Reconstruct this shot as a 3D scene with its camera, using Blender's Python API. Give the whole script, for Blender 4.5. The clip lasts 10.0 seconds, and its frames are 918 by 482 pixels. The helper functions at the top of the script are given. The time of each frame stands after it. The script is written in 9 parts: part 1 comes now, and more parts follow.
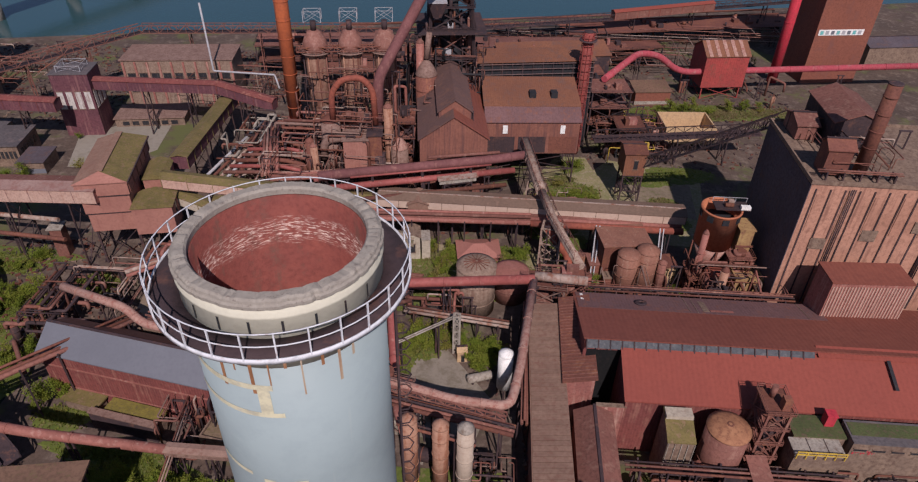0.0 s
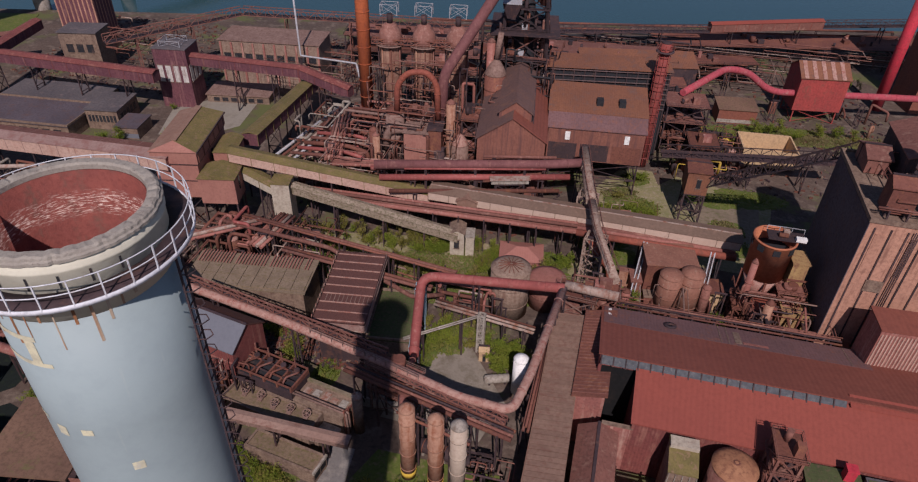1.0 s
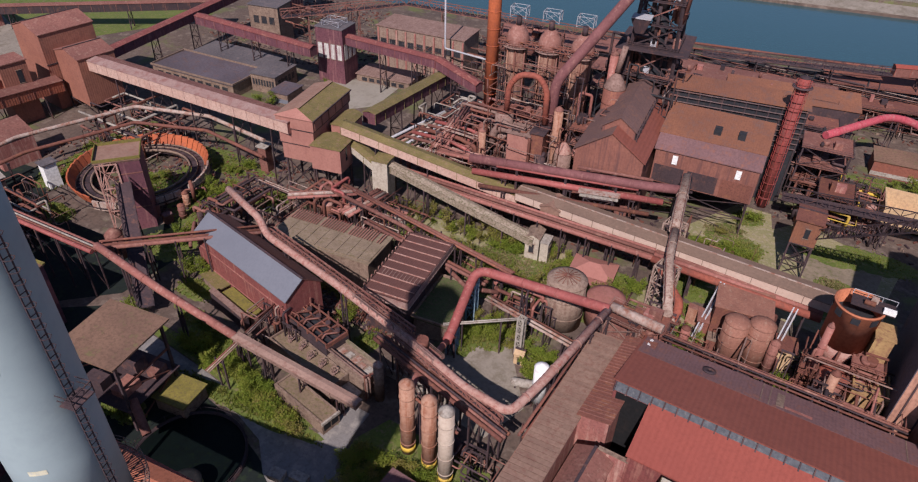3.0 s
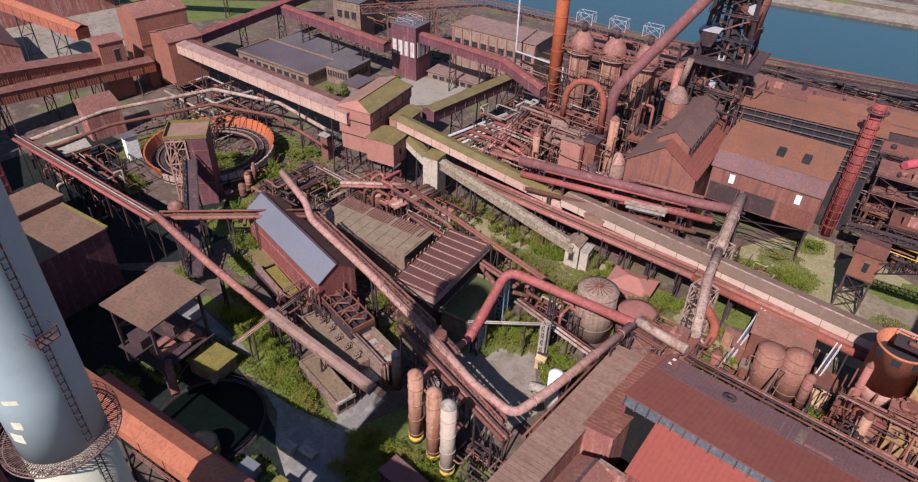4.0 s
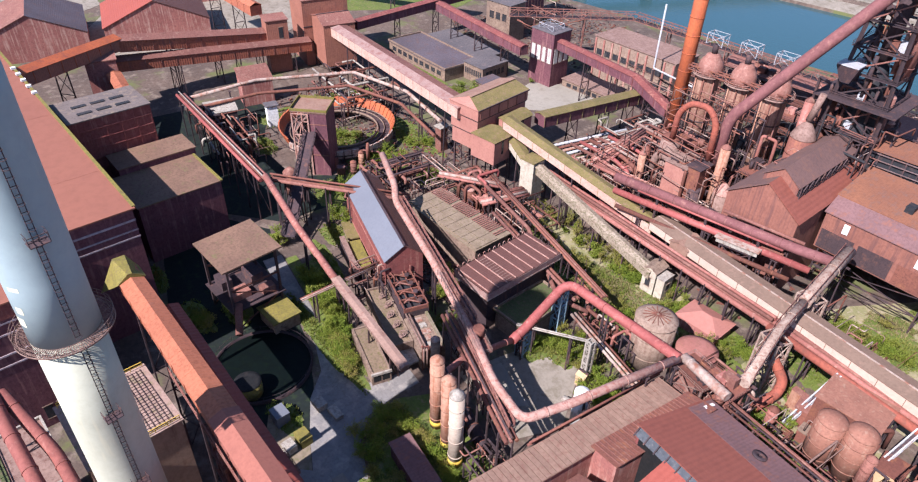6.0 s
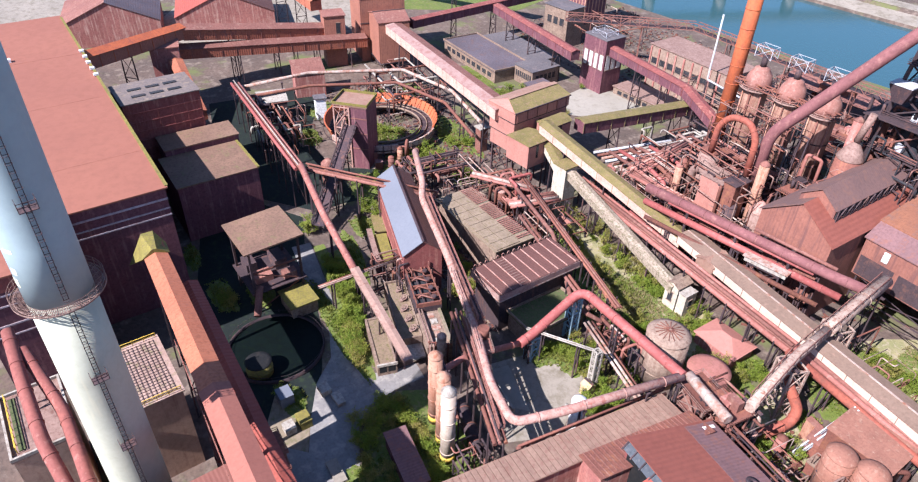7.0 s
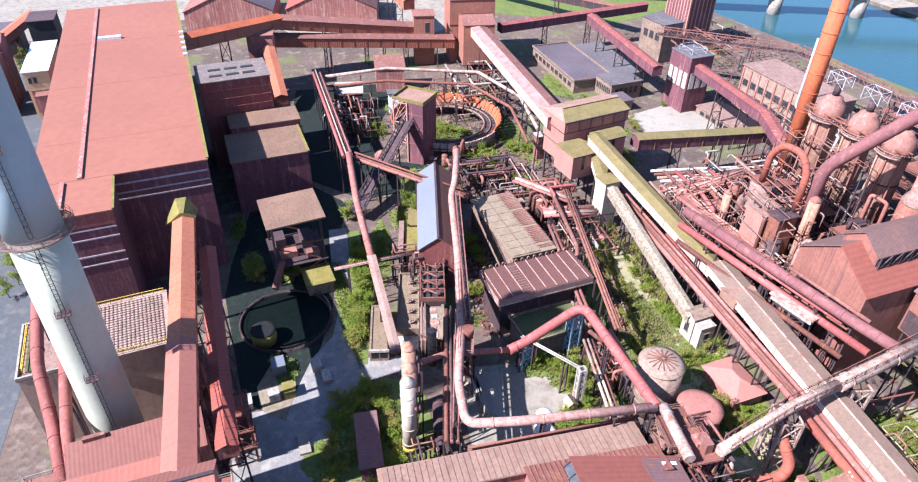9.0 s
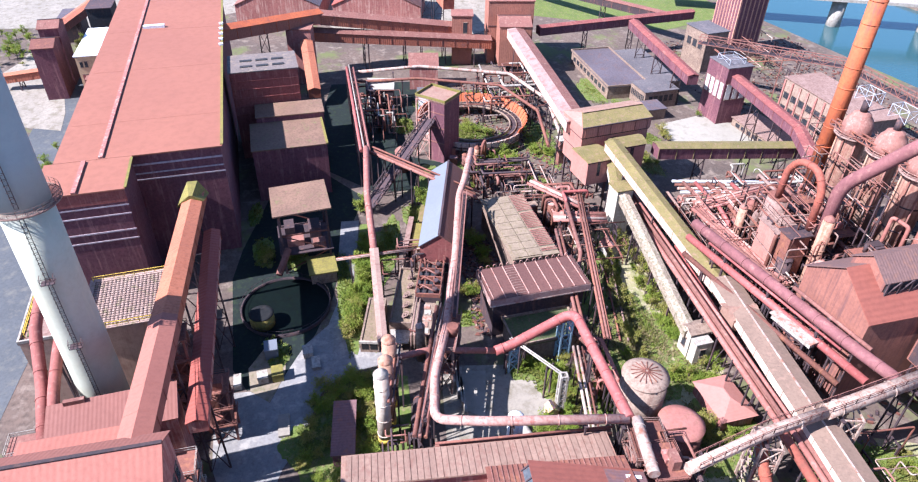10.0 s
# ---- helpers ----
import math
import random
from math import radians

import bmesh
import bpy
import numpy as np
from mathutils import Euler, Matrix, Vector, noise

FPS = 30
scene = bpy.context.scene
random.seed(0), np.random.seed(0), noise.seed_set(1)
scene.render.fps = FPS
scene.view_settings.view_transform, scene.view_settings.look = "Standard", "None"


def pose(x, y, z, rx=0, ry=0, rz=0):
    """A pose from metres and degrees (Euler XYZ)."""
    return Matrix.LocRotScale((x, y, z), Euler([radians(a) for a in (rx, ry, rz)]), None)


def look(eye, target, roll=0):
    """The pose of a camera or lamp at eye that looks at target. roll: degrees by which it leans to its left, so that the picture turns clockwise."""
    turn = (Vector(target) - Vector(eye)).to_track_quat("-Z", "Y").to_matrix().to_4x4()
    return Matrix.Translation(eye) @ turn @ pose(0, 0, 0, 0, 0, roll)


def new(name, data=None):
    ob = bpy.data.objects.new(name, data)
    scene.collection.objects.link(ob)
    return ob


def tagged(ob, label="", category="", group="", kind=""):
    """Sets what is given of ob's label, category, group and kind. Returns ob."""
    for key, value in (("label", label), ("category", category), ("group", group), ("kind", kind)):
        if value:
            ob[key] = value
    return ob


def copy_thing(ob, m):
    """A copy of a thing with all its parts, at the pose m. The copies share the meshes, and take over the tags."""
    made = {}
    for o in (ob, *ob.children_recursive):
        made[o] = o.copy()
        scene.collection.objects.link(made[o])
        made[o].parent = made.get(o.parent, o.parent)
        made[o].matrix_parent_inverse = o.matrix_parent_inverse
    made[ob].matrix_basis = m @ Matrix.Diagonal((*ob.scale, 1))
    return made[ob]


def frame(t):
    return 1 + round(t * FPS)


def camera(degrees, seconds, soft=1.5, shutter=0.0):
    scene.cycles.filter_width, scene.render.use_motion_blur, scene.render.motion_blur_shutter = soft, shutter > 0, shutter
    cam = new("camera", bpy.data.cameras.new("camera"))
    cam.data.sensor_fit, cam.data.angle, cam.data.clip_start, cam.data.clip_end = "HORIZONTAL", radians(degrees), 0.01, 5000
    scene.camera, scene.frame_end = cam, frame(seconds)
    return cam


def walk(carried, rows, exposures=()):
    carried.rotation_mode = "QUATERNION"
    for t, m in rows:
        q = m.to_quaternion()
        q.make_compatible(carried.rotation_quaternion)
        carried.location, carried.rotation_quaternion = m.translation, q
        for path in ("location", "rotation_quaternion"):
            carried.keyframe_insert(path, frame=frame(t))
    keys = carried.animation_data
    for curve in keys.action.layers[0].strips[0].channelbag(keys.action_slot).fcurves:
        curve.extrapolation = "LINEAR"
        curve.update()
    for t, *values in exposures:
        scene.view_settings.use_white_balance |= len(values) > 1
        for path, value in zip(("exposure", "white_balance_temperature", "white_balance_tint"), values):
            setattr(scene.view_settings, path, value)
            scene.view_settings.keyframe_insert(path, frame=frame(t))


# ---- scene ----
cam = camera(68.7, 10.0, soft=1.2)
PATH = [
    (0, (2.652, -0.422, 100.579), (2.583, 1.192, 99.4), 1.4),
    (0.5, (8.522, -0.125, 100.896), (8.306, 1.474, 99.714), 1.7),
    (1, (14.81, 0.608, 101.438), (14.464, 2.179, 100.249), 1.8),
    (1.5, (20.923, 1.506, 101.655), (20.442, 3.04, 100.465), 1.8),
    (2, (26.356, 2.631, 101.762), (25.766, 4.125, 100.571), 1.9),
    (2.5, (31.841, 3.995, 102.088), (31.139, 5.441, 100.897), 2.0),
    (4, (46.458, 10.508, 102.703), (45.446, 11.758, 101.514), 2.0),
    (4.5, (50.356, 13.04, 102.825), (49.252, 14.208, 101.635), 2.1),
    (5, (54.401, 16.008, 102.92), (53.213, 17.092, 101.732), 2.1),
    (5.5, (58.264, 19.404, 103.084), (56.999, 20.399, 101.897), 1.9),
    (7, (67.789, 31.507, 103.438), (66.359, 32.248, 102.252), 1.8),
    (7.5, (70.663, 36.545, 103.568), (69.192, 37.203, 102.383), 1.5),
    (8, (73.374, 41.99, 103.63), (71.869, 42.569, 102.446), 1.4),
    (8.5, (75.887, 47.743, 103.545), (74.347, 48.226, 102.364), 1.2),
    (9, (78.001, 53.588, 103.404), (76.435, 53.99, 102.228), 1.1),
    (9.5, (79.719, 59.695, 103.419), (78.134, 60.012, 102.243), 1.1),
    (10, (81.277, 66.025, 103.352), (79.676, 66.261, 102.177), 1.1),
]
EXPOSURE = [(0, -0.2, 5800, 22), (0.5, -0.27, 5790, 22), (1, -0.31, 5780, 23), (1.5, -0.22, 5750, 23), (2, -0.08, 5720, 22), (2.5, 0.08, 5680, 21), (4, 0.6, 5600, 19), (4.5, 0.76, 5560, 18), (5, 0.92, 5500, 18), (5.5, 1.08, 5420, 18), (7, 1.52, 5220, 16), (8.5, 1.78, 5080, 15), (10, 1.88, 4980, 15)]
walk(cam, [(t, look(eye, target, roll)) for t, eye, target, roll in PATH], EXPOSURE)

# ---- world and sun ----
SUN_EL, SUN_AZ = radians(44.2), math.atan2(0.2079, -0.9781)
world = bpy.data.worlds.new("sky")
scene.world = world
world.use_nodes = True
wn = world.node_tree.nodes
sky = wn.new("ShaderNodeTexSky")
sky.sky_type = "NISHITA"
sky.sun_disc = False
sky.sun_elevation, sky.sun_rotation = SUN_EL, SUN_AZ
sky.air_density, sky.dust_density, sky.ozone_density = 1.0, 0.6, 2.0
wn["Background"].inputs[1].default_value = 0.064
world.node_tree.links.new(sky.outputs[0], wn["Background"].inputs[0])
sun_data = bpy.data.lights.new("sun", "SUN")
sun_data.energy, sun_data.angle, sun_data.color = 5.1, radians(0.6), (1.0, 0.875, 0.72)
sun = new("sun", sun_data)
S = Vector((math.sin(SUN_AZ) * math.cos(SUN_EL), math.cos(SUN_AZ) * math.cos(SUN_EL), math.sin(SUN_EL)))
sun.matrix_world = look(S * 300, (0, 0, 0))


# ---- materials ----
def surf(name, light, dark, worn=None, big=0.12, fine=1.6, rough=0.8, metal=0.0, bump=0.25, worn_at=0.58, streak=0.35, rib=None, vary=0.0, mottle=0.7):
    """A weathered surface in metres: two tones in broad patches, a third where it is worn or stained, running streaks, fine grain and,
    with rib=(axis, pitch), the relief of profiled sheet."""
    m = bpy.data.materials.new(name)
    m.use_nodes = True
    nt = m.node_tree
    n, lk = nt.nodes, nt.links.new
    bsdf = n["Principled BSDF"]
    bsdf.inputs["Roughness"].default_value, bsdf.inputs["Metallic"].default_value = rough, metal
    bsdf.inputs["Specular IOR Level"].default_value = 0.3
    geo = n.new("ShaderNodeNewGeometry")

    def grain(scale, detail, stretch=(1, 1, 1), rugged=0.6):
        mp = n.new("ShaderNodeMapping")
        mp.inputs["Scale"].default_value = stretch
        lk(geo.outputs["Position"], mp.inputs[0])
        t = n.new("ShaderNodeTexNoise")
        t.inputs["Scale"].default_value, t.inputs["Detail"].default_value, t.inputs["Roughness"].default_value = scale, detail, rugged
        lk(mp.outputs[0], t.inputs["Vector"])
        return t.outputs["Fac"]

    def band(v, lo, hi):
        r = n.new("ShaderNodeMapRange")
        r.inputs[1].default_value, r.inputs[2].default_value = lo, hi
        lk(v, r.inputs[0])
        return r.outputs[0]

    def mix(fac, a, b):
        x = n.new("ShaderNodeMix")
        x.data_type = "RGBA"
        lk(fac, x.inputs["Factor"])
        for k, c in ((6, a), (7, b)):
            if isinstance(c, tuple):
                x.inputs[k].default_value = (*c, 1)
            else:
                lk(c, x.inputs[k])
        return x.outputs[2]

    patches = grain(big, 6, rugged=0.65)
    small = grain(fine, 5, rugged=0.7)
    col = mix(band(patches, 0.35, 0.65), light, dark)
    col = mix(band(small, 0.45, 0.8), col, tuple(c * (1 - 0.6 * mottle) for c in dark))
    worn = worn or tuple(c * 0.5 for c in dark)
    runs = grain(1.0, 4, (1.3, 1.3, 0.09))
    mean = n.new("ShaderNodeMath")
    mean.operation = "ADD"
    half = n.new("ShaderNodeMath")
    half.operation = "MULTIPLY"
    half.inputs[1].default_value = streak
    lk(runs, half.inputs[0])
    rest = n.new("ShaderNodeMath")
    rest.operation = "MULTIPLY"
    rest.inputs[1].default_value = 1 - streak
    lk(grain(big * 4, 7, rugged=0.7), rest.inputs[0])
    lk(half.outputs[0], mean.inputs[0])
    lk(rest.outputs[0], mean.inputs[1])
    col = mix(band(mean.outputs[0], worn_at - 0.06, worn_at + 0.07), col, worn)
    if vary:
        info = n.new("ShaderNodeObjectInfo")
        hsv = n.new("ShaderNodeHueSaturation")
        lk(col, hsv.inputs["Color"])
        lk(band(info.outputs["Random"], 0, 1), hsv.inputs["Fac"])
        hsv.inputs["Value"].default_value = 1 - vary
        col = hsv.outputs[0]
    lk(col, bsdf.inputs["Base Color"])
    rg = n.new("ShaderNodeMapRange")
    rg.inputs[3].default_value, rg.inputs[4].default_value = rough - 0.12, min(1, rough + 0.15)
    lk(small, rg.inputs[0])
    lk(rg.outputs[0], bsdf.inputs["Roughness"])
    height = small
    if rib:
        tc = n.new("ShaderNodeTexCoord")
        sp = n.new("ShaderNodeSeparateXYZ")
        lk(tc.outputs["Object"], sp.inputs[0])
        k = n.new("ShaderNodeMath")
        k.operation = "MULTIPLY"
        k.inputs[1].default_value = math.tau / rib[1]
        lk(sp.outputs["XYZ".index(rib[0])], k.inputs[0])
        s = n.new("ShaderNodeMath")
        s.operation = "SINE"
        lk(k.outputs[0], s.inputs[0])
        ad = n.new("ShaderNodeMath")
        ad.operation = "MULTIPLY_ADD"
        ad.inputs[1].default_value = 0.5
        lk(s.outputs[0], ad.inputs[0])
        lk(small, ad.inputs[2])
        height = ad.outputs[0]
    bp = n.new("ShaderNodeBump")
    bp.inputs["Strength"].default_value, bp.inputs["Distance"].default_value = bump, 0.12
    lk(height, bp.inputs["Height"])
    lk(bp.outputs[0], bsdf.inputs["Normal"])
    return m


RUST = surf("rusted_steel", (0.225, 0.086, 0.058), (0.15, 0.057, 0.043), (0.28, 0.115, 0.06), fine=2.2, bump=0.4, vary=0.4, mottle=0.6)
RUST_DARK = surf("dark_rusted_steel", (0.078, 0.048, 0.05), (0.045, 0.031, 0.036), (0.145, 0.07, 0.053), fine=2.0, bump=0.4, vary=0.4, mottle=0.5)
RUST_PINK = surf("dusty_red_steel", (0.26, 0.112, 0.084), (0.185, 0.077, 0.06), (0.32, 0.175, 0.13), fine=1.8, bump=0.3, vary=0.3, worn_at=0.58)
RUST_ORANGE = surf("orange_rust", (0.44, 0.115, 0.04), (0.33, 0.085, 0.035), (0.22, 0.07, 0.045), fine=1.5, bump=0.35, streak=0.6, mottle=0.4)
PIPE_RED = surf("red_lead_pipe", (0.305, 0.086, 0.074), (0.23, 0.062, 0.054), (0.35, 0.17, 0.135), big=0.2, fine=1.2, bump=0.25, rough=0.65, worn_at=0.6, mottle=0.45)
PIPE_PINK = surf("bleached_red_pipe", (0.31, 0.125, 0.098), (0.235, 0.09, 0.07), (0.40, 0.235, 0.19), big=0.2, fine=1.5, bump=0.25, worn_at=0.6, rough=0.7, mottle=0.5)
PIPE_PALE = surf("pale_peeling_pipe", (0.4, 0.32, 0.27), (0.3, 0.215, 0.175), (0.22, 0.095, 0.06), fine=1.5, bump=0.35, worn_at=0.54)
ROOF_RED = surf("red_sheet_roof", (0.262, 0.064, 0.043), (0.22, 0.054, 0.038), (0.27, 0.096, 0.065), big=0.04, bump=0.4, worn_at=0.68, rib=("X", 0.9), rough=0.75, mottle=0.25)
ROOF_PLUM = surf("brown_plum_sheet_roof", (0.112, 0.05, 0.04), (0.09, 0.04, 0.033), (0.15, 0.073, 0.055), big=0.05, bump=0.5, worn_at=0.63, rib=("X", 0.5), rough=0.75, mottle=0.35)
ROOF_BIG = surf("salmon_hall_roof", (0.235, 0.092, 0.058), (0.208, 0.08, 0.052), (0.188, 0.076, 0.055), big=0.02, fine=0.5, bump=0.08, worn_at=0.66, rough=0.7, mottle=0.2)
ROOF_RUSTY = surf("rusty_sheet_roof", (0.22, 0.092, 0.05), (0.165, 0.07, 0.043), (0.14, 0.08, 0.065), big=0.07, bump=0.4, rib=("X", 0.6), mottle=0.4)
ROOF_BLUE = surf("blue_grey_sheet_roof", (0.145, 0.15, 0.172), (0.122, 0.127, 0.148), (0.17, 0.165, 0.17), big=0.07, bump=0.12, worn_at=0.68, rough=0.6, mottle=0.1)
ROOF_GREY = surf("grey_felt_roof", (0.115, 0.1, 0.102), (0.08, 0.07, 0.075), (0.16, 0.125, 0.12), big=0.1, bump=0.2)
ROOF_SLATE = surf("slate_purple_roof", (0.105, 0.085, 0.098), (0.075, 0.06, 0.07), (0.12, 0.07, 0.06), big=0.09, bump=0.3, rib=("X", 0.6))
ROOF_TAN = surf("dusty_tan_roof", (0.185, 0.108, 0.07), (0.135, 0.078, 0.053), (0.135, 0.112, 0.048), big=0.12, bump=0.2, worn_at=0.6)
MOSS = surf("mossy_roof", (0.185, 0.142, 0.05), (0.122, 0.1, 0.034), (0.21, 0.135, 0.08), big=0.3, fine=2.5, bump=0.6, streak=0.0, mottle=0.5)
LICHEN = surf("yellow_lichen", (0.205, 0.165, 0.034), (0.135, 0.115, 0.026), (0.11, 0.08, 0.04), big=0.5, fine=3, bump=0.5, streak=0.0, mottle=0.5)
WALL_RED = surf("red_sheet_wall", (0.21, 0.062, 0.052), (0.16, 0.05, 0.045), (0.27, 0.12, 0.09), bump=0.45, rib=("X", 0.55), streak=0.6)
WALL_PINK = surf("pink_red_wall", (0.32, 0.13, 0.105), (0.24, 0.09, 0.075), (0.40, 0.24, 0.19), bump=0.25, streak=0.65, worn_at=0.56)
WALL_PLUM = surf("plum_wall", (0.145, 0.054, 0.063), (0.1, 0.039, 0.05), (0.21, 0.1, 0.095), bump=0.3, streak=0.6)
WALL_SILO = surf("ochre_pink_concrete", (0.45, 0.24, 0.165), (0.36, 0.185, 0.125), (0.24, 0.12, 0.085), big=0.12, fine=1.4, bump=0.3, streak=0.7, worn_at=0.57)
WALL_RIB = surf("ribbed_pink_sheet", (0.34, 0.14, 0.11), (0.26, 0.10, 0.08), (0.42, 0.25, 0.2), bump=0.9, rib=("X", 0.7), streak=0.7)
ORANGE = surf("orange_gallery_paint", (0.35, 0.12, 0.062), (0.3, 0.1, 0.053), (0.25, 0.1, 0.065), bump=0.3, streak=0.4, rib=("X", 0.8), worn_at=0.63)
CONC = surf("old_concrete", (0.36, 0.32, 0.27), (0.27, 0.235, 0.20), (0.17, 0.13, 0.10), big=0.3, fine=2.5, bump=0.4, worn_at=0.56)
CONC_RUSTY = surf("rust_stained_concrete", (0.25, 0.175, 0.125), (0.175, 0.12, 0.09), (0.12, 0.075, 0.055), big=0.3, fine=2.0, bump=0.45, worn_at=0.55)
CHIM = surf("pale_blue_chimney_paint", (0.3, 0.364, 0.37), (0.27, 0.33, 0.342), (0.345, 0.388, 0.372), big=0.06, fine=0.7, bump=0.06, worn_at=0.68, streak=0.7, rough=0.6, mottle=0.08)
CHIM_BARE = surf("bare_chimney_concrete", (0.58, 0.56, 0.45), (0.53, 0.505, 0.405), (0.42, 0.375, 0.3), big=0.4, fine=2.5, bump=0.2, worn_at=0.66, streak=0.2, mottle=0.12)
CHIM_IN = surf("red_brick_lining", (0.225, 0.062, 0.046), (0.17, 0.047, 0.038), (0.13, 0.06, 0.045), big=0.6, fine=4.0, bump=0.4, worn_at=0.58, streak=0.55, mottle=0.5)
YELLOW = surf("faded_yellow_paint", (0.62, 0.42, 0.05), (0.50, 0.33, 0.05), (0.30, 0.20, 0.07), bump=0.2)
CREAM = surf("cream_marking_paint", (0.62, 0.58, 0.40), (0.55, 0.52, 0.38), (0.48, 0.48, 0.44), big=0.8, bump=0.1)
WHITE = surf("white_paint", (0.80, 0.79, 0.76), (0.72, 0.70, 0.67), (0.55, 0.45, 0.38), big=0.4, bump=0.1, worn_at=0.68, rough=0.5)
RAIL = surf("pale_blue_railing_paint", (0.68, 0.69, 0.72), (0.6, 0.61, 0.65), (0.33, 0.2, 0.14), big=0.8, fine=3, bump=0.1, worn_at=0.62, rough=0.5)
RED_BRIGHT = surf("bright_red_paint", (0.52, 0.035, 0.055), (0.40, 0.035, 0.05), (0.30, 0.07, 0.06), bump=0.2, streak=0.5)
SAND = surf("sandstone_cladding", (0.52, 0.36, 0.20), (0.44, 0.30, 0.17), (0.36, 0.24, 0.15), bump=0.2)
BARK = surf("bark", (0.11, 0.08, 0.055), (0.07, 0.05, 0.035), fine=5, bump=0.6)
GLASS_DARK = surf("dirty_window_glass", (0.035, 0.035, 0.04), (0.02, 0.02, 0.025), (0.10, 0.09, 0.085), rough=0.25, bump=0.05, big=0.6)
GLASS_GREY = surf("wired_roof_glass", (0.055, 0.06, 0.07), (0.04, 0.045, 0.055), (0.1, 0.095, 0.095), rough=0.6, bump=0.05, big=0.5)
# Serves black steel, and also panels coloured for the shade in openings.
BLACK = surf("black_steel_and_opening_shade", (0.027, 0.027, 0.031), (0.016, 0.017, 0.021), (0.06, 0.04, 0.036), bump=0.3)
ROAD = surf("dusty_asphalt", (0.20, 0.185, 0.175), (0.155, 0.14, 0.13), (0.25, 0.225, 0.20), big=0.10, fine=1.5, bump=0.15, streak=0.0, worn_at=0.55, mottle=0.4)
PAVE = surf("pale_concrete_yard", (0.26, 0.222, 0.178), (0.2, 0.17, 0.135), (0.15, 0.125, 0.09), big=0.08, fine=1.0, bump=0.12, streak=0.0, worn_at=0.56, mottle=0.4)


def foliage(name, colours, thin=0.35):
    """Leaves or blades that differ one from the next, and let some light through."""
    m = bpy.data.materials.new(name)
    m.use_nodes = True
    nt = m.node_tree
    n, lk = nt.nodes, nt.links.new
    geo = n.new("ShaderNodeNewGeometry")
    spread = n.new("ShaderNodeTexNoise")
    spread.inputs["Scale"].default_value, spread.inputs["Detail"].default_value = 0.22, 4
    lk(geo.outputs["Position"], spread.inputs["Vector"])
    add = n.new("ShaderNodeMath")
    add.operation = "MULTIPLY_ADD"
    add.inputs[1].default_value = 0.5
    lk(geo.outputs["Random Per Island"], add.inputs[0])
    shift = n.new("ShaderNodeMapRange")
    shift.inputs[1].default_value, shift.inputs[2].default_value, shift.inputs[4].default_value = 0.32, 0.68, 0.5
    lk(spread.outputs["Fac"], shift.inputs[0])
    lk(shift.outputs[0], add.inputs[2])
    ramp = n.new("ShaderNodeValToRGB")
    while len(ramp.color_ramp.elements) < len(colours):
        ramp.color_ramp.elements.new(0.5)
    for i, c in enumerate(colours):
        e = ramp.color_ramp.elements[i]
        e.position, e.color = i / (len(colours) - 1), (*c, 1)
    lk(add.outputs[0], ramp.inputs[0])
    bsdf = n["Principled BSDF"]
    bsdf.inputs["Roughness"].default_value = 0.65
    bsdf.inputs["Specular IOR Level"].default_value = 0.2
    lk(ramp.outputs[0], bsdf.inputs["Base Color"])
    through_leaf = n.new("ShaderNodeBsdfTranslucent")
    lk(ramp.outputs[0], through_leaf.inputs[0])
    both = n.new("ShaderNodeMixShader")
    both.inputs[0].default_value = thin
    lk(bsdf.outputs[0], both.inputs[1])
    lk(through_leaf.outputs[0], both.inputs[2])
    lk(both.outputs[0], n["Material Output"].inputs[0])
    return m


LEAF = foliage("spring_leaves", [(0.10, 0.155, 0.017), (0.165, 0.22, 0.024), (0.22, 0.25, 0.032), (0.27, 0.26, 0.055)], 0.45)
LEAF_OLIVE = foliage("yellow_olive_leaves", [(0.15, 0.165, 0.024), (0.215, 0.21, 0.036), (0.27, 0.235, 0.06), (0.31, 0.24, 0.1)], 0.45)
GRASS = foliage("rough_grass", [(0.09, 0.135, 0.018), (0.15, 0.185, 0.026), (0.2, 0.2, 0.042), (0.27, 0.22, 0.09)])
STRAW = foliage("dry_grass", [(0.11, 0.125, 0.025), (0.2, 0.17, 0.065), (0.27, 0.215, 0.11), (0.3, 0.24, 0.14)])


def ground_material():
    m = surf("works_ground", (0.122, 0.084, 0.064), (0.072, 0.052, 0.042), (0.165, 0.125, 0.098), big=0.06, fine=0.9, bump=0.5, streak=0.0, worn_at=0.57, rough=0.95)
    n, lk = m.node_tree.nodes, m.node_tree.links.new
    bsdf = n["Principled BSDF"]
    soil = bsdf.inputs["Base Color"].links[0].from_socket
    geo = n.new("ShaderNodeNewGeometry")
    t = n.new("ShaderNodeTexNoise")
    t.inputs["Scale"].default_value, t.inputs["Detail"].default_value, t.inputs["Roughness"].default_value = 0.045, 8, 0.68
    lk(geo.outputs["Position"], t.inputs["Vector"])
    r = n.new("ShaderNodeMapRange")
    r.inputs[1].default_value, r.inputs[2].default_value = 0.53, 0.62
    lk(t.outputs["Fac"], r.inputs[0])
    x = n.new("ShaderNodeMix")
    x.data_type = "RGBA"
    lk(r.outputs[0], x.inputs["Factor"])
    lk(soil, x.inputs[6])
    x.inputs[7].default_value = (0.10, 0.105, 0.037, 1)
    lk(x.outputs[2], bsdf.inputs["Base Color"])
    return m


GROUND = ground_material()


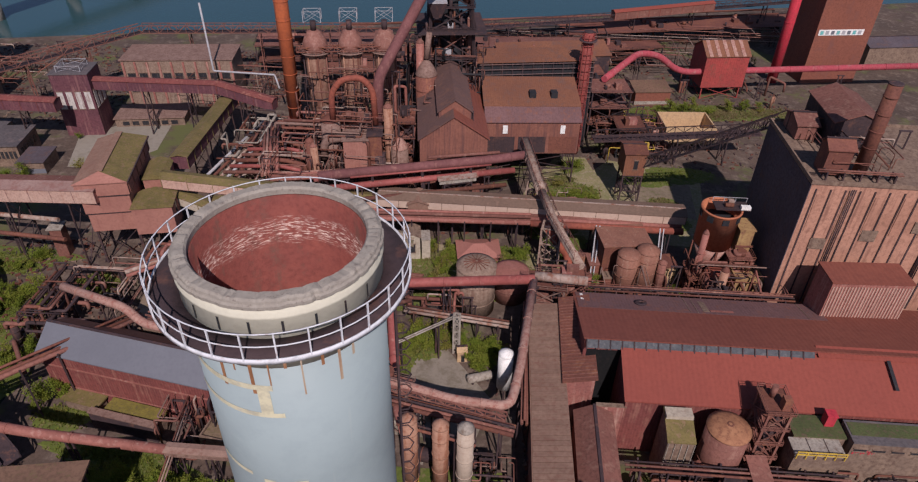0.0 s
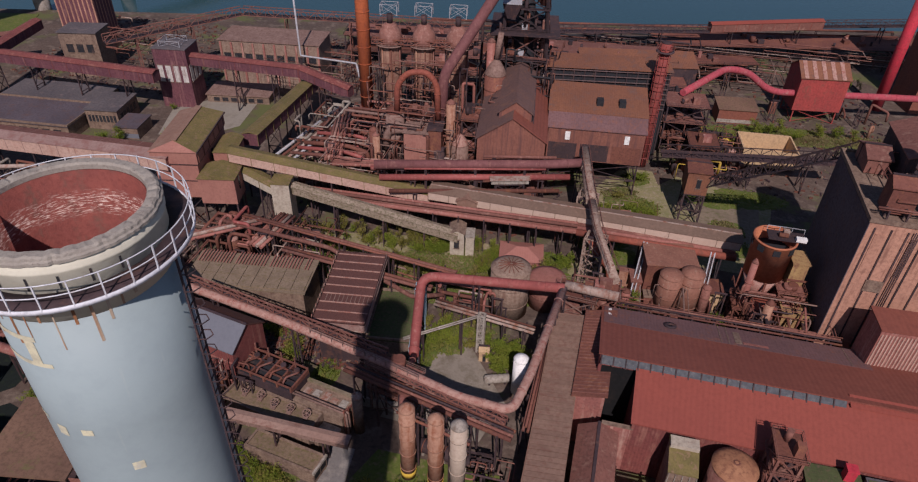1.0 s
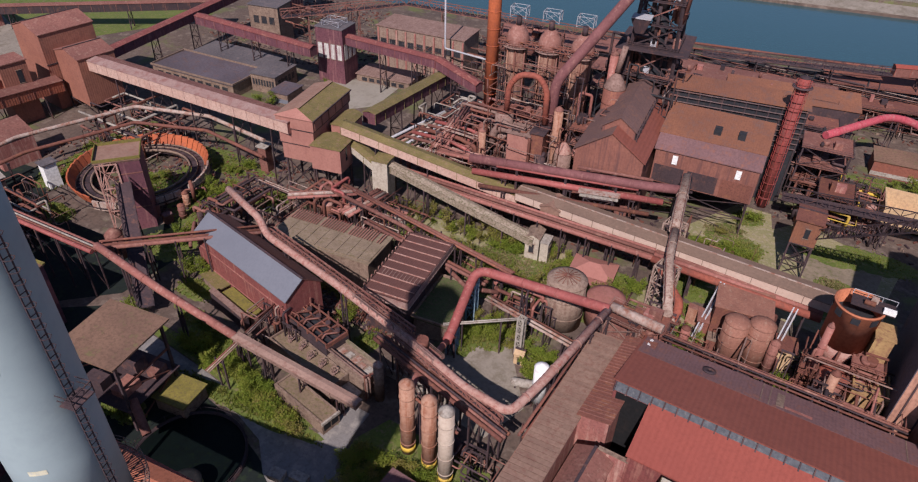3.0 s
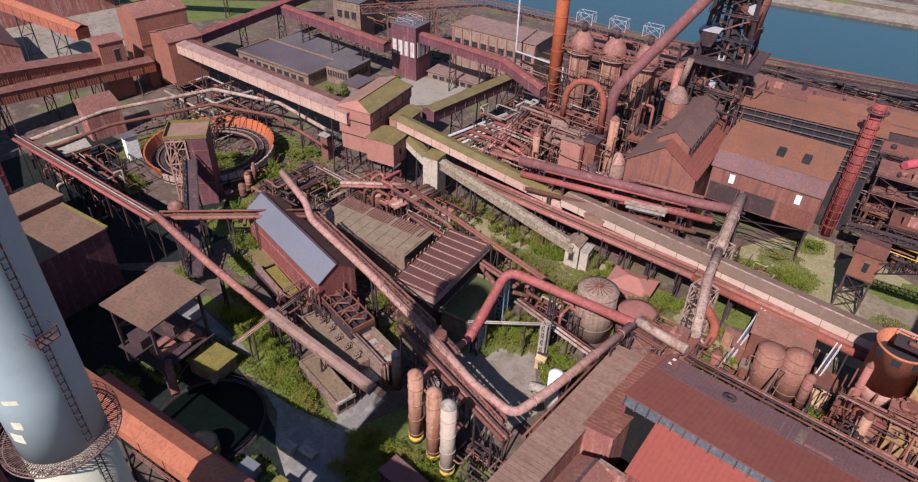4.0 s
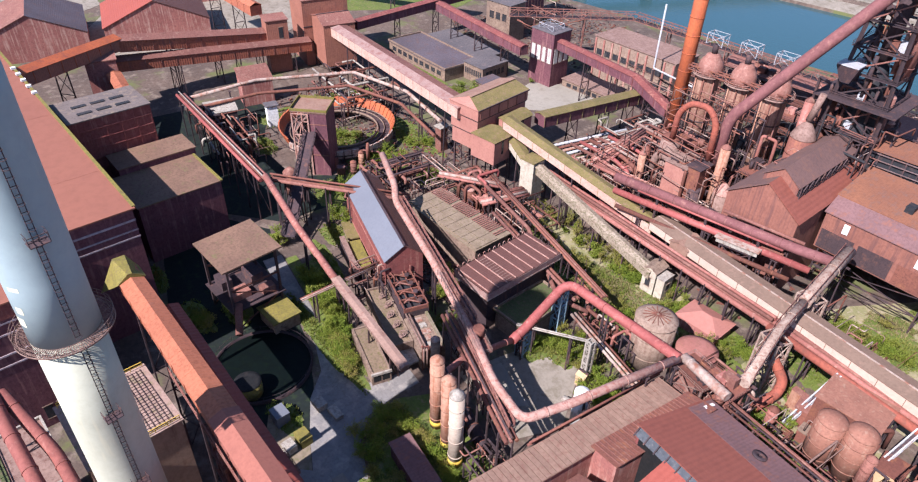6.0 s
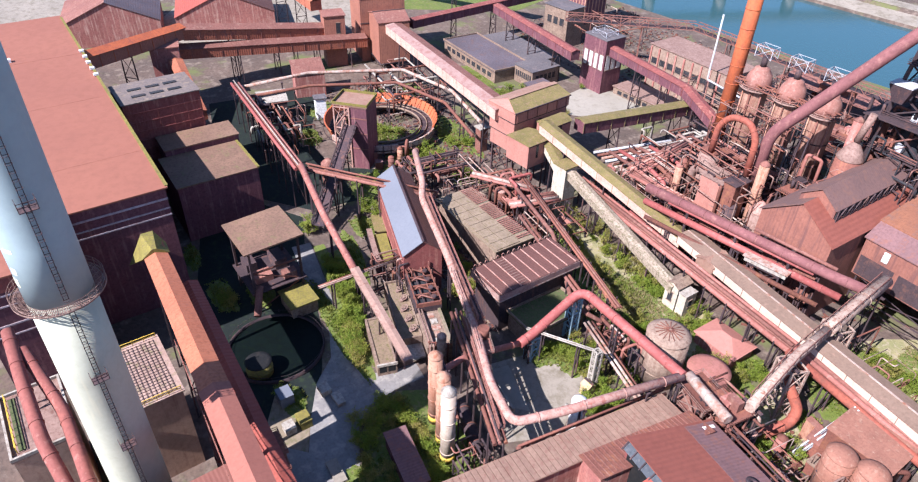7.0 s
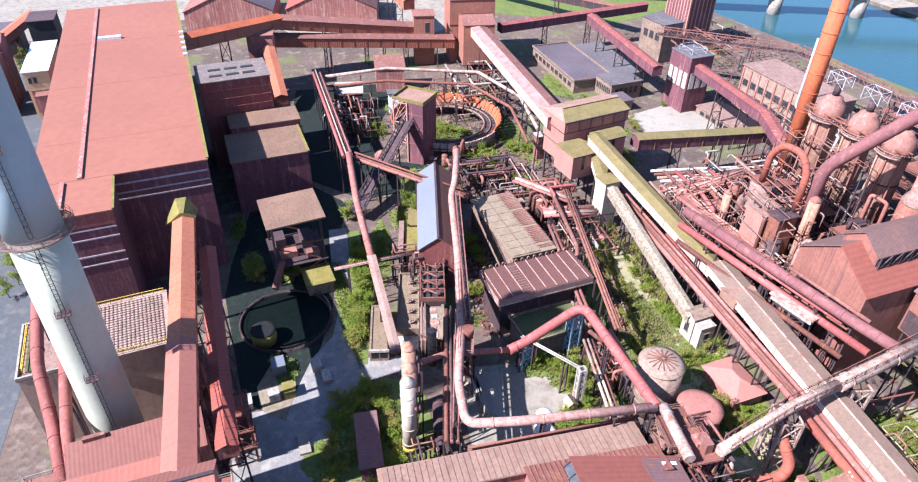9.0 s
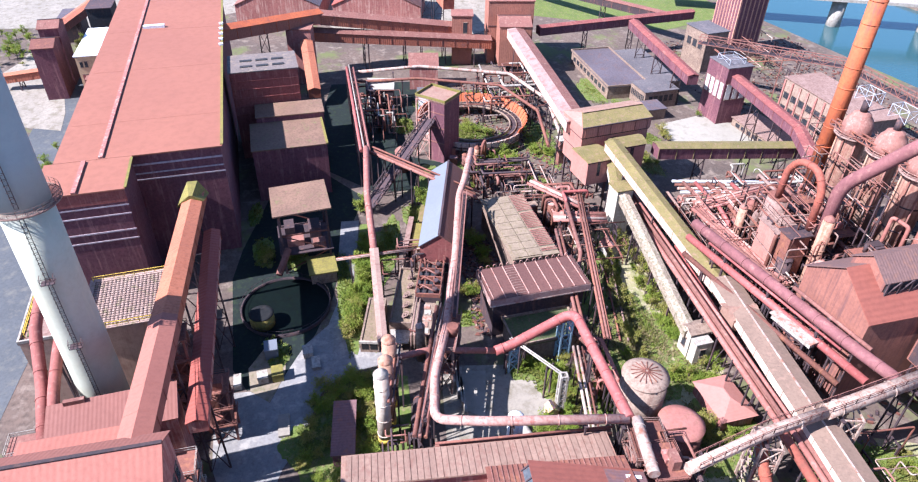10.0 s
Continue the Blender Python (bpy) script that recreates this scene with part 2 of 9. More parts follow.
def bloom(m, z0, z1, colour):
    """White salts bled out of the brickwork in a ragged level band."""
    n, lk = m.node_tree.nodes, m.node_tree.links.new
    bsdf = n["Principled BSDF"]
    brick = bsdf.inputs["Base Color"].links[0].from_socket
    geo = n.new("ShaderNodeNewGeometry")
    sp = n.new("ShaderNodeSeparateXYZ")
    lk(geo.outputs["Position"], sp.inputs[0])
    t = n.new("ShaderNodeTexNoise")
    t.inputs["Scale"].default_value, t.inputs["Detail"].default_value, t.inputs["Roughness"].default_value = 1.3, 7, 0.75
    lk(geo.outputs["Position"], t.inputs["Vector"])
    wob = n.new("ShaderNodeMath")
    wob.operation = "MULTIPLY_ADD"
    wob.inputs[1].default_value = 1.0
    lk(t.outputs["Fac"], wob.inputs[0])
    lk(sp.outputs["Z"], wob.inputs[2])
    off = n.new("ShaderNodeMath")
    off.operation = "SUBTRACT"
    off.inputs[1].default_value = 0.5 + (z0 + z1) / 2
    lk(wob.outputs[0], off.inputs[0])
    dist = n.new("ShaderNodeMath")
    dist.operation = "ABSOLUTE"
    lk(off.outputs[0], dist.inputs[0])
    r = n.new("ShaderNodeMapRange")
    half = (z1 - z0) / 2
    r.inputs[1].default_value, r.inputs[2].default_value, r.inputs[3].default_value, r.inputs[4].default_value = half * 0.5, half * 1.1, 1.0, 0.0
    lk(dist.outputs[0], r.inputs[0])
    flake = n.new("ShaderNodeTexNoise")
    flake.inputs["Scale"].default_value, flake.inputs["Detail"].default_value, flake.inputs["Roughness"].default_value = 3.2, 8, 0.7
    stretch = n.new("ShaderNodeMapping")
    stretch.inputs["Scale"].default_value = (1, 1, 6.5)
    lk(geo.outputs["Position"], stretch.inputs[0])
    lk(stretch.outputs[0], flake.inputs["Vector"])
    chips = n.new("ShaderNodeMapRange")
    chips.inputs[1].default_value, chips.inputs[2].default_value = 0.52, 0.6
    lk(flake.outputs["Fac"], chips.inputs[0])
    both = n.new("ShaderNodeMath")
    both.operation = "MULTIPLY"
    lk(r.outputs[0], both.inputs[0])
    lk(chips.outputs[0], both.inputs[1])
    x = n.new("ShaderNodeMix")
    x.data_type = "RGBA"
    lk(both.outputs[0], x.inputs["Factor"])
    lk(brick, x.inputs[6])
    x.inputs[7].default_value = (*colour, 1)
    lk(x.outputs[2], bsdf.inputs["Base Color"])


bloom(CHIM_IN, 84.9, 86.1, (0.58, 0.45, 0.39))
WATER = bpy.data.materials.new("river_water")
WATER.use_nodes = True
wb = WATER.node_tree.nodes["Principled BSDF"]
wb.inputs["Base Color"].default_value = (0.03, 0.07, 0.08, 1)
wb.inputs["Roughness"].default_value, wb.inputs["IOR"].default_value = 0.12, 1.33
wt = WATER.node_tree.nodes.new("ShaderNodeTexNoise")
wt.inputs["Scale"].default_value, wt.inputs["Detail"].default_value = 0.5, 6
wg = WATER.node_tree.nodes.new("ShaderNodeNewGeometry")
wbp = WATER.node_tree.nodes.new("ShaderNodeBump")
wbp.inputs["Strength"].default_value, wbp.inputs["Distance"].default_value = 0.25, 0.3
WATER.node_tree.links.new(wg.outputs["Position"], wt.inputs["Vector"])
WATER.node_tree.links.new(wt.outputs["Fac"], wbp.inputs["Height"])
WATER.node_tree.links.new(wbp.outputs[0], wb.inputs["Normal"])
WALL_CREAM = surf("bleached_pink_sheeting", (0.50, 0.34, 0.27), (0.43, 0.27, 0.21), (0.34, 0.18, 0.13), bump=0.3, streak=0.5, rib=("X", 0.6), worn_at=0.6)
CREAM_WALL = surf("grubby_cream_render", (0.46, 0.40, 0.31), (0.38, 0.32, 0.25), (0.26, 0.2, 0.15), bump=0.25, streak=0.6)
PALE_PANEL = surf("pale_translucent_panels", (0.55, 0.52, 0.48), (0.45, 0.42, 0.39), (0.25, 0.18, 0.16), bump=0.15, streak=0.6, worn_at=0.56)
ORANGE_DARK = surf("brown_orange_paint", (0.34, 0.115, 0.06), (0.27, 0.085, 0.05), (0.2, 0.08, 0.06), bump=0.3, rib=("X", 0.8))
RUST_ORANGE_DARK = surf("red_brown_rust", (0.30, 0.085, 0.05), (0.22, 0.065, 0.045), (0.16, 0.06, 0.04), bump=0.35)
RED_DULL = surf("dull_red_stack_plate", (0.27, 0.06, 0.048), (0.2, 0.047, 0.04), (0.16, 0.06, 0.05), big=0.3, bump=0.35, worn_at=0.56)
RED_RUST = surf("red_rust", (0.36, 0.06, 0.05), (0.27, 0.05, 0.045), (0.20, 0.07, 0.05), bump=0.35, rib=("X", 0.8))
PIPE_CRIMSON = surf("crimson_pipe_paint", (0.42, 0.07, 0.09), (0.33, 0.06, 0.075), (0.36, 0.15, 0.14), bump=0.2)
BRICK_ORANGE = surf("orange_brown_cladding", (0.23, 0.082, 0.052), (0.195, 0.069, 0.046), (0.17, 0.07, 0.055), big=0.05, bump=0.2)
RUST_WALL = surf("streaked_rusty_cladding", (0.24, 0.1, 0.07), (0.18, 0.073, 0.053), (0.135, 0.06, 0.05), big=0.1, bump=0.5, rib=("X", 0.7), streak=0.85, worn_at=0.55, mottle=0.3)
ROOF_DUST = surf("dusty_brown_roof", (0.27, 0.165, 0.118), (0.21, 0.122, 0.088), (0.2, 0.09, 0.062), big=0.12, bump=0.25, mottle=0.4)
BLUE_STEEL = surf("pale_blue_steel_paint", (0.3, 0.42, 0.48), (0.24, 0.34, 0.4), (0.26, 0.17, 0.12), big=0.6, fine=2.5, bump=0.15, worn_at=0.6)
COLUMN_PALE = surf("chalky_cream_column", (0.46, 0.38, 0.3), (0.38, 0.3, 0.235), (0.3, 0.18, 0.12), big=0.3, bump=0.25, streak=0.6, worn_at=0.6, mottle=0.3)
COLUMN = surf("streaked_tan_column", (0.37, 0.21, 0.14), (0.29, 0.15, 0.10), (0.22, 0.085, 0.045), big=0.3, bump=0.3, streak=0.6, worn_at=0.55, mottle=0.4)
SLAB = surf("weathered_roof_slab", (0.235, 0.175, 0.12), (0.18, 0.132, 0.09), (0.13, 0.105, 0.045), big=0.4, fine=2.5, bump=0.4, mottle=0.55)
GREEN_ROOF = surf("green_moss_roof", (0.085, 0.1, 0.036), (0.058, 0.07, 0.027), (0.11, 0.08, 0.05), big=0.3, fine=2.5, bump=0.6, streak=0.0, mottle=0.5)
GREY_STEEL = surf("dull_galvanised_steel", (0.40, 0.40, 0.42), (0.32, 0.32, 0.34), (0.28, 0.17, 0.13), big=0.5, bump=0.1, mottle=0.3)
TAN_EARTH = surf("bare_tan_earth", (0.23, 0.18, 0.125), (0.165, 0.13, 0.09), (0.12, 0.11, 0.05), big=0.15, fine=1.0, bump=0.3, streak=0.0, mottle=0.5)
ROOF_SALMON = surf("salmon_gallery_paint", (0.275, 0.103, 0.072), (0.235, 0.086, 0.062), (0.2, 0.08, 0.06), big=0.06, bump=0.12, worn_at=0.66, rib=("X", 0.8), mottle=0.2)
PIPE_PALE2 = surf("peeling_pink_grey_pipe", (0.38, 0.235, 0.19), (0.30, 0.16, 0.125), (0.27, 0.10, 0.075), big=0.4, fine=1.6, bump=0.3, worn_at=0.56, mottle=0.5)
ROOF_UP = surf("salmon_brown_sheet_roof", (0.21, 0.068, 0.046), (0.178, 0.057, 0.04), (0.16, 0.07, 0.05), big=0.05, fine=0.8, bump=0.4, worn_at=0.66, rib=("X", 0.9), rough=0.7, mottle=0.25)
# Yard ground with shade worked into a near-black colour.
SHADE_YARD = surf("shade_black_ground", (0.008, 0.013, 0.011), (0.006, 0.009, 0.008), (0.016, 0.026, 0.011), big=0.12, fine=1.1, bump=0.4, streak=0.0, rough=0.95, mottle=0.4)
TURF = surf("mossy_turf", (0.115, 0.14, 0.024), (0.075, 0.1, 0.018), (0.16, 0.135, 0.06), big=0.2, fine=1.4, bump=0.5, streak=0.0, worn_at=0.57, mottle=0.5)
ROOF_FINE = surf("fine_ribbed_salmon_roof", (0.19, 0.074, 0.054), (0.162, 0.062, 0.046), (0.148, 0.062, 0.048), big=0.06, fine=0.9, bump=0.14, worn_at=0.66, rib=("X", 0.6), rough=0.7, mottle=0.2)
STOVE = surf("rust_streaked_stove_plate", (0.44, 0.27, 0.19), (0.33, 0.175, 0.12), (0.23, 0.1, 0.07), big=0.25, fine=1.8, bump=0.35, streak=0.75, worn_at=0.53, mottle=0.5)
ROOF_PINKISH = surf("pale_pink_gravel_roof", (0.34, 0.235, 0.19), (0.26, 0.17, 0.135), (0.17, 0.14, 0.075), big=0.15, fine=1.6, bump=0.3, worn_at=0.58, streak=0.0)
CONE_ROOF = surf("orange_brown_folded_roof", (0.34, 0.165, 0.085), (0.26, 0.115, 0.06), (0.20, 0.085, 0.05), big=0.4, fine=1.6, bump=0.3, streak=0.0, mottle=0.5)
TURQ = surf("turquoise_spray_paint", (0.10, 0.42, 0.40), (0.16, 0.36, 0.36), (0.45, 0.5, 0.48), big=1.2, bump=0.1)
BLEACHED = surf("bleached_dusty_sheeting", (0.3, 0.2, 0.172), (0.25, 0.152, 0.13), (0.22, 0.11, 0.092), big=0.12, fine=1.8, bump=0.3, streak=0.0, worn_at=0.56, mottle=0.45)
PIPE_PLUM = surf("plum_red_pipe", (0.185, 0.075, 0.072), (0.14, 0.055, 0.054), (0.25, 0.12, 0.1), big=0.2, fine=1.2, bump=0.2, worn_at=0.59, mottle=0.45)
ROOF_MONITOR = surf("brown_grey_monitor_roof", (0.145, 0.082, 0.07), (0.105, 0.062, 0.057), (0.19, 0.095, 0.065), big=0.1, bump=0.3, rib=("Y", 0.6), mottle=0.4)
GREY_RUST = surf("grey_rusty_rail", (0.17, 0.12, 0.115), (0.12, 0.08, 0.078), (0.2, 0.1, 0.07), bump=0.2)
ROOF_LILAC = surf("lilac_rust_roof", (0.165, 0.088, 0.085), (0.12, 0.066, 0.066), (0.20, 0.085, 0.06), big=0.1, bump=0.3, rib=("X", 0.6), mottle=0.4)
ASPHALT = surf("dark_grey_asphalt", (0.08, 0.082, 0.086), (0.06, 0.062, 0.066), (0.105, 0.1, 0.09), big=0.07, fine=1.2, bump=0.12, streak=0.0, worn_at=0.57, mottle=0.3)
PALE_MOSSY = surf("pale_mossy_concrete", (0.33, 0.265, 0.2), (0.235, 0.175, 0.125), (0.12, 0.105, 0.055), big=0.5, fine=2.5, bump=0.4, streak=0.0, worn_at=0.54, mottle=0.5)
WALL_BROWN = surf("orange_brown_sheeting", (0.275, 0.115, 0.075), (0.225, 0.09, 0.06), (0.17, 0.075, 0.055), big=0.1, bump=0.25, streak=0.6, worn_at=0.6, rib=("X", 0.7), mottle=0.3)
OCHRE = surf("ochre_stained_render", (0.36, 0.235, 0.10), (0.28, 0.165, 0.075), (0.19, 0.09, 0.055), big=0.3, fine=1.6, bump=0.3, streak=0.5, worn_at=0.57, mottle=0.5)
WALL_SALMON = surf("weathered_salmon_sheeting", (0.35, 0.165, 0.125), (0.29, 0.13, 0.10), (0.24, 0.10, 0.08), big=0.12, bump=0.25, streak=0.6, worn_at=0.6, rib=("X", 0.7), mottle=0.3)
CHIM_LOW = surf("weathered_cream_paint", (0.43, 0.425, 0.33), (0.38, 0.37, 0.285), (0.46, 0.43, 0.31), big=0.06, fine=0.7, bump=0.1, worn_at=0.62, streak=0.7, rough=0.65, mottle=0.12)
DRY_SLOPE = surf("dry_overgrown_slope", (0.27, 0.225, 0.12), (0.17, 0.17, 0.07), (0.3, 0.24, 0.17), big=0.22, fine=1.6, bump=0.5, streak=0.0, worn_at=0.56, mottle=0.5)
BOILER = surf("rust_brown_boiler_plate", (0.255, 0.118, 0.08), (0.195, 0.087, 0.06), (0.3, 0.19, 0.135), big=0.3, fine=2.0, bump=0.25, streak=0.4, worn_at=0.6, mottle=0.45)
DRUM_ORANGE = surf("streaked_orange_drum", (0.45, 0.165, 0.08), (0.35, 0.115, 0.058), (0.22, 0.085, 0.05), bump=0.3, streak=0.6, worn_at=0.6, mottle=0.4)
TANK_PALE = surf("pinkish_stained_concrete", (0.285, 0.205, 0.155), (0.22, 0.15, 0.112), (0.16, 0.095, 0.07), big=0.4, fine=2.0, bump=0.35, streak=0.5, worn_at=0.56)
BIN_ROOF = surf("dirty_brown_grey_roof", (0.15, 0.118, 0.105), (0.105, 0.082, 0.075), (0.2, 0.15, 0.11), big=0.15, bump=0.25, streak=0.0, mottle=0.5)
DOME = surf("dusty_dome_plate", (0.26, 0.12, 0.092), (0.195, 0.085, 0.066), (0.33, 0.19, 0.15), big=0.3, fine=1.8, bump=0.3, streak=0.4, worn_at=0.57, mottle=0.4)
LEDGE = surf("dusty_lilac_ledge", (0.4, 0.33, 0.34), (0.32, 0.255, 0.265), (0.22, 0.13, 0.125), big=0.3, fine=1.6, bump=0.2, streak=0.4)
CHIM_RIM = surf("crumbling_grey_rim", (0.33, 0.3, 0.255), (0.275, 0.245, 0.208), (0.15, 0.12, 0.1), big=1.6, fine=6.0, bump=0.35, streak=0.0, worn_at=0.63, mottle=0.3)
DUSTY = surf("dust_caked_plate", (0.24, 0.155, 0.125), (0.18, 0.11, 0.088), (0.13, 0.065, 0.05), big=0.4, bump=0.3, mottle=0.5)
PIPE_PALE3 = surf("dirty_peeling_pipe", (0.355, 0.268, 0.215), (0.265, 0.185, 0.145), (0.19, 0.085, 0.058), big=0.45, fine=1.8, bump=0.4, worn_at=0.56, mottle=0.5)
ROOF_BROWN = surf("dull_brown_felt_roof", (0.19, 0.125, 0.09), (0.148, 0.097, 0.07), (0.215, 0.135, 0.098), big=0.15, bump=0.25, mottle=0.35)
# Near-black for surfaces that stand in for the shade inside openings.
OPENING_SHADE = surf("opening_shade_black", (0.010, 0.010, 0.011), (0.006, 0.006, 0.007), (0.018, 0.014, 0.013), bump=0.2)
DUST_YARD = surf("pale_dusty_yard", (0.27, 0.24, 0.198), (0.232, 0.204, 0.165), (0.19, 0.165, 0.125), big=0.05, fine=0.7, bump=0.12, streak=0.0, worn_at=0.6, mottle=0.2)


# ---- building blocks ----
def thing(name, label, category, x, y, z=0.0, yaw=0.0, group="", kind=""):
    """An Empty at a thing's base, which its parts hang from; x is along the yaw."""
    ob = tagged(new(name), label, category, group, kind)
    ob.empty_display_size = 0.5
    ob.matrix_world = pose(x, y, z, 0, 0, yaw)
    return ob


def part(name, bm, material, parent, label=""):
    """Links a bmesh as one mesh object under a thing or a part."""
    me = bpy.data.meshes.new(name)
    bmesh.ops.recalc_face_normals(bm, faces=bm.faces)
    bm.to_mesh(me)
    bm.free()
    me.materials.append(material)
    ob = new(name, me)
    ob.parent = parent
    return tagged(ob, label)


def solo(name, bm, material, label, category, group="", kind="", at=None):
    """Links a bmesh as a thing of its own."""
    ob = part(name, bm, material, None, label)
    if at is not None:
        ob.matrix_world = at
    return tagged(ob, label, category, group, kind)


def share(name, ob, parent, m):
    """One more piece on the mesh of ob, at m in its parent."""
    o = new(name, ob.data)
    o.parent = parent
    o.matrix_local = m
    return o


def add_hull(bm, rows):
    """Closed skin through rings of equally many points."""
    rings = [[bm.verts.new(p) for p in ring] for ring in rows]
    k = len(rings[0])
    for a, b in zip(rings, rings[1:]):
        for i in range(k):
            bm.faces.new((a[i], a[(i + 1) % k], b[(i + 1) % k], b[i]))
    bm.faces.new(rings[0][::-1])
    bm.faces.new(rings[-1])
    return bm


def add_box(bm, x0, x1, y0, y1, z0, z1):
    return add_hull(bm, [[(x0, y0, z), (x1, y0, z), (x1, y1, z), (x0, y1, z)] for z in (z0, z1)])


def box(x0, x1, y0, y1, z0, z1):
    return add_box(bmesh.new(), x0, x1, y0, y1, z0, z1)


def add_beam(bm, p, q, w=0.25, h=None):
    """A square bar from p to q."""
    p, q, h = Vector(p), Vector(q), h or w
    d = (q - p).normalized()
    side = d.cross(Vector((0, 0, 1)))
    side = side.normalized() if side.length > 1e-3 else Vector((1, 0, 0))
    up = side.cross(d)
    a, b = side * w / 2, up * h / 2
    return add_hull(bm, [[e - a - b, e + a - b, e + a + b, e - a + b] for e in (p, q)])


def add_tube(bm, points, r, seg=14, bend=None, cap=True):
    """A round pipe through points with swept elbows; r may be a list, one radius a point, for straight runs."""
    pts = [Vector(p) for p in points]
    radii = list(r) if isinstance(r, (list, tuple)) else None
    way, rad = [], []
    for i, p in enumerate(pts):
        if radii or i in (0, len(pts) - 1):
            way.append(p)
            rad.append(radii[i] if radii else r)
            continue
        a, b = pts[i - 1] - p, pts[i + 1] - p
        cut = min(bend or 1.8 * r, a.length * 0.45, b.length * 0.45)
        s, e = p + a.normalized() * cut, p + b.normalized() * cut
        for k in range(6):
            f = k / 5
            way.append((1 - f) ** 2 * s + 2 * f * (1 - f) * p + f * f * e)
            rad.append(r)
    rings, up = [], None
    for i, p in enumerate(way):
        d = (way[min(i + 1, len(way) - 1)] - way[max(i - 1, 0)]).normalized()
        if up is None:
            up = d.orthogonal().normalized()
        up = (up - d * up.dot(d)).normalized()
        side = d.cross(up)
        rings.append([bm.verts.new(p + rad[i] * (math.cos(t) * up + math.sin(t) * side)) for t in [math.tau * k / seg for k in range(seg)]])
    for a, b in zip(rings, rings[1:]):
        for i in range(seg):
            bm.faces.new((a[i], a[(i + 1) % seg], b[(i + 1) % seg], b[i])).smooth = True
    if cap:
        bm.faces.new(rings[0][::-1])
        bm.faces.new(rings[-1])
    return bm


def tube(points, r, seg=14, bend=None):
    return add_tube(bmesh.new(), points, r, seg, bend)


def lathe(profile, seg=32, closed=False):
    """A turned body round z from (radius, height) pairs; closed joins the last pair to the first, for hollow bodies."""
    bm = bmesh.new()
    rings = []
    for r, z in profile:
        rings.append([bm.verts.new((r * math.cos(t), r * math.sin(t), z)) for t in [math.tau * k / seg for k in range(seg)]])
    pairs = list(zip(rings, rings[1:])) + ([(rings[-1], rings[0])] if closed else [])
    for a, b in pairs:
        for i in range(seg):
            bm.faces.new((a[i], a[(i + 1) % seg], b[(i + 1) % seg], b[i])).smooth = True
    if not closed:
        bm.faces.new(rings[0][::-1])
        bm.faces.new(rings[-1])
    return bm


def ring_bm(r0, r1, z0, z1, seg=32):
    return lathe([(r0, z0), (r1, z0), (r1, z1), (r0, z1)], seg, True)


def along(a, b):
    """Yaw in degrees and length of the line from a to b."""
    return math.degrees(math.atan2(b[1] - a[1], b[0] - a[0])), math.hypot(b[0] - a[0], b[1] - a[1])


# ---- kinds of things ----
FOOTPRINTS = []


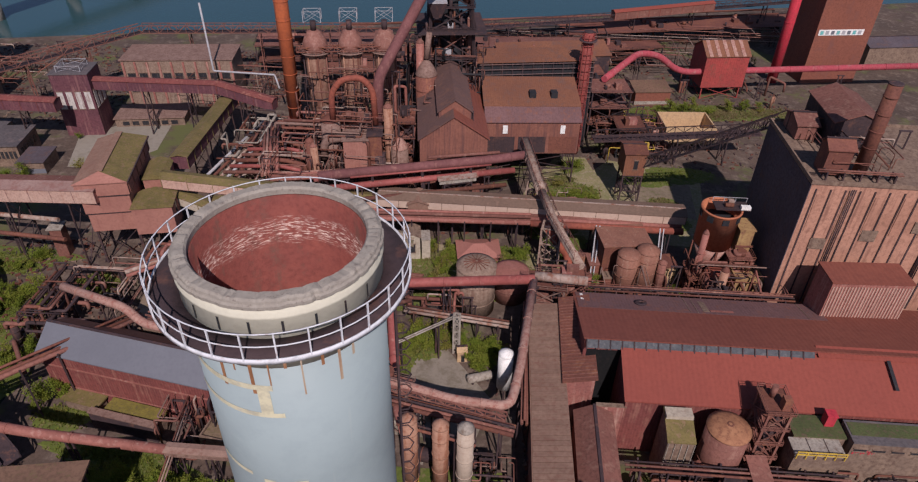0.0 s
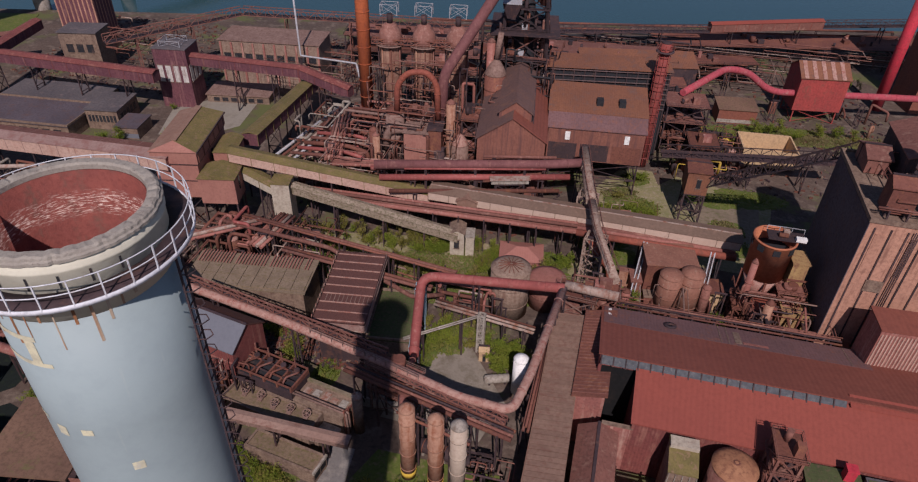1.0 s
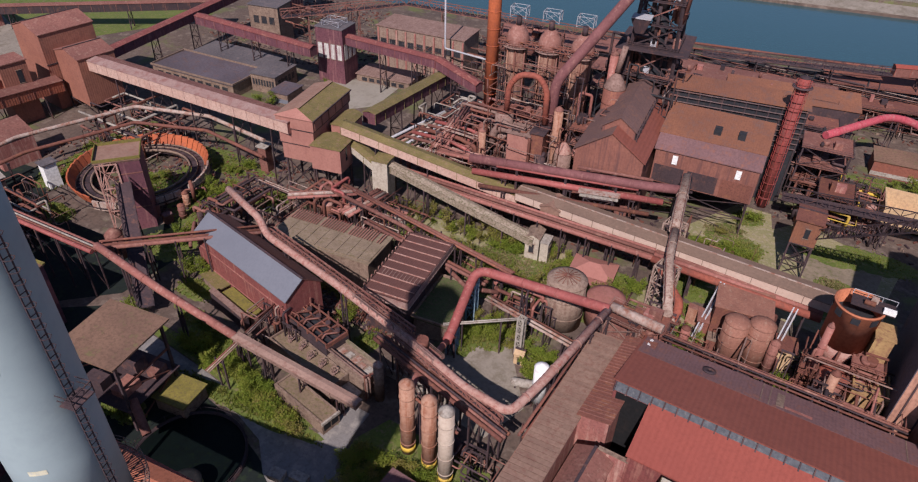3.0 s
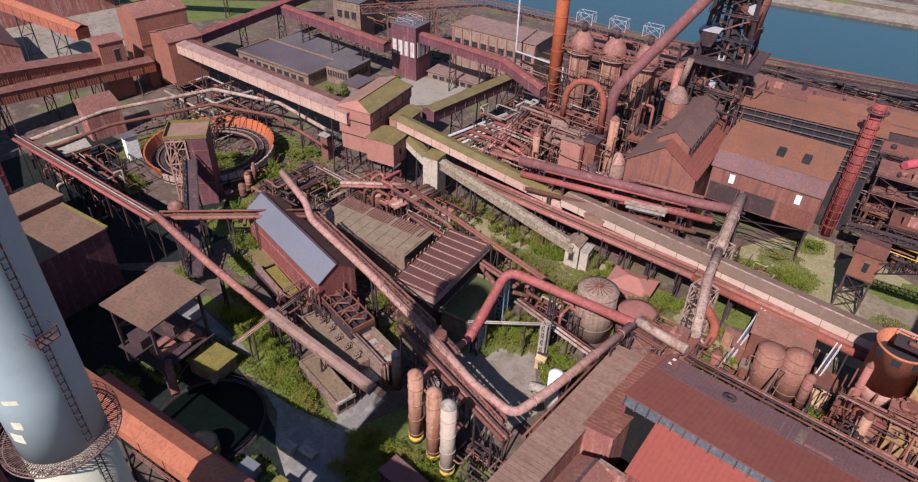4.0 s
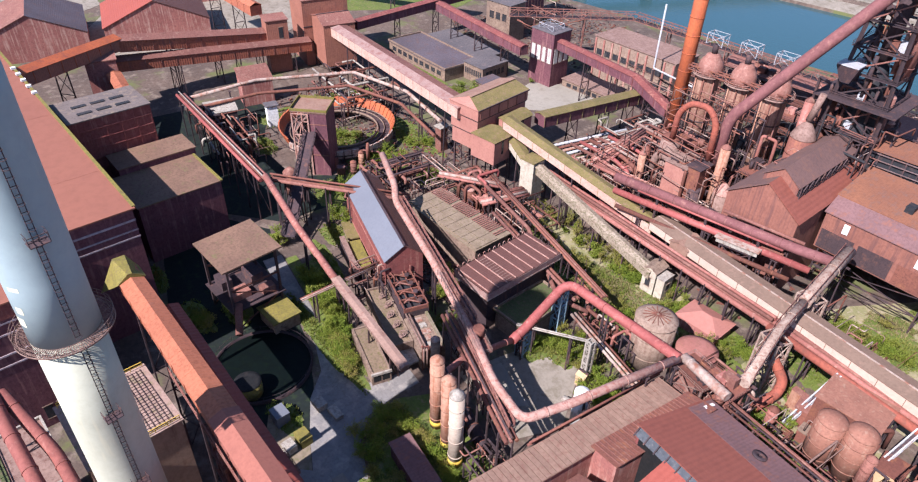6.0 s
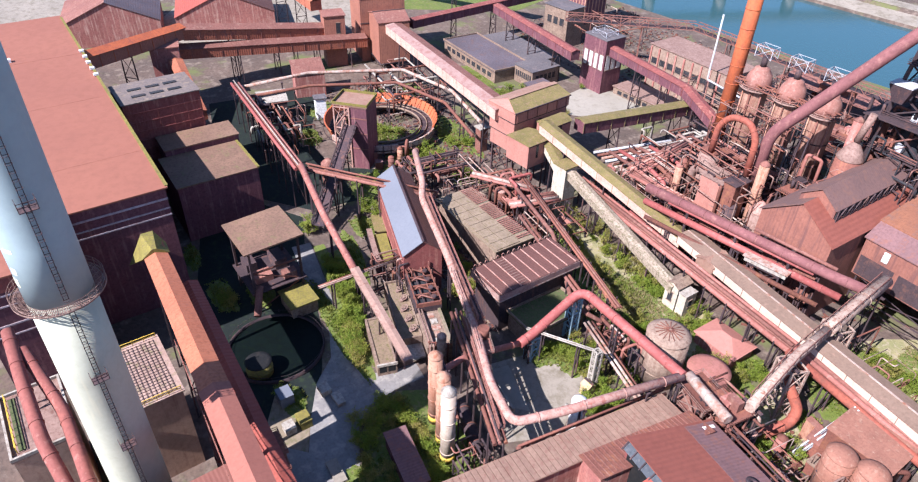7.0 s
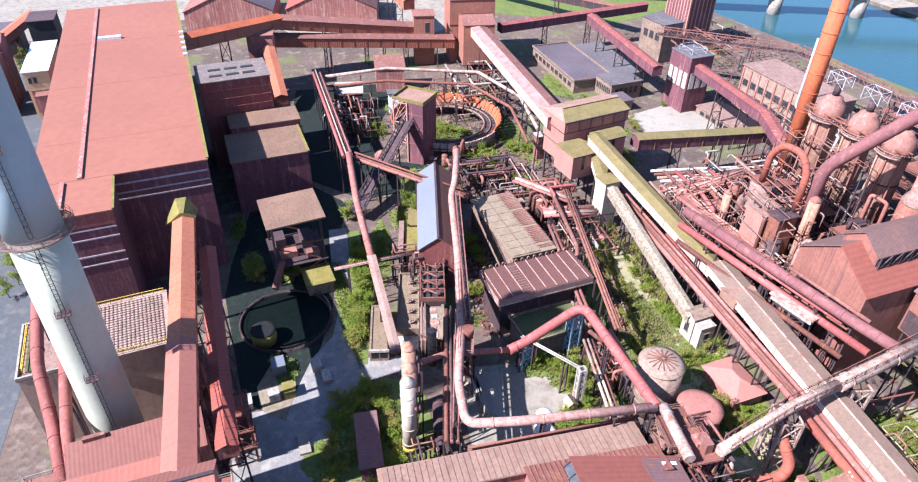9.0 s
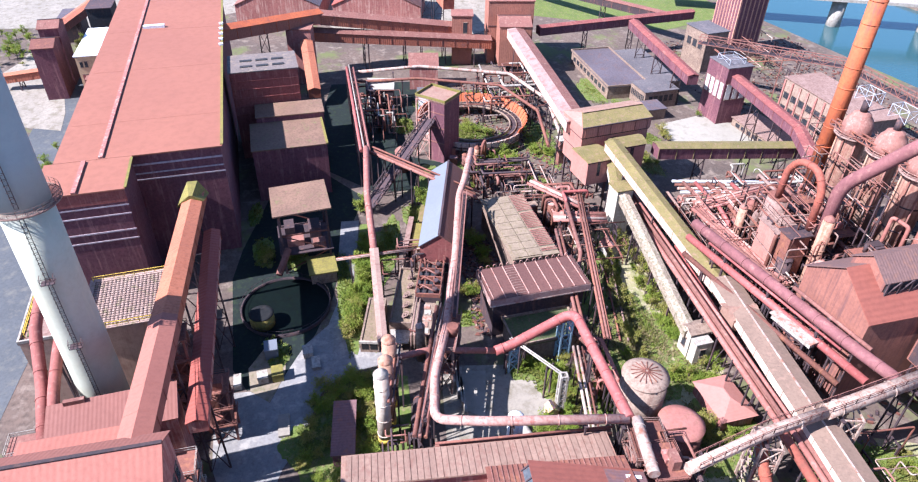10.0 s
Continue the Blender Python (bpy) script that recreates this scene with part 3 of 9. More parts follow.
def building(name, label, category, a, b, w, z1, wall, roof, z0=0.0, rise=0.0, shape="flat", over=0.4, windows=(), bands=(), group="", parapet=None):
    """A building on the base line a-b, w metres deep to the left of it (to the right if negative). shape: flat, gable (ridge along a-b),
    cross (ridge across), mono (rising by rise to the far side). windows: (side, from, to, low, high, count, panel material);
    sides: front (a-b), back, left, right."""
    if w < 0:
        yaw, length = along(a, b)
        off = (math.sin(radians(yaw)) * -w, -math.cos(radians(yaw)) * -w)
        a, b, w = (a[0] + off[0], a[1] + off[1]), (b[0] + off[0], b[1] + off[1]), -w
    yaw, length = along(a, b)
    FOOTPRINTS.append((a[0], a[1], yaw, length, w))
    ob = thing(name, label, category, a[0], a[1], z0, yaw, group)
    h = z1 - z0
    t = 0.35
    # walls: a hollow shell with gables where the roof needs them
    if shape == "gable":
        sec = [(0, 0), (w, 0), (w, h), (w / 2, h + rise), (0, h)]
        bm = add_hull(bmesh.new(), [[(x, y, z) for y, z in sec] for x in (0, length)])
        part("wall", bm, wall, ob)
        k = rise / (w / 2)
        for y0, y1, s in ((-over, w / 2, 1), (w + over, w / 2, -1)):
            zl = h - over * k + 0.03
            zr = h + rise + 0.03
            bm = add_hull(bmesh.new(), [[(x, y0, zl), (x, y1, zr), (x, y1, zr + 0.22), (x, y0, zl + 0.22)] for x in (-over, length + over)])
            part("roof", bm, roof if not isinstance(roof, tuple) else roof[0 if s > 0 else 1], ob)
        part("ridge", add_beam(bmesh.new(), (-over, w / 2, h + rise + 0.3), (length + over, w / 2, h + rise + 0.3), 0.5, 0.15), RUST_DARK, ob)
    elif shape == "cross":
        sec = [(0, 0), (length, 0), (length, h), (length / 2, h + rise), (0, h)]
        part("wall", add_hull(bmesh.new(), [[(x, y, z) for x, z in sec] for y in (0, w)]), wall, ob)
        k = rise / (length / 2)
        for x0, s in ((-over, 0), (length + over, 1)):
            zl, zr = h - over * k + 0.03, h + rise + 0.03
            bm = add_hull(bmesh.new(), [[(x0, y, zl), (length / 2, y, zr), (length / 2, y, zr + 0.22), (x0, y, zl + 0.22)] for y in (-over, w + over)])
            part("roof", bm, roof if not isinstance(roof, tuple) else roof[s], ob)
    elif shape == "mono":
        part("wall", add_hull(bmesh.new(), [[(x, 0, 0), (x, w, 0), (x, w, h + rise), (x, 0, h)] for x in (0, length)]), wall, ob)
        k = rise / w
        part("roof", add_hull(bmesh.new(), [[(x, -over, h - over * k + 0.03), (x, w + over, h + rise + over * k + 0.03),
             (x, w + over, h + rise + over * k + 0.25), (x, -over, h - over * k + 0.25)] for x in (-over, length + over)]), roof, ob)
    else:
        part("wall", box(0, length, 0, w, 0, h), wall, ob)
        part("roof", box(-over, length + over, -over, w + over, h + 0.01, h + 0.3), roof, ob)
        if parapet:
            bm = bmesh.new()
            for q in ((-over, length + over, -over, -over + t), (-over, length + over, w + over - t, w + over),
                      (-over, -over + t, -over + t, w + over - t), (length + over - t, length + over, -over + t, w + over - t)):
                add_box(bm, *q, h + 0.3, h + 0.85)
            part("parapet", bm, parapet, ob)
    for side, f0, f1, lo, hi, count, pm in windows:
        span = length if side in ("front", "back") else w
        step = (f1 - f0) * span / count
        for i in range(count):
            c = f0 * span + (i + 0.5) * step
            hw = step * 0.33
            d = 0.09
            if side == "front":
                q, fr = (c - hw, c + hw, -d, 0.1), (c - hw - 0.15, c + hw + 0.15, -d - 0.06, 0.0)
            elif side == "back":
                q, fr = (c - hw, c + hw, w - 0.1, w + d), (c - hw - 0.15, c + hw + 0.15, w, w + d + 0.06)
            elif side == "left":
                q, fr = (-d, 0.1, c - hw, c + hw), (-d - 0.06, 0.0, c - hw - 0.15, c + hw + 0.15)
            else:
                q, fr = (length - 0.1, length + d, c - hw, c + hw), (length, length + d + 0.06, c - hw - 0.15, c + hw + 0.15)
            win = part("window", box(*q, lo, hi), pm, ob)
            part("sill", box(*fr, lo - 0.2, lo - 0.02), CONC_RUSTY, win)
            part("lintel", box(*fr, hi + 0.02, hi + 0.2), CONC_RUSTY, win)
    for side, z_low, z_high, bmx in bands:
        q = {"front": (-0.1, length + 0.1, -0.14, 0.0), "back": (-0.1, length + 0.1, w, w + 0.14),
             "left": (-0.14, 0.0, -0.1, w + 0.1), "right": (length, length + 0.14, -0.1, w + 0.1)}[side]
        part("cladding_band", box(*q, z_low, z_high), bmx, ob)
    return ob


def trestle(parent, x, w, top, foot, spread=1.15, bar=0.3, m=None, rungs=2):
    """A braced two-legged support across a gallery or pipe: its legs, rungs and braces."""
    hw = w / 2
    m = m or RUST_DARK
    for s in (-1, 1):
        part("leg", add_beam(bmesh.new(), (x, s * hw * spread, foot), (x, s * hw * 0.9, top), bar), m, parent)
    for k in range(rungs):
        za, zb = foot + (top - foot) * k / rungs, foot + (top - foot) * (k + 1) / rungs
        part("rung", add_beam(bmesh.new(), (x, -hw, zb - 0.2), (x, hw, zb - 0.2), bar * 0.7), m, parent)
        part("brace", add_beam(bmesh.new(), (x, -hw, za + 0.1), (x, hw, zb - 0.2), bar * 0.5), m, parent)
        part("brace", add_beam(bmesh.new(), (x, hw, za + 0.1), (x, -hw, zb - 0.2), bar * 0.5), m, parent)


def gallery(name, label, p, q, w, h, wall, roof, rise=0.5, legs=(), side_b=None, floor_z=0.0, windows=0, group="conveyor galleries"):
    """A closed conveyor gallery from p to q (the middle of its floor), with a low pitched roof and trestle legs at fractions of its run."""
    yaw, run = along(p, q)
    ob = thing(name, label, "conveyor gallery", p[0], p[1], floor_z, yaw, group)
    za, zb = p[2] - floor_z, q[2] - floor_z
    hw = w / 2
    def sec(z):
        return [(-hw, z), (hw, z), (hw, z + h), (-hw, z + h)]
    bm = add_hull(bmesh.new(), [[(x, y, z) for y, z in sec(z0)] for x, z0 in ((0, za), (run, zb))])
    part("body", bm, wall, ob)
    if side_b is not None:
        part("side_sheeting", add_hull(bmesh.new(), [[(x, -hw - 0.07, z0 + 0.1), (x, -hw - 0.004, z0 + 0.1), (x, -hw - 0.004, z0 + h * 0.94), (x, -hw - 0.07, z0 + h * 0.94)] for x, z0 in ((0.1, za), (run - 0.1, zb))]), side_b, ob)
    for s in (-1, 1):
        e = hw + 0.25
        bm = add_hull(bmesh.new(), [[(x, s * e, z0 + h - 0.1), (x, 0, z0 + h + rise), (x, 0, z0 + h + rise + 0.14), (x, s * e, z0 + h + 0.04)] for x, z0 in ((-0.2, za), (run + 0.2, zb))])
        part("roof", bm, roof if not isinstance(roof, tuple) else roof[s > 0], ob)
    n = max(2, int(run / 5))
    rib = None
    for i in range(n + 1):
        x = run * i / n
        z0 = za + (zb - za) * i / n
        if rib is None:
            bm = bmesh.new()
            for s in (-1, 1):
                add_beam(bm, (0, s * (hw + 0.06), 0), (0, s * (hw + 0.06), h - 0.05), 0.12)
                add_beam(bm, (0, s * (hw + 0.2), h + 0.04), (0, 0, h + rise + 0.12), 0.07)
            rib = part("rib", bm, roof if not isinstance(roof, tuple) else roof[0], ob)
            rib.matrix_local = pose(x, 0, z0)
        else:
            share("rib", rib, ob, pose(x, 0, z0))
    for i in range(windows):
        x = run * (i + 0.5) / windows
        z0 = za + (zb - za) * (i + 0.5) / windows
        part("window", box(x - 0.6, x + 0.6, -hw - 0.12, -hw + 0.1, z0 + h * 0.45, z0 + h * 0.75), GLASS_DARK, ob)
    for f in legs:
        trestle(ob, run * f, w, za + (zb - za) * f, 0.0, rungs=max(1, int((za + (zb - za) * f) / 6)))
    return ob


def pipe(name, label, points, r, m, legs=(), flanges=4, group="", seg=16, bend=None, leg_w=None, band=None):
    """A large pipe with flanges along its runs and supports at the given plan points (x, y, top)."""
    ob = tagged(new(name), label, "pipe", group)
    ob.empty_display_size = 0.5
    p0 = Vector(points[0])
    ob.location = (p0.x, p0.y, 0)
    loc = [Vector(p) - Vector((p0.x, p0.y, 0)) for p in points]
    part("pipe_run", tube(loc, r, seg, bend), m, ob)
    if flanges:
        for a, b in zip(loc, loc[1:]):
            d = (b - a)
            for i in range(max(1, int(d.length / flanges))):
                f = (i + 0.5) / max(1, int(d.length / flanges))
                c, u = a + d * f, d.normalized() * 0.09
                part("flange", tube([c - u, c + u], r * 1.1, seg), band or m, ob)
    for x, y, top, *rest in legs:
        bm = bmesh.new()
        w = leg_w or r * 1.6
        foot = rest[0] if rest else 0.0
        x, y = x - p0.x, y - p0.y
        for sx in (-1, 1):
            add_beam(bm, (x + sx * w * 0.5, y, foot), (x + sx * w * 0.4, y, top), 0.28)
        add_beam(bm, (x - w * 0.5, y, foot + 0.3), (x + w * 0.45, y, top - 0.3), 0.16)
        add_beam(bm, (x + w * 0.5, y, foot + 0.3), (x - w * 0.45, y, top - 0.3), 0.16)
        add_box(bm, x - w * 0.7, x + w * 0.7, y - 0.3, y + 0.3, top - 0.25, top)
        part("support", bm, RUST_DARK, ob)
    return ob


def rack(name, label, p, q, pipes, posts=4, w=None, group="pipe racks", foot=0.0, levels=None):
    """A pipe rack: pipes = (across, height over the line, radius, material); portal posts stand on the ground."""
    yaw, run = along(p, q)
    ob = thing(name, label, "pipe rack", p[0], p[1], 0, yaw, group)
    za, zb = p[2], q[2]
    for y, dz, r, m in pipes:
        part("pipe", tube([(0, y, za + dz), (run, y, zb + dz)], r, 10), m, ob)
    ys = [c[0] for c in pipes]
    w0, w1 = min(ys) - 0.5, max(ys) + 0.5
    for i in range(posts):
        f = (i + 0.5) / posts
        x, z = run * f, za + (zb - za) * f
        bm = bmesh.new()
        for y in (w0, w1):
            add_beam(bm, (x, y, foot), (x, y, z + 0.2), 0.28)
        add_beam(bm, (x, w0, z - 0.45), (x, w1, z - 0.45), 0.3)
        add_beam(bm, (x, w0, foot + 0.5), (x, w1, z - 0.6), 0.14)
        part("portal", bm, RUST_DARK, ob)
    return ob


def tank(name, label, x, y, r, h, shell, top, z0=0.0, cone=0.6, hoops=3, ribs=0, group="", category="tank", legs=0):
    """An upright vessel with a coned or domed top, hoops and, if wanted, radial roof ribs and legs."""
    FOOTPRINTS.append((x - r, y - r, 0, 2 * r, 2 * r))
    ob = thing(name, label, category, x, y, z0, 0, group)
    base = 0.0
    if legs:
        base = h * 0.25
        for i in range(legs):
            t = math.tau * i / legs
            part("leg", add_beam(bmesh.new(), (r * 0.85 * math.cos(t), r * 0.85 * math.sin(t), 0), (r * 0.85 * math.cos(t), r * 0.85 * math.sin(t), base + 0.3), 0.35), RUST_DARK, ob)
    part("shell", lathe([(r, base), (r, h)], 32), shell, ob)
    part("top", lathe([(r * 1.03, h + 0.01), (r * 1.03, h + 0.15), (r * 0.75, h + 0.15 + cone * 0.45), (r * 0.4, h + 0.15 + cone * 0.85), (0.25, h + 0.2 + cone)], 32), top, ob)
    for i in range(hoops):
        z = base + (h - base) * (i + 0.7) / (hoops + 0.4)
        part("hoop", ring_bm(r - 0.02, r + 0.09, z - 0.1, z + 0.1), shell, ob)
    first = None
    for i in range(ribs):
        if first is None:
            first = part("roof_rib", add_beam(bmesh.new(), (r * 0.66, 0, h + 0.3 + cone * 0.56), (0.3, 0, h + 0.3 + cone), 0.13), RUST, ob)
        else:
            share("roof_rib", first, ob, pose(0, 0, 0, 0, 0, 360 * i / ribs))
    return ob


def lattice(name, label, x, y, wx, wy, h, levels, yaw=0.0, z0=0.0, m=None, decks=True, group="", boxes=0, seed=1, category="steel tower", brace=True):
    """An open braced steel frame with decks, rails and machinery on them."""
    rnd = random.Random(seed)
    ob = thing(name, label, category, x, y, z0, yaw, group)
    m = m or RUST_DARK
    hx, hy = wx / 2, wy / 2
    thin = 1.0 if h > 3 else 0.4
    for sx in (-1, 1):
        for sy in (-1, 1):
            part("column", add_beam(bmesh.new(), (sx * hx, sy * hy, 0), (sx * hx, sy * hy, h), 0.38 if h > 3 else 0.15), m, ob)
    for k in range(levels):
        za, zb = h * k / levels, h * (k + 1) / levels
        bars = []
        for sx in (-1, 1):
            bars.append(("beam", (sx * hx, -hy, zb), (sx * hx, hy, zb), 0.26))
            if brace:
                part("brace", add_beam(add_beam(bmesh.new(), (sx * hx, -hy, za), (sx * hx, hy, zb), 0.16 * thin), (sx * hx, hy, za), (sx * hx, -hy, zb), 0.16 * thin), m, ob)
        for sy in (-1, 1):
            bars.append(("beam", (-hx, sy * hy, zb), (hx, sy * hy, zb), 0.26))
            if brace:
                part("brace", add_beam(add_beam(bmesh.new(), (-hx, sy * hy, za), (hx, sy * hy, zb), 0.16 * thin), (hx, sy * hy, za), (-hx, sy * hy, zb), 0.16 * thin), m, ob)
        for nm, p, q, wd in bars:
            part(nm, add_beam(bmesh.new(), p, q, wd * thin), m, ob)
        if decks:
            part("deck", box(-hx - 0.5, hx + 0.5, -hy - 0.5, hy + 0.5, zb + 0.14, zb + 0.24), RUST if rnd.random() < 0.6 else RUST_PINK, ob)
            bm = bmesh.new()
            for s in (-1, 1):
                for zz in (0.6, 1.1):
                    add_beam(bm, (-hx - 0.5, s * (hy + 0.5), zb + zz), (hx + 0.5, s * (hy + 0.5), zb + zz), 0.07)
                    add_beam(bm, (s * (hx + 0.5), -hy - 0.5, zb + zz), (s * (hx + 0.5), hy + 0.5, zb + zz), 0.07)
                for i in range(5):
                    xx = -hx - 0.5 + (wx + 1) * i / 4
                    add_beam(bm, (xx, s * (hy + 0.5), zb + 0.2), (xx, s * (hy + 0.5), zb + 1.1), 0.07)
            part("railing", bm, m, ob)
            for i in range(boxes):
                bx, by = rnd.uniform(-hx * 0.6, hx * 0.6), rnd.uniform(-hy * 0.6, hy * 0.6)
                a, b, c = rnd.uniform(0.5, 1.4), rnd.uniform(0.5, 1.4), rnd.uniform(0.8, 2.4)
                if rnd.random() < 0.5:
                    part("machine", box(bx - a, bx + a, by - b, by + b, zb + 0.25, zb + 0.25 + c), rnd.choice([RUST, RUST_PINK, RUST_DARK, WALL_PINK]), ob)
                else:
                    bm = tube([(bx, by, zb + 0.25), (bx, by, zb + 0.25 + c)], [a * 0.8, a * 0.8], 12)
                    part("drum", bm, rnd.choice([RUST, RUST_PINK, RUST_DARK]), ob)
    return ob


def truss(name, label, p, q, w, h, m, bays=10, legs=(), deck=None, group="", category="truss bridge"):
    """An open lattice girder bridge."""
    yaw, run = along(p, q)
    ob = thing(name, label, category, p[0], p[1], 0, yaw, group)
    za, zb = p[2], q[2]
    for s in (-1, 1):
        bm = bmesh.new()
        y = s * w / 2
        add_beam(bm, (0, y, za), (run, y, zb), 0.25)
        add_beam(bm, (0, y, za + h), (run, y, zb + h), 0.25)
        for i in range(bays):
            xa, xb = run * i / bays, run * (i + 1) / bays
            ya, yb = za + (zb - za) * i / bays, za + (zb - za) * (i + 1) / bays
            add_beam(bm, (xa, y, ya), (xa, y, ya + h), 0.16)
            add_beam(bm, (xa, y, ya + (h if i % 2 else 0)), (xb, y, yb + (0 if i % 2 else h)), 0.16)
        part("side_girder", bm, m, ob)
    part("deck", add_hull(bmesh.new(), [[(x, -w / 2, z), (x, w / 2, z), (x, w / 2, z + 0.15), (x, -w / 2, z + 0.15)] for x, z in ((0, za + 0.05), (run, zb + 0.05))]), deck or RUST_DARK, ob)
    for f in legs:
        trestle(ob, run * f, w, za + (zb - za) * f, 0.0, m=m, rungs=max(1, int(za / 6)))
    return ob


def handrail(name, label, points, m, h=1.0, gap=2.2):
    """A light handrail: posts, top rail and knee rail along a line."""
    ob = thing(name, label, "handrail", points[0][0], points[0][1], 0)
    o = Vector((points[0][0], points[0][1], 0))
    for p, q in zip(points, points[1:]):
        p, q = Vector(p) - o, Vector(q) - o
        for k in (0.5, 1.0):
            part("rail", add_beam(bmesh.new(), p + Vector((0, 0, h * k)), q + Vector((0, 0, h * k)), 0.09), m, ob)
        n = max(1, int((q - p).length / gap))
        for i in range(n + 1):
            c = p + (q - p) * i / n
            part("post", add_beam(bmesh.new(), c - Vector((0, 0, 0.35)), c + Vector((0, 0, h)), 0.1), m, ob)
    return ob


def tangle(name, label, x0, x1, y0, y1, zlo, zhi, n, seed, mats, yaw=0.0, r=(0.12, 0.45), group="process pipework"):
    """Dense pipework: runs with elbows between two heights, and its stanchions."""
    rnd = random.Random(seed)
    cx, cy = (x0 + x1) / 2, (y0 + y1) / 2
    ob = thing(name, label, "pipework", cx, cy, 0, yaw, group)
    hx, hy = (x1 - x0) / 2, (y1 - y0) / 2
    for i in range(n):
        rad = rnd.uniform(*r)
        z = rnd.uniform(zlo, zhi)
        x, y = rnd.uniform(-hx, hx), rnd.uniform(-hy, hy)
        p = [(x, y, rnd.choice([0.2, z - 1.5]))]
        p.append((x, y, z))
        if rnd.random() < 0.5:
            p.append((rnd.uniform(-hx, hx), y, z))
            p.append((p[-1][0], rnd.uniform(-hy, hy), z))
        else:
            p.append((x, rnd.uniform(-hy, hy), z))
            p.append((rnd.uniform(-hx, hx), p[-1][1], z))
        if rnd.random() < 0.6:
            p.append((p[-1][0], p[-1][1], max(0.3, z - rnd.uniform(1.5, 5))))
        part("pipe", tube(p, rad, 8, bend=max(0.5, rad * 2)), rnd.choice(mats), ob)
    for i in range(max(3, n // 3)):
        x, y, z = rnd.uniform(-hx, hx), rnd.uniform(-hy, hy), rnd.uniform(zlo, zhi)
        bm = bmesh.new()
        add_beam(bm, (x, y, 0), (x, y, z), 0.24)
        add_beam(bm, (x + 2, y, 0), (x + 2, y, z), 0.24)
        add_beam(bm, (x - 0.3, y, z), (x + 2.3, y, z), 0.28)
        add_beam(bm, (x, y, 0.3), (x + 2, y, z - 0.2), 0.13)
        part("stanchion", bm, RUST_DARK, ob)
    return ob


def slab(name, points, z, m, label, category, kind="structure"):
    """A flat paved area with a few centimetres of edge."""
    bm = add_hull(bmesh.new(), [[(x, y, zz) for x, y in points] for zz in (z - 0.3, z)])
    return solo(name, bm, m, label, category, kind=kind)


# ---- land and river ----
def river_line(x, far):
    return 406 + 0.2 * x if far else 315 + 0.24 * x


def land():
    """One sheet to the horizon, with the river's bed sunk into it between two quay edges."""
    bm = bmesh.new()
    xs = [-3000, -1400, -700, -420, -300, -220, -160, -100, -50, 0, 50, 100, 160, 240, 350, 600, 1300, 3000]
    rows = []
    for x in xs:
        cx = max(-330, min(x, 700))
        n, f = river_line(cx, False), river_line(cx, True)
        col = [(-3000, 0), (-1200, 0), (-500, 0), (-200, 0), (-80, 0), (0, 0), (60, 0), (120, 0), (180, 0), (n - 18, 0), (n - 0.6, -0.5), (n, -9), (f, -9), (f + 1.5, -2.5), (f + 14, -1.0), (f + 16, 0.6), (f + 200, 1), (f + 900, 1), (4000, 1)]
        rows.append([bm.verts.new((x, y, z)) for y, z in col])
    for a, b in zip(rows, rows[1:]):
        for i in range(len(a) - 1):
            bm.faces.new((a[i], b[i], b[i + 1], a[i + 1]))
    return solo("ground", bm, GROUND, "rust-brown works ground with moss and weeds", "ground", kind="structure")


land()
solo("water", box(-2500, 2500, -40, 1200, -4.4, -4.0), WATER, "calm blue-green river water below the quays", "river", kind="structure")
bpy.data.objects["water"].matrix_world = pose(0, 330, 0, 0, 0, 12.5)
bm = bmesh.new()
for lo, hi, o0, o1 in ((-2.6, -0.9, 1.6, 14),):
    add_hull(bm, [[(x, river_line(x, True) + o0, lo), (x, river_line(x, True) + o1, hi), (x, river_line(x, True) + o1, hi + 0.2), (x, river_line(x, True) + o0, lo + 0.2)] for x in (-320, 650)])
solo("embankment", bm, PAVE, "pale stone embankment along the far bank", "embankment", kind="structure")
slab("towpath", [(-320, river_line(-320, True) + 17), (650, river_line(650, True) + 17), (650, river_line(650, True) + 27), (-320, river_line(-320, True) + 27)], 0.95, PAVE, "pale towpath beyond the river", "path")

# paved areas
slab("road", [(-72, 56.2), (-53.4, 55.5), (-38.7, 55.6), (-31.2, 53.6), (-25.7, 48.9), (-17.6, 45.3), (-10.3, 42.8), (-13.7, 38.7), (-13.7, 34.6), (-7.5, 32.7), (3.6, 34.0), (14, 38), (10, 45), (5.1, 46.4), (0.5, 49.2), (-4.6, 50.5), (-11.5, 52.7), (-15.9, 56.5), (-17.5, 63.1), (-18, 69), (-22.4, 69), (-22.2, 63.5), (-23.6, 59.2), (-28.7, 57.3), (-41.8, 58.6), (-52.9, 59.9), (-72, 61)], 0.06, ROAD, "dusty grey works road with tyre marks", "road")
slab("lay_by", [(-10.4, 42.7), (-13.8, 38.7), (-20, 37.6), (-26, 40.5), (-26.5, 45), (-17.6, 45.2)], 0.05, TAN_EARTH, "bare trodden earth beside the road", "yard")
slab("verge", [(-70, 61.2), (-70, 64), (-57.9, 63.8), (-44.9, 62.9), (-34.5, 62.1), (-25.7, 60.8), (-24.5, 59.3), (-28.9, 57.6), (-41.7, 59.0), (-53, 60.1)], 0.09, TURF, "bright green verge along the road", "verge")
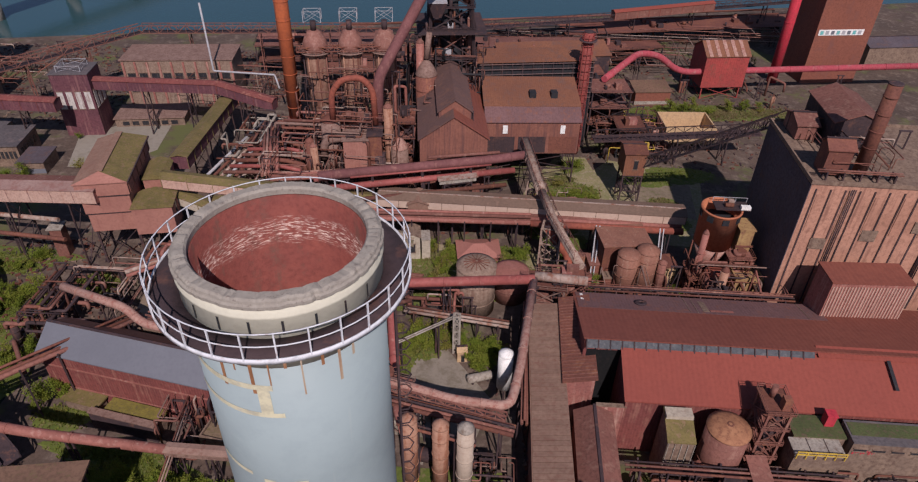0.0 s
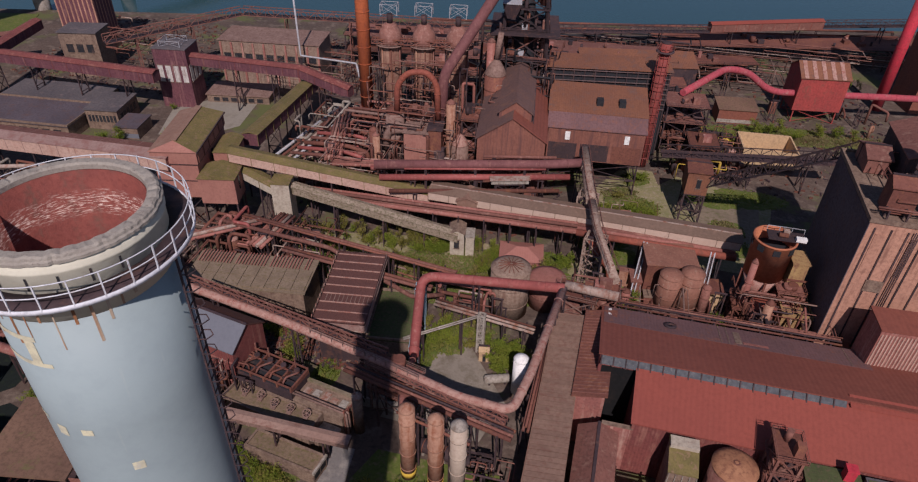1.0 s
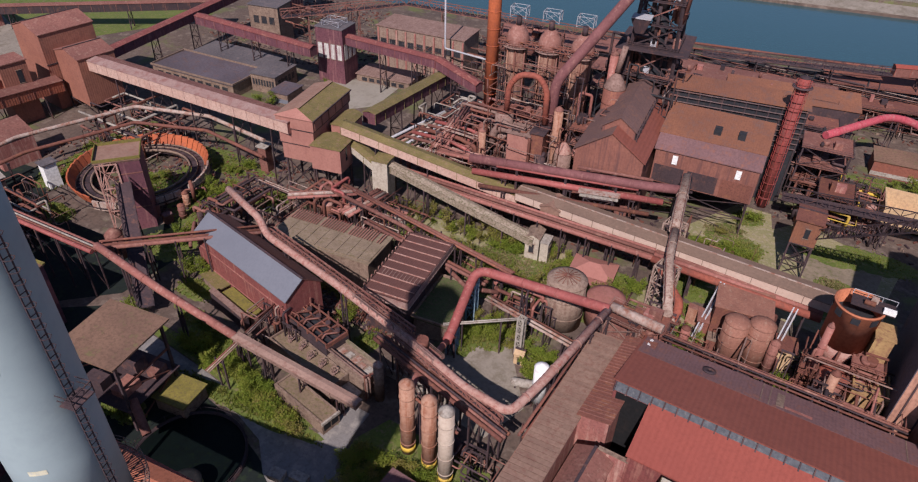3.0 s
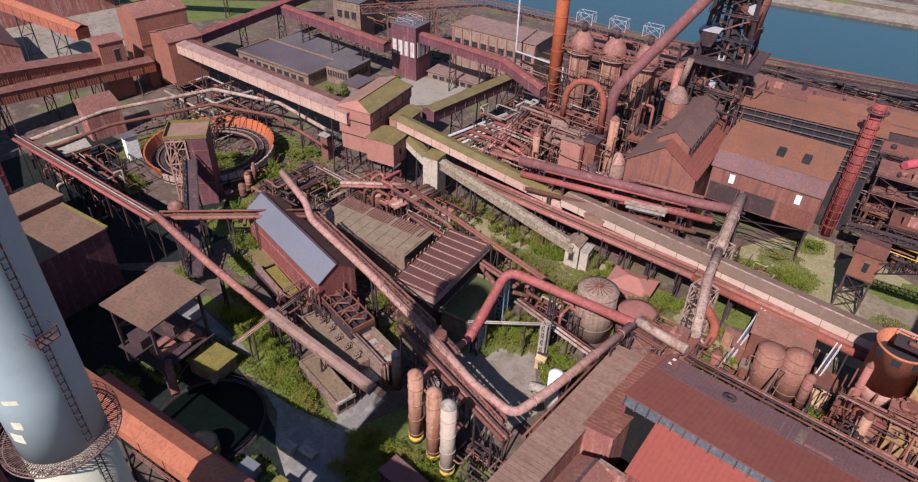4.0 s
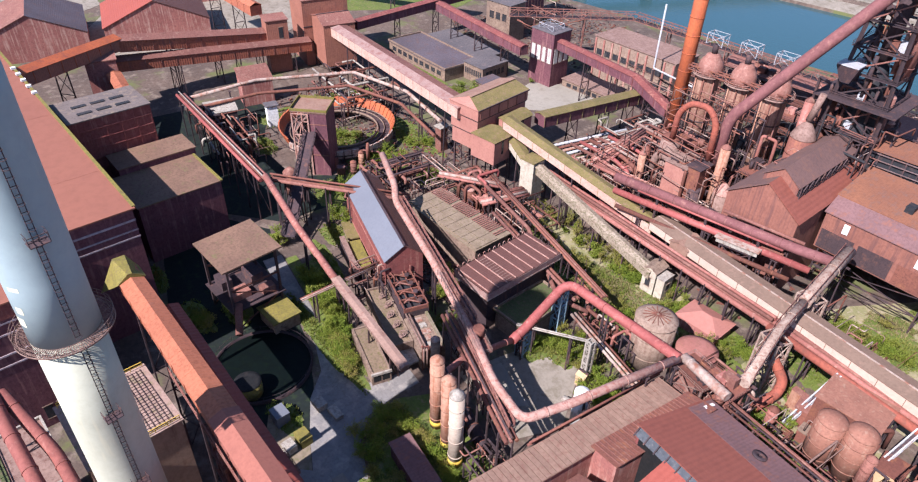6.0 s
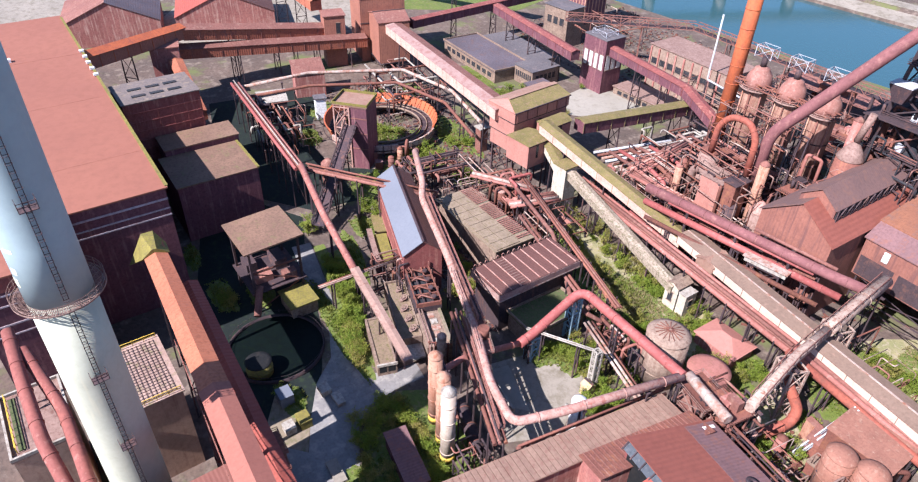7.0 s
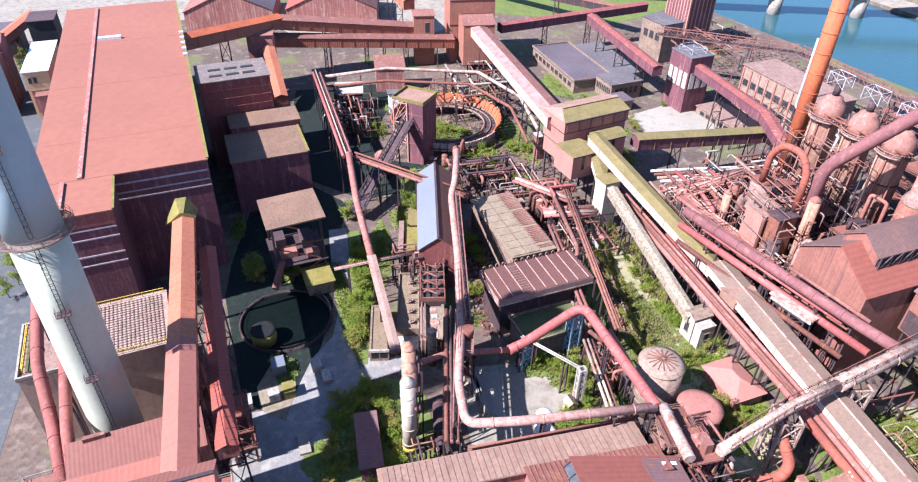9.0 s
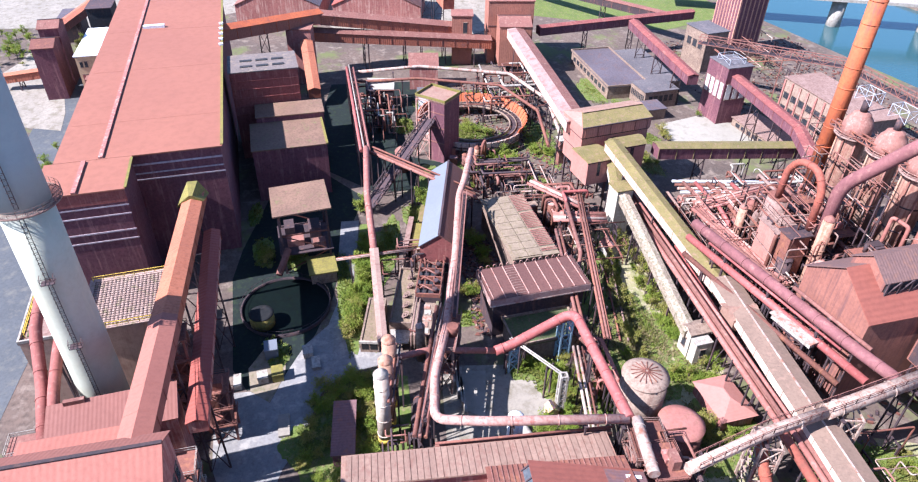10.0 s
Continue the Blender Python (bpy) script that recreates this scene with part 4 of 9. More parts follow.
slab("rough_plot", [(5.0, 48.9), (-3.8, 50.9), (-10.8, 53.1), (-15.2, 56.9), (-16.8, 63.0), (-14, 70), (8, 70), (9.5, 58), (10, 50)], 0.08, TURF, "rough green plot below the columns", "plot")
slab("pad", [(-14.0, 79.0), (-13.6, 86.1), (-1.2, 84.0), (-6.0, 78.0)], 0.12, DUST_YARD, "pale concrete pad in the yard", "yard")
slab("yard", [(-16, 77), (-14, 99), (-5, 101), (6, 86), (3, 76)], 0.05, PAVE, "worn concrete yard", "yard")
slab("loading_yard", [(-119.6, 164.4), (-125.4, 182.0), (-115.9, 193.4), (-100.4, 193.3), (-98.1, 176.8), (-108.1, 164.6)], 0.05, DUST_YARD, "pale dusty loading yard", "yard")
slab("scrap_yard", [(40, 170), (46, 158), (60, 152), (62, 172)], 0.04, TAN_EARTH, "trodden pale yard", "yard")
slab("factory_road", [(-260, -60), (-40, -34), (60, -34), (60, -5), (-40, -8), (-260, -38)], 0.04, ASPHALT, "wide grey works road", "road")
# This slab's darkness stands for the shade over the basin yard.
slab("ash_yard", [(-84, 62.5), (-100, 50), (-96, 38), (-62, 31.5), (-50, 30.5), (-20, 34.5), (-14, 38), (-17, 46), (-29, 51), (-41, 54.6), (-54, 56.2), (-72, 59.6)], 0.03, SHADE_YARD, "yard round the basin, coloured near-black for its shade", "yard")
slab("cinder_yard", [(-86, 66), (-86, 84), (-100, 90), (-106, 78), (-126, 76), (-140, 82), (-150, 88), (-166, 86), (-166, 52), (-128, 48), (-100, 52)], 0.03, SHADE_YARD, "near-black yard below the racks", "yard")
slab("dry_slope", [(-60, 116), (-59, 127.5), (-30, 133), (-16, 136), (-3, 135), (9, 134), (13, 126), (9, 116), (-4, 114.5), (-16, 112), (-34, 113.5)], 0.035, DRY_SLOPE, "dry overgrown strip between the conveyors", "ground")
slab("boiler_yard", [(13.5, 107), (13.5, 133.5), (50, 132.5), (52, 118), (49, 106)], 0.035, DRY_SLOPE, "dusty overgrown yard round the boilers", "yard")
slab("furnace_yard", [(12, 156), (15, 166), (24, 184), (33, 184), (37, 166), (29, 155.5)], 0.03, DRY_SLOPE, "dusty overgrown yard by the furnace house", "yard")
slab("rear_yard", [(17, 141), (60, 139.5), (66, 176), (40, 183), (20, 158)], 0.024, DRY_SLOPE, "dusty overgrown yard behind the gallery", "yard")
slab("stock_yard", [(-420, -260), (-250, -240), (-240, -20), (-300, 60), (-420, 60)], 0.08, PAVE, "grey dusty stock yard", "yard")
slab("siding_ground", [(-300, 66), (-250, 40), (-216, 62), (-214, 110), (-236, 140), (-300, 160)], 0.06, PAVE, "pale dusty ground with old tracks", "yard")
slab("meadow", [(-420, 170), (-250, 130), (-215, 205), (-235, 250), (-420, 215)], 0.05, TURF, "green meadow past the works", "meadow")

# ---- the tall chimney ----
CX, CY, CH = -4.25, 17.7, 87.3


def chimney():
    ob = thing("chimney", "tall pale blue concrete chimney with a bare rim", "chimney", CX, CY)
    rad = lambda z: 3.72 - 0.27 * z / CH  # noqa: E731
    rows = [(rad(z), z) for z in (52.41, 60, 78, 84.4)] + [(2.97, 84.4), (2.97, 66), (3.1, 52.41)]
    part("shaft", lathe(rows, 64, True), CHIM, ob, "pale blue painted shaft")
    rows = [(rad(z) - 0.012, z) for z in (0, 20, 40, 52.4)] + [(3.1, 52.4), (3.3, 0)]
    part("lower_shaft", lathe(rows, 64, True), CHIM_LOW, ob, "weathered cream lower shaft")
    # the bare head, chipped round its lip
    bm = bmesh.new()
    n = 160
    prof = [(3.47, 86.93), (3.55, 86.97), (3.55, 87.09), (3.48, 87.14), (3.46, CH - 0.06), (3.38, CH), (3.04, CH), (2.97, 87.2), (2.97, 86.93)]
    rnd = random.Random(11)
    rings = []
    for i in range(n):
        t = math.tau * i / n
        chip = (0.7 * noise.noise(Vector((9 * math.cos(t), 9 * math.sin(t), 4))) + 0.5 * noise.noise(Vector((23 * math.cos(t), 23 * math.sin(t), 9)))) * 0.13
        rings.append([bm.verts.new(((r - (max(0, chip) if r > 3.3 and z > 86.95 else 0)) * math.cos(t), (r - (max(0, chip) if r > 3.3 and z > 86.95 else 0)) * math.sin(t), z - (max(0, -chip) if z > 87.2 else 0))) for r, z in prof])
    for a, b in zip(rings, rings[1:] + rings[:1]):
        for k in range(len(prof)):
            q = (k + 1) % len(prof)
            bm.faces.new((a[k], b[k], b[q], a[q]))
    part("rim", bm, CHIM_RIM, ob, "crumbling grey rim")
    part("head", lathe([(3.46, 84.41), (3.47, 86.5), (3.52, 86.56), (3.52, 86.66), (3.47, 86.72), (3.47, 86.92), (2.97, 86.92), (2.97, 84.41)], 64, True), CHIM_BARE, ob, "bare cream concrete head")
    part("lining", lathe([(2.965, 66), (2.965, 87.0), (2.88, 87.0), (2.8, 66)], 64, True), CHIM_IN, ob, "dark red brick lining with a band of white bloom")
    part("flue_floor", lathe([(2.9, 65.8), (2.9, 66)], 48), CHIM_FLOOR, ob)
    for z, rw, m in ((85.75, 0.95, RAIL), (52.5, 1.35, DUSTY)):
        r0 = rad(z) + 0.02
        r1 = r0 + rw
        if m is RAIL:
            grating = ring_bm(r0, r1, z - 0.08, z, 64)
        else:
            grating = ring_bm(r1 - 0.35, r1 - 0.27, z - 0.08, z - 0.01, 64)
            for i in range(110):
                t = math.tau * i / 110
                add_beam(grating, (r0 * math.cos(t), r0 * math.sin(t), z - 0.04), (r1 * math.cos(t), r1 * math.sin(t), z - 0.04), 0.07, 0.05)
        deck = part("platform", grating, RUST_DARK if m is RAIL else DUSTY, ob, "grated walkway")
        part("rim_band", ring_bm(r1, r1 + 0.05, z - 0.12, z + 0.08, 64), m, deck)
        for hz in (0.6, 1.1):
            bm = lathe([(r1 + 0.0, z + hz - 0.018), (r1 + 0.036, z + hz - 0.018), (r1 + 0.036, z + hz + 0.018), (r1, z + hz + 0.018)], 64, True)
            part("rail", bm, m, deck)
        post = brk = None
        for i in range(28):
            a = 360 * i / 28
            if post is None:
                post = part("post", box(r1, r1 + 0.05, -0.024, 0.024, z, z + 1.12), m, deck)
                brk = part("bracket", add_beam(bmesh.new(), (r0 - 0.05, 0, z - 0.8), (r1 - 0.05, 0, z - 0.1), 0.1), m, deck)
            else:
                share("post", post, deck, pose(0, 0, 0, 0, 0, a))
                share("bracket", brk, deck, pose(0, 0, 0, 0, 0, a))
    # caged ladder with rest landings
    la = radians(14)
    for z0, z1 in ((3, 52.0), (53.5, 85.6)):
        lad = bmesh.new()
        steps = int((z1 - z0) / 0.9)
        for s in (-0.25, 0.25):
            pts = []
            for z in (z0, z1):
                r = rad(z) + 0.35
                pts.append((r * math.cos(la) - s * math.sin(la), r * math.sin(la) + s * math.cos(la), z))
            add_beam(lad, pts[0], pts[1], 0.08)
        for k in range(steps):
            z = z0 + k * 0.9
            r = rad(z) + 0.35
            c, s = math.cos(la), math.sin(la)
            hoop = [((r + u) * c - v * s, (r + u) * s + v * c, z) for u, v in ((0, -0.3), (0.34, -0.3), (0.55, 0), (0.34, 0.3), (0, 0.3))]
            for a, b in zip(hoop, hoop[1:]):
                add_beam(lad, a, b, 0.04)
            add_beam(lad, hoop[0], hoop[-1], 0.05)
        part("caged_ladder", lad, RUST_DARK, ob)
    for z in (16, 28.6, 41.2, 65.7):
        r = rad(z) + 0.1
        deck = part("landing", box(r, r + 1.3, -0.9, 0.9, z - 0.08, z), RUST_DARK, ob)
        deck.matrix_local = pose(0, 0, 0, 0, 0, 14)
        for y in (-0.9, 0.9):
            for zz in (0.55, 1.05):
                part("landing_rail", add_beam(bmesh.new(), (r, y, z + zz), (r + 1.3, y, z + zz), 0.06), RUST_DARK, deck)
            part("landing_post", add_beam(bmesh.new(), (r + 1.3, y, z), (r + 1.3, y, z + 1.1), 0.06), RUST_DARK, deck)
        for zz in (0.55, 1.05):
            part("landing_rail", add_beam(bmesh.new(), (r + 1.3, -0.9, z + zz), (r + 1.3, 0.9, z + zz), 0.06), RUST_DARK, deck)
    # rust runs below the walkway brackets and cream remains of old lettering
    def patch(name, a0, a1, z0, z1, m, off=0.012):
        bm = bmesh.new()
        k = max(1, int(abs(a1 - a0) / 4))
        ring = []
        for i in range(k + 1):
            t = radians(a0 + (a1 - a0) * i / k)
            ring.append([bm.verts.new(((rad(z) + off) * math.cos(t), (rad(z) + off) * math.sin(t), z)) for z in (z0, z1)])
        for p, q in zip(ring, ring[1:]):
            bm.faces.new((p[0], q[0], q[1], p[1])).smooth = True
        return part(name, bm, m, ob)
    rnd = random.Random(4)
    for i in range(16):
        a = -165 + i * 9.6 + rnd.uniform(-2, 2)
        patch("rust_run", a, a + rnd.uniform(0.7, 2.6), 85.5 - rnd.uniform(0.8, 2.6), 85.55, RUN)
    for a0, a1, z0, z1 in ((-148, -86, 83.35, 83.6), (-95, -88, 82.2, 83.35), (-146, -82, 82.0, 82.22), (-150, -145, 82.6, 84.0),
                           (-140, -112, 78.3, 78.5), (-104, -96, 77.7, 78.3), (-84, -76, 78.0, 78.35),
                           (-60, -52, 75.5, 76), (-40, -33, 70, 70.4), (-62, -48, 57.0, 57.9), (-75, -55, 55.2, 56.3), (-58, -38, 60.0, 60.5)):
        patch("old_paint_mark", a0, a1, z0, z1, CREAM, 0.018)
    # Slots are flat black patches that colour in their inner shade.
    for i in range(9):
        a = -160 + i * 17
        patch("slot", a, a + 1.3, 85.9, 86.45, BLACK, 0.045)
    return ob


CHIM_FLOOR = surf("red_ash", (0.30, 0.07, 0.05), (0.23, 0.05, 0.04), (0.18, 0.05, 0.045), big=0.5, fine=1.5, bump=0.3, streak=0.0)
RUN = surf("rust_run_stain", (0.34, 0.165, 0.075), (0.27, 0.12, 0.055), (0.42, 0.33, 0.24), big=0.8, bump=0.1, worn_at=0.55, streak=0.8)
chimney()


# ---- the sinter hall and its neighbours ----
hall = building("sinter_hall", "huge plum-walled hall with a flat salmon-red roof", "factory hall", (-63.2, 31.1), (-186, 13.6), 34.5, 29.1, WALL_PLUM, ROOF_BIG, over=0.5,
                bands=[("left", 26.4, 26.8, LEDGE), ("left", 24.2, 24.5, LEDGE), ("left", 22.6, 22.9, LEDGE)])
part("roof_edge_moss", box(0, 122, -0.75, -0.1, 29.42, 29.65), LICHEN, hall, "yellow-green moss along the gutter")
part("ridge_vent", add_beam(bmesh.new(), (-0.3, 25.3, 29.65), (122, 25.3, 29.65), 0.9, 0.4), WALL_PINK, hall, "pale ridge strip")
part("roof_vent", box(88, 89.4, 17.5, 24, 29.42, 30.3), WHITE, hall, "white roof ventilator")
for i in range(3):
    part("roof_seam", box(18 + i * 34.0, 18.1 + i * 34.0, 0.3, 34, 29.41, 29.43), ROOF_BIG, hall)
for i in range(5):
    part("gutter_box", box(66 + i * 5, 67 + i * 5, -0.8, 0.4, 29.66, 30.2), WHITE, hall)
ann = building("sinter_hall_annex", "plum-walled hall annex with a salmon-red flat roof", "factory hall", (-46.0, 14.2), (-59.6, 12.25), 17.2, 29.1, WALL_PLUM, ROOF_BIG, over=0.3,
               bands=[("left", 25.3, 25.6, LEDGE), ("left", 23.1, 23.4, LEDGE), ("left", 19.0, 19.35, LEDGE), ("left", 16.8, 17.1, LEDGE), ("left", 26.2, 29.1, WALL_RED)],
               windows=[("left", 0.1, 0.5, 2, 5, 3, BLACK)])
part("roof_edge_moss", box(0, 13.2, -0.65, -0.1, 29.42, 29.6), LICHEN, ann, "yellow moss along the eave")
part("ridge_vent", add_beam(bmesh.new(), (-0.3, 9.4, 29.65), (13.4, 9.4, 29.65), 0.9, 0.4), WALL_PINK, ann)
low = building("bin_house", "red panelled building with a dirty brown-grey flat roof", "industrial building", (-113.4, 45.6), (-126.8, 43.6), 19.5, 27.6, WALL_RED, BIN_ROOF, over=0.3)
# Black plates on the roof take the place of shaded slots.
for r in range(2):
    for c in range(3):
        part("roof_slot", box(3 + r * 4.6, 4.3 + r * 4.6, 3.6 + c * 4.6, 7.0 + c * 4.6, 27.92, 28.1), BLACK, low, "black plate painted for an open roof slot")
for i in range(5):
    part("wall_rail", box(-0.16, -0.01, 0.2, 19.3, 14.5 + i * 2.6, 14.7 + i * 2.6), WALL_RED, low)
for i in range(6):
    part("wall_post", box(-0.14, -0.01, 0.2 + i * 3.7, 0.45 + i * 3.7, 11, 27.4), WALL_RED, low)
sb = building("store_building", "low red building with a dusty tan roof", "industrial building", (-87.6, 53.6), (-104, 51.4), 20, 15.6, WALL_PLUM, ROOF_TAN, over=0.3)
part("roof_edge_moss", box(-0.4, 16.2, -0.38, 0.25, 15.92, 16.2), LICHEN, sb, "yellow moss edge")
building("rear_store", "upper rear block with a tan roof beside the store", "industrial building", (-104.3, 52.4), (-113.0, 51.3), 19.2, 17.4, WALL_PLUM, ROOF_TAN, over=0.25)

# open shelter on stilts
sh = thing("stilt_shelter", "tall open shelter with a flat dusty tan roof on steel legs", "shelter", -63, 40.7, 0, 8.6)
part("roof", add_hull(bmesh.new(), [[(x, -0.4, z), (x, 13.0, z + 0.5), (x, 13.0, z + 0.85), (x, -0.4, z + 0.35)] for x, z in ((-0.4, 16.7), (13.4, 17.0))]), ROOF_TAN, sh)
for x in (0.8, 12.2):
    for y in (0.8, 11.8):
        part("column", add_beam(bmesh.new(), (x, y, 0), (x, y, 16.9), 0.5), RUST_DARK, sh)
for x in (0.8, 12.2):
    bm = bmesh.new()
    for z in (5.5, 11):
        add_beam(bm, (x, 0.8, z), (x, 11.8, z), 0.35)
    add_beam(bm, (x, 0.8, 0.5), (x, 11.8, 5.5), 0.22)
    add_beam(bm, (x, 11.8, 5.5), (x, 0.8, 11), 0.22)
    part("bracing", bm, RUST, sh)
part("platform", box(0, 13, 0, 12.6, 5.7, 5.95), RUST_DARK, sh)
for i, (x, y, a, b, c) in enumerate(((3, 3, 2, 1.2, 2.2), (8.5, 4, 1.5, 2, 1.6), (5, 9, 2.4, 1.4, 2.6), (10.5, 9.5, 1, 1.5, 1.4))):
    part("machine", box(x - a, x + a, y - b, y + b, 5.96, 5.96 + c), (RUST_DARK, RUST_PINK)[i % 2], sh)
part("chute", tube([(12, 2, 7), (17, -1, 3.5)], 0.8, 10), RUST_PINK, sh)

FLUE = surf("dull_red_flue_plate", (0.24, 0.08, 0.062), (0.185, 0.06, 0.048), (0.3, 0.14, 0.11), big=0.2, fine=1.4, bump=0.25, worn_at=0.6, mottle=0.45)
TAN_RENDER = surf("stained_tan_render", (0.46, 0.3, 0.21), (0.38, 0.235, 0.165), (0.27, 0.15, 0.105), big=0.12, fine=1.2, bump=0.25, streak=0.6, worn_at=0.58, mottle=0.4)

# ---- the long gallery beside the chimney and the low roofs at its foot ----
gl = gallery("ore_gallery", "long orange-painted conveyor gallery rising from the hall", (-5.2, 30.6, 25.5), (-54, 25.9, 20.2), 3.8, 3.0, ORANGE, (ORANGE, ORANGE), rise=0.8, legs=(0.16, 0.45, 0.75), side_b=None)
part("head_hood", add_hull(bmesh.new(), [[(42.5, -2.5, 24.0), (42.5, 2.5, 24.0), (42.5, 0.4, 25.6), (42.5, -0.4, 25.6)], [(48.8, -2.8, 22.2), (48.8, 4.8, 19.2), (48.8, 1.2, 25.6), (48.8, -1.0, 25.6)]]), LICHEN, gl, "yellow-lichened head hood")
gu = gallery("ore_gallery", "upper salmon-painted conveyor gallery entering the head house", (22.6, 33.2, 28.4), (-5.2, 30.6, 25.5), 3.9, 3.05, ROOF_SALMON, (ROOF_SALMON, ROOF_SALMON), rise=0.82, legs=(0.72,))
walk_side = bmesh.new()
for k in range(19):
    add_beam(walk_side, (4 + k * 2.3, 2.45, 28.2 - 0.111 * (4 + k * 2.3)), (4 + k * 2.3, 2.45, 29.5 - 0.111 * (4 + k * 2.3)), 0.09)
for dz in (0.0, 0.7, 1.3):
    add_beam(walk_side, (4, 2.45, 27.9 + dz - 0.444), (45.4, 2.45, 27.9 + dz - 5.04), 0.09)
part("side_railing", walk_side, RUST_PINK, gu)
gallery("return_gallery", "lower pink-brown conveyor gallery in the shade", (9.0, 36.2, 16.6), (-42, 30.8, 17.4), 2.9, 2.5, WALL_PINK, ROOF_RED, rise=0.55, legs=(0.1, 0.4, 0.7))
building("machine_house", "low building with a flat roof laid with wire mesh", "industrial building", (-14.2, 12.4), (-28.8, 10.0), -13.6, 18.6, TAN_RENDER, ROOF_PINKISH, over=0.3)
mh = thing("roof_mesh", "rusty steel mesh lying on a pale flat roof", "steel mesh", -14.1, 12.5, 18.91, 189.3)
bm = bmesh.new()
for i in range(20):
    add_beam(bm, (0.8 + i * 0.69, -12.9, 0.06), (0.8 + i * 0.69, -0.6, 0.06), 0.07)
for i in range(18):
    add_beam(bm, (0.6, -12.7 + i * 0.7, 0.14), (14.2, -12.7 + i * 0.7, 0.14), 0.07)
part("mesh", bm, RUST_DARK, mh)
for x in (0.1, 14.6):
    bm = bmesh.new()
    for z in (0.5, 1.0):
        add_beam(bm, (x, -13.4, z), (x, -0.2, z), 0.11)
    for i in range(8):
        add_beam(bm, (x, -0.2 - i * 1.88, -0.2), (x, -0.2 - i * 1.88, 1.05), 0.11)
    part("guard_rail", bm, YELLOW, mh, "faded yellow guard rail")
fh = building("chimney_foot_house", "house at the chimney foot with a salmon-red sheet roof", "industrial building", (11.2, 15.2), (8.3, 33.2), 5.6, 19.7, WALL_PINK, ROOF_FINE, shape="mono", rise=1.7, over=0.3)
part("roof_vent", box(2.2, 5.2, 5.2, 5.9, 21.5, 22.3), RUST_PINK, fh)
building("gallery_strip_house", "narrow flat-roofed link behind the head house", "industrial building", (16.6, 13.6), (14.8, 30.0), 3.4, 22.6, WALL_PINK, ROOF_SALMON, over=0.15)
building("gallery_head_house", "tall head house with a ridged salmon sheet roof", "industrial building", (31.0, 10.0), (28.4, 38.0), 7.2, 31.8, WALL_PINK, (ROOF_SALMON, ROOF_FINE), shape="gable", rise=2.4, over=0.3,
              windows=[("right", 0.1, 0.9, 24.5, 27, 3, GLASS_DARK)])
bal = thing("link_conduit", "long pipe conduit with clamps laid in the roof gap", "conduit", 12.2, 15.6, 20.6, 98.5)
for dy in (0.0, 0.35):
    part("pipe", tube([(0, dy, 0.1), (15.5, dy, 0.1)], 0.12, 8), RUST_DARK, bal)
for k in range(14):
    part("clamp", box(0.4 + k * 1.1, 0.52 + k * 1.1, -0.25, 0.6, -1.0, 0.28), RUST_DARK, bal)
stg = lattice("gallery_balcony", "pale railed balcony beside the head house", 15.6, 35.0, 3.4, 3.0, 17.5, 5, yaw=6, m=CONC, seed=12)
building("fan_house", "flat-roofed house with a pale coping and yellow rail", "industrial building", (-14.1, 1.4), (-28.0, -0.9), -8.6, 17.0, TAN_RENDER, DUSTY, parapet=CONC, over=0.2)
fr = thing("fan_roof_rail", "faded yellow rail along a mossy roof edge", "guard rail", -15.2, 1.6, 17.35, 189.4)
bm = bmesh.new()
for z in (0.9, 1.4):
    add_beam(bm, (0, -0.5, z), (12.2, -0.5, z), 0.12)
for k in range(8):
    add_beam(bm, (0.1 + k * 1.7, -0.5, 0), (0.1 + k * 1.7, -0.5, 1.45), 0.12)
part("rail", bm, YELLOW, fr)
part("gutter_moss", box(0.3, 12.0, -1.6, -0.7, 0, 0.14), GREEN_ROOF, fr, "green moss along the edge")
pipe("flue_pipe", "thick salmon-red flue pipe bent past the chimney", [(-34, 2.8, 25.6), (-24, 4.4, 24.2), (-11.2, 6.9, 22.6), (-2, 9.8, 18.4), (8.4, 13.0, 16.8)], 0.98, FLUE, legs=[(-24, 4.4, 23.2, 17.3), (-2, 9.8, 17.4, 0)], flanges=5, group="flue pipes")
pipe("flue_pipe", "second salmon-red flue pipe with a pale bend", [(-30, 4.6, 24.4), (-17, 9.4, 21.6), (-7, 11.3, 20.8), (0, 12.4, 19.0), (8.6, 14.6, 17.2)], 0.92, FLUE, legs=[(-7, 11.3, 19.8, 0), (1, 12.6, 17.8, 0)], flanges=5, group="flue pipes")
lattice("stair_tower", "white-railed steel stair tower", 7.0, 9.2, 3, 3.6, 15, 5, yaw=8, m=CONC, seed=3)
lattice("gallery_bent", "rusty braced steel bent under the gallery", -6, 30.5, 3.5, 4, 24, 5, yaw=6, m=RUST, boxes=1, seed=5)
lattice("drive_tower", "rusty steel drive tower beside the gallery", -4, 36.0, 4, 3.5, 13, 3, yaw=6, m=RUST_PINK, boxes=2, seed=8)

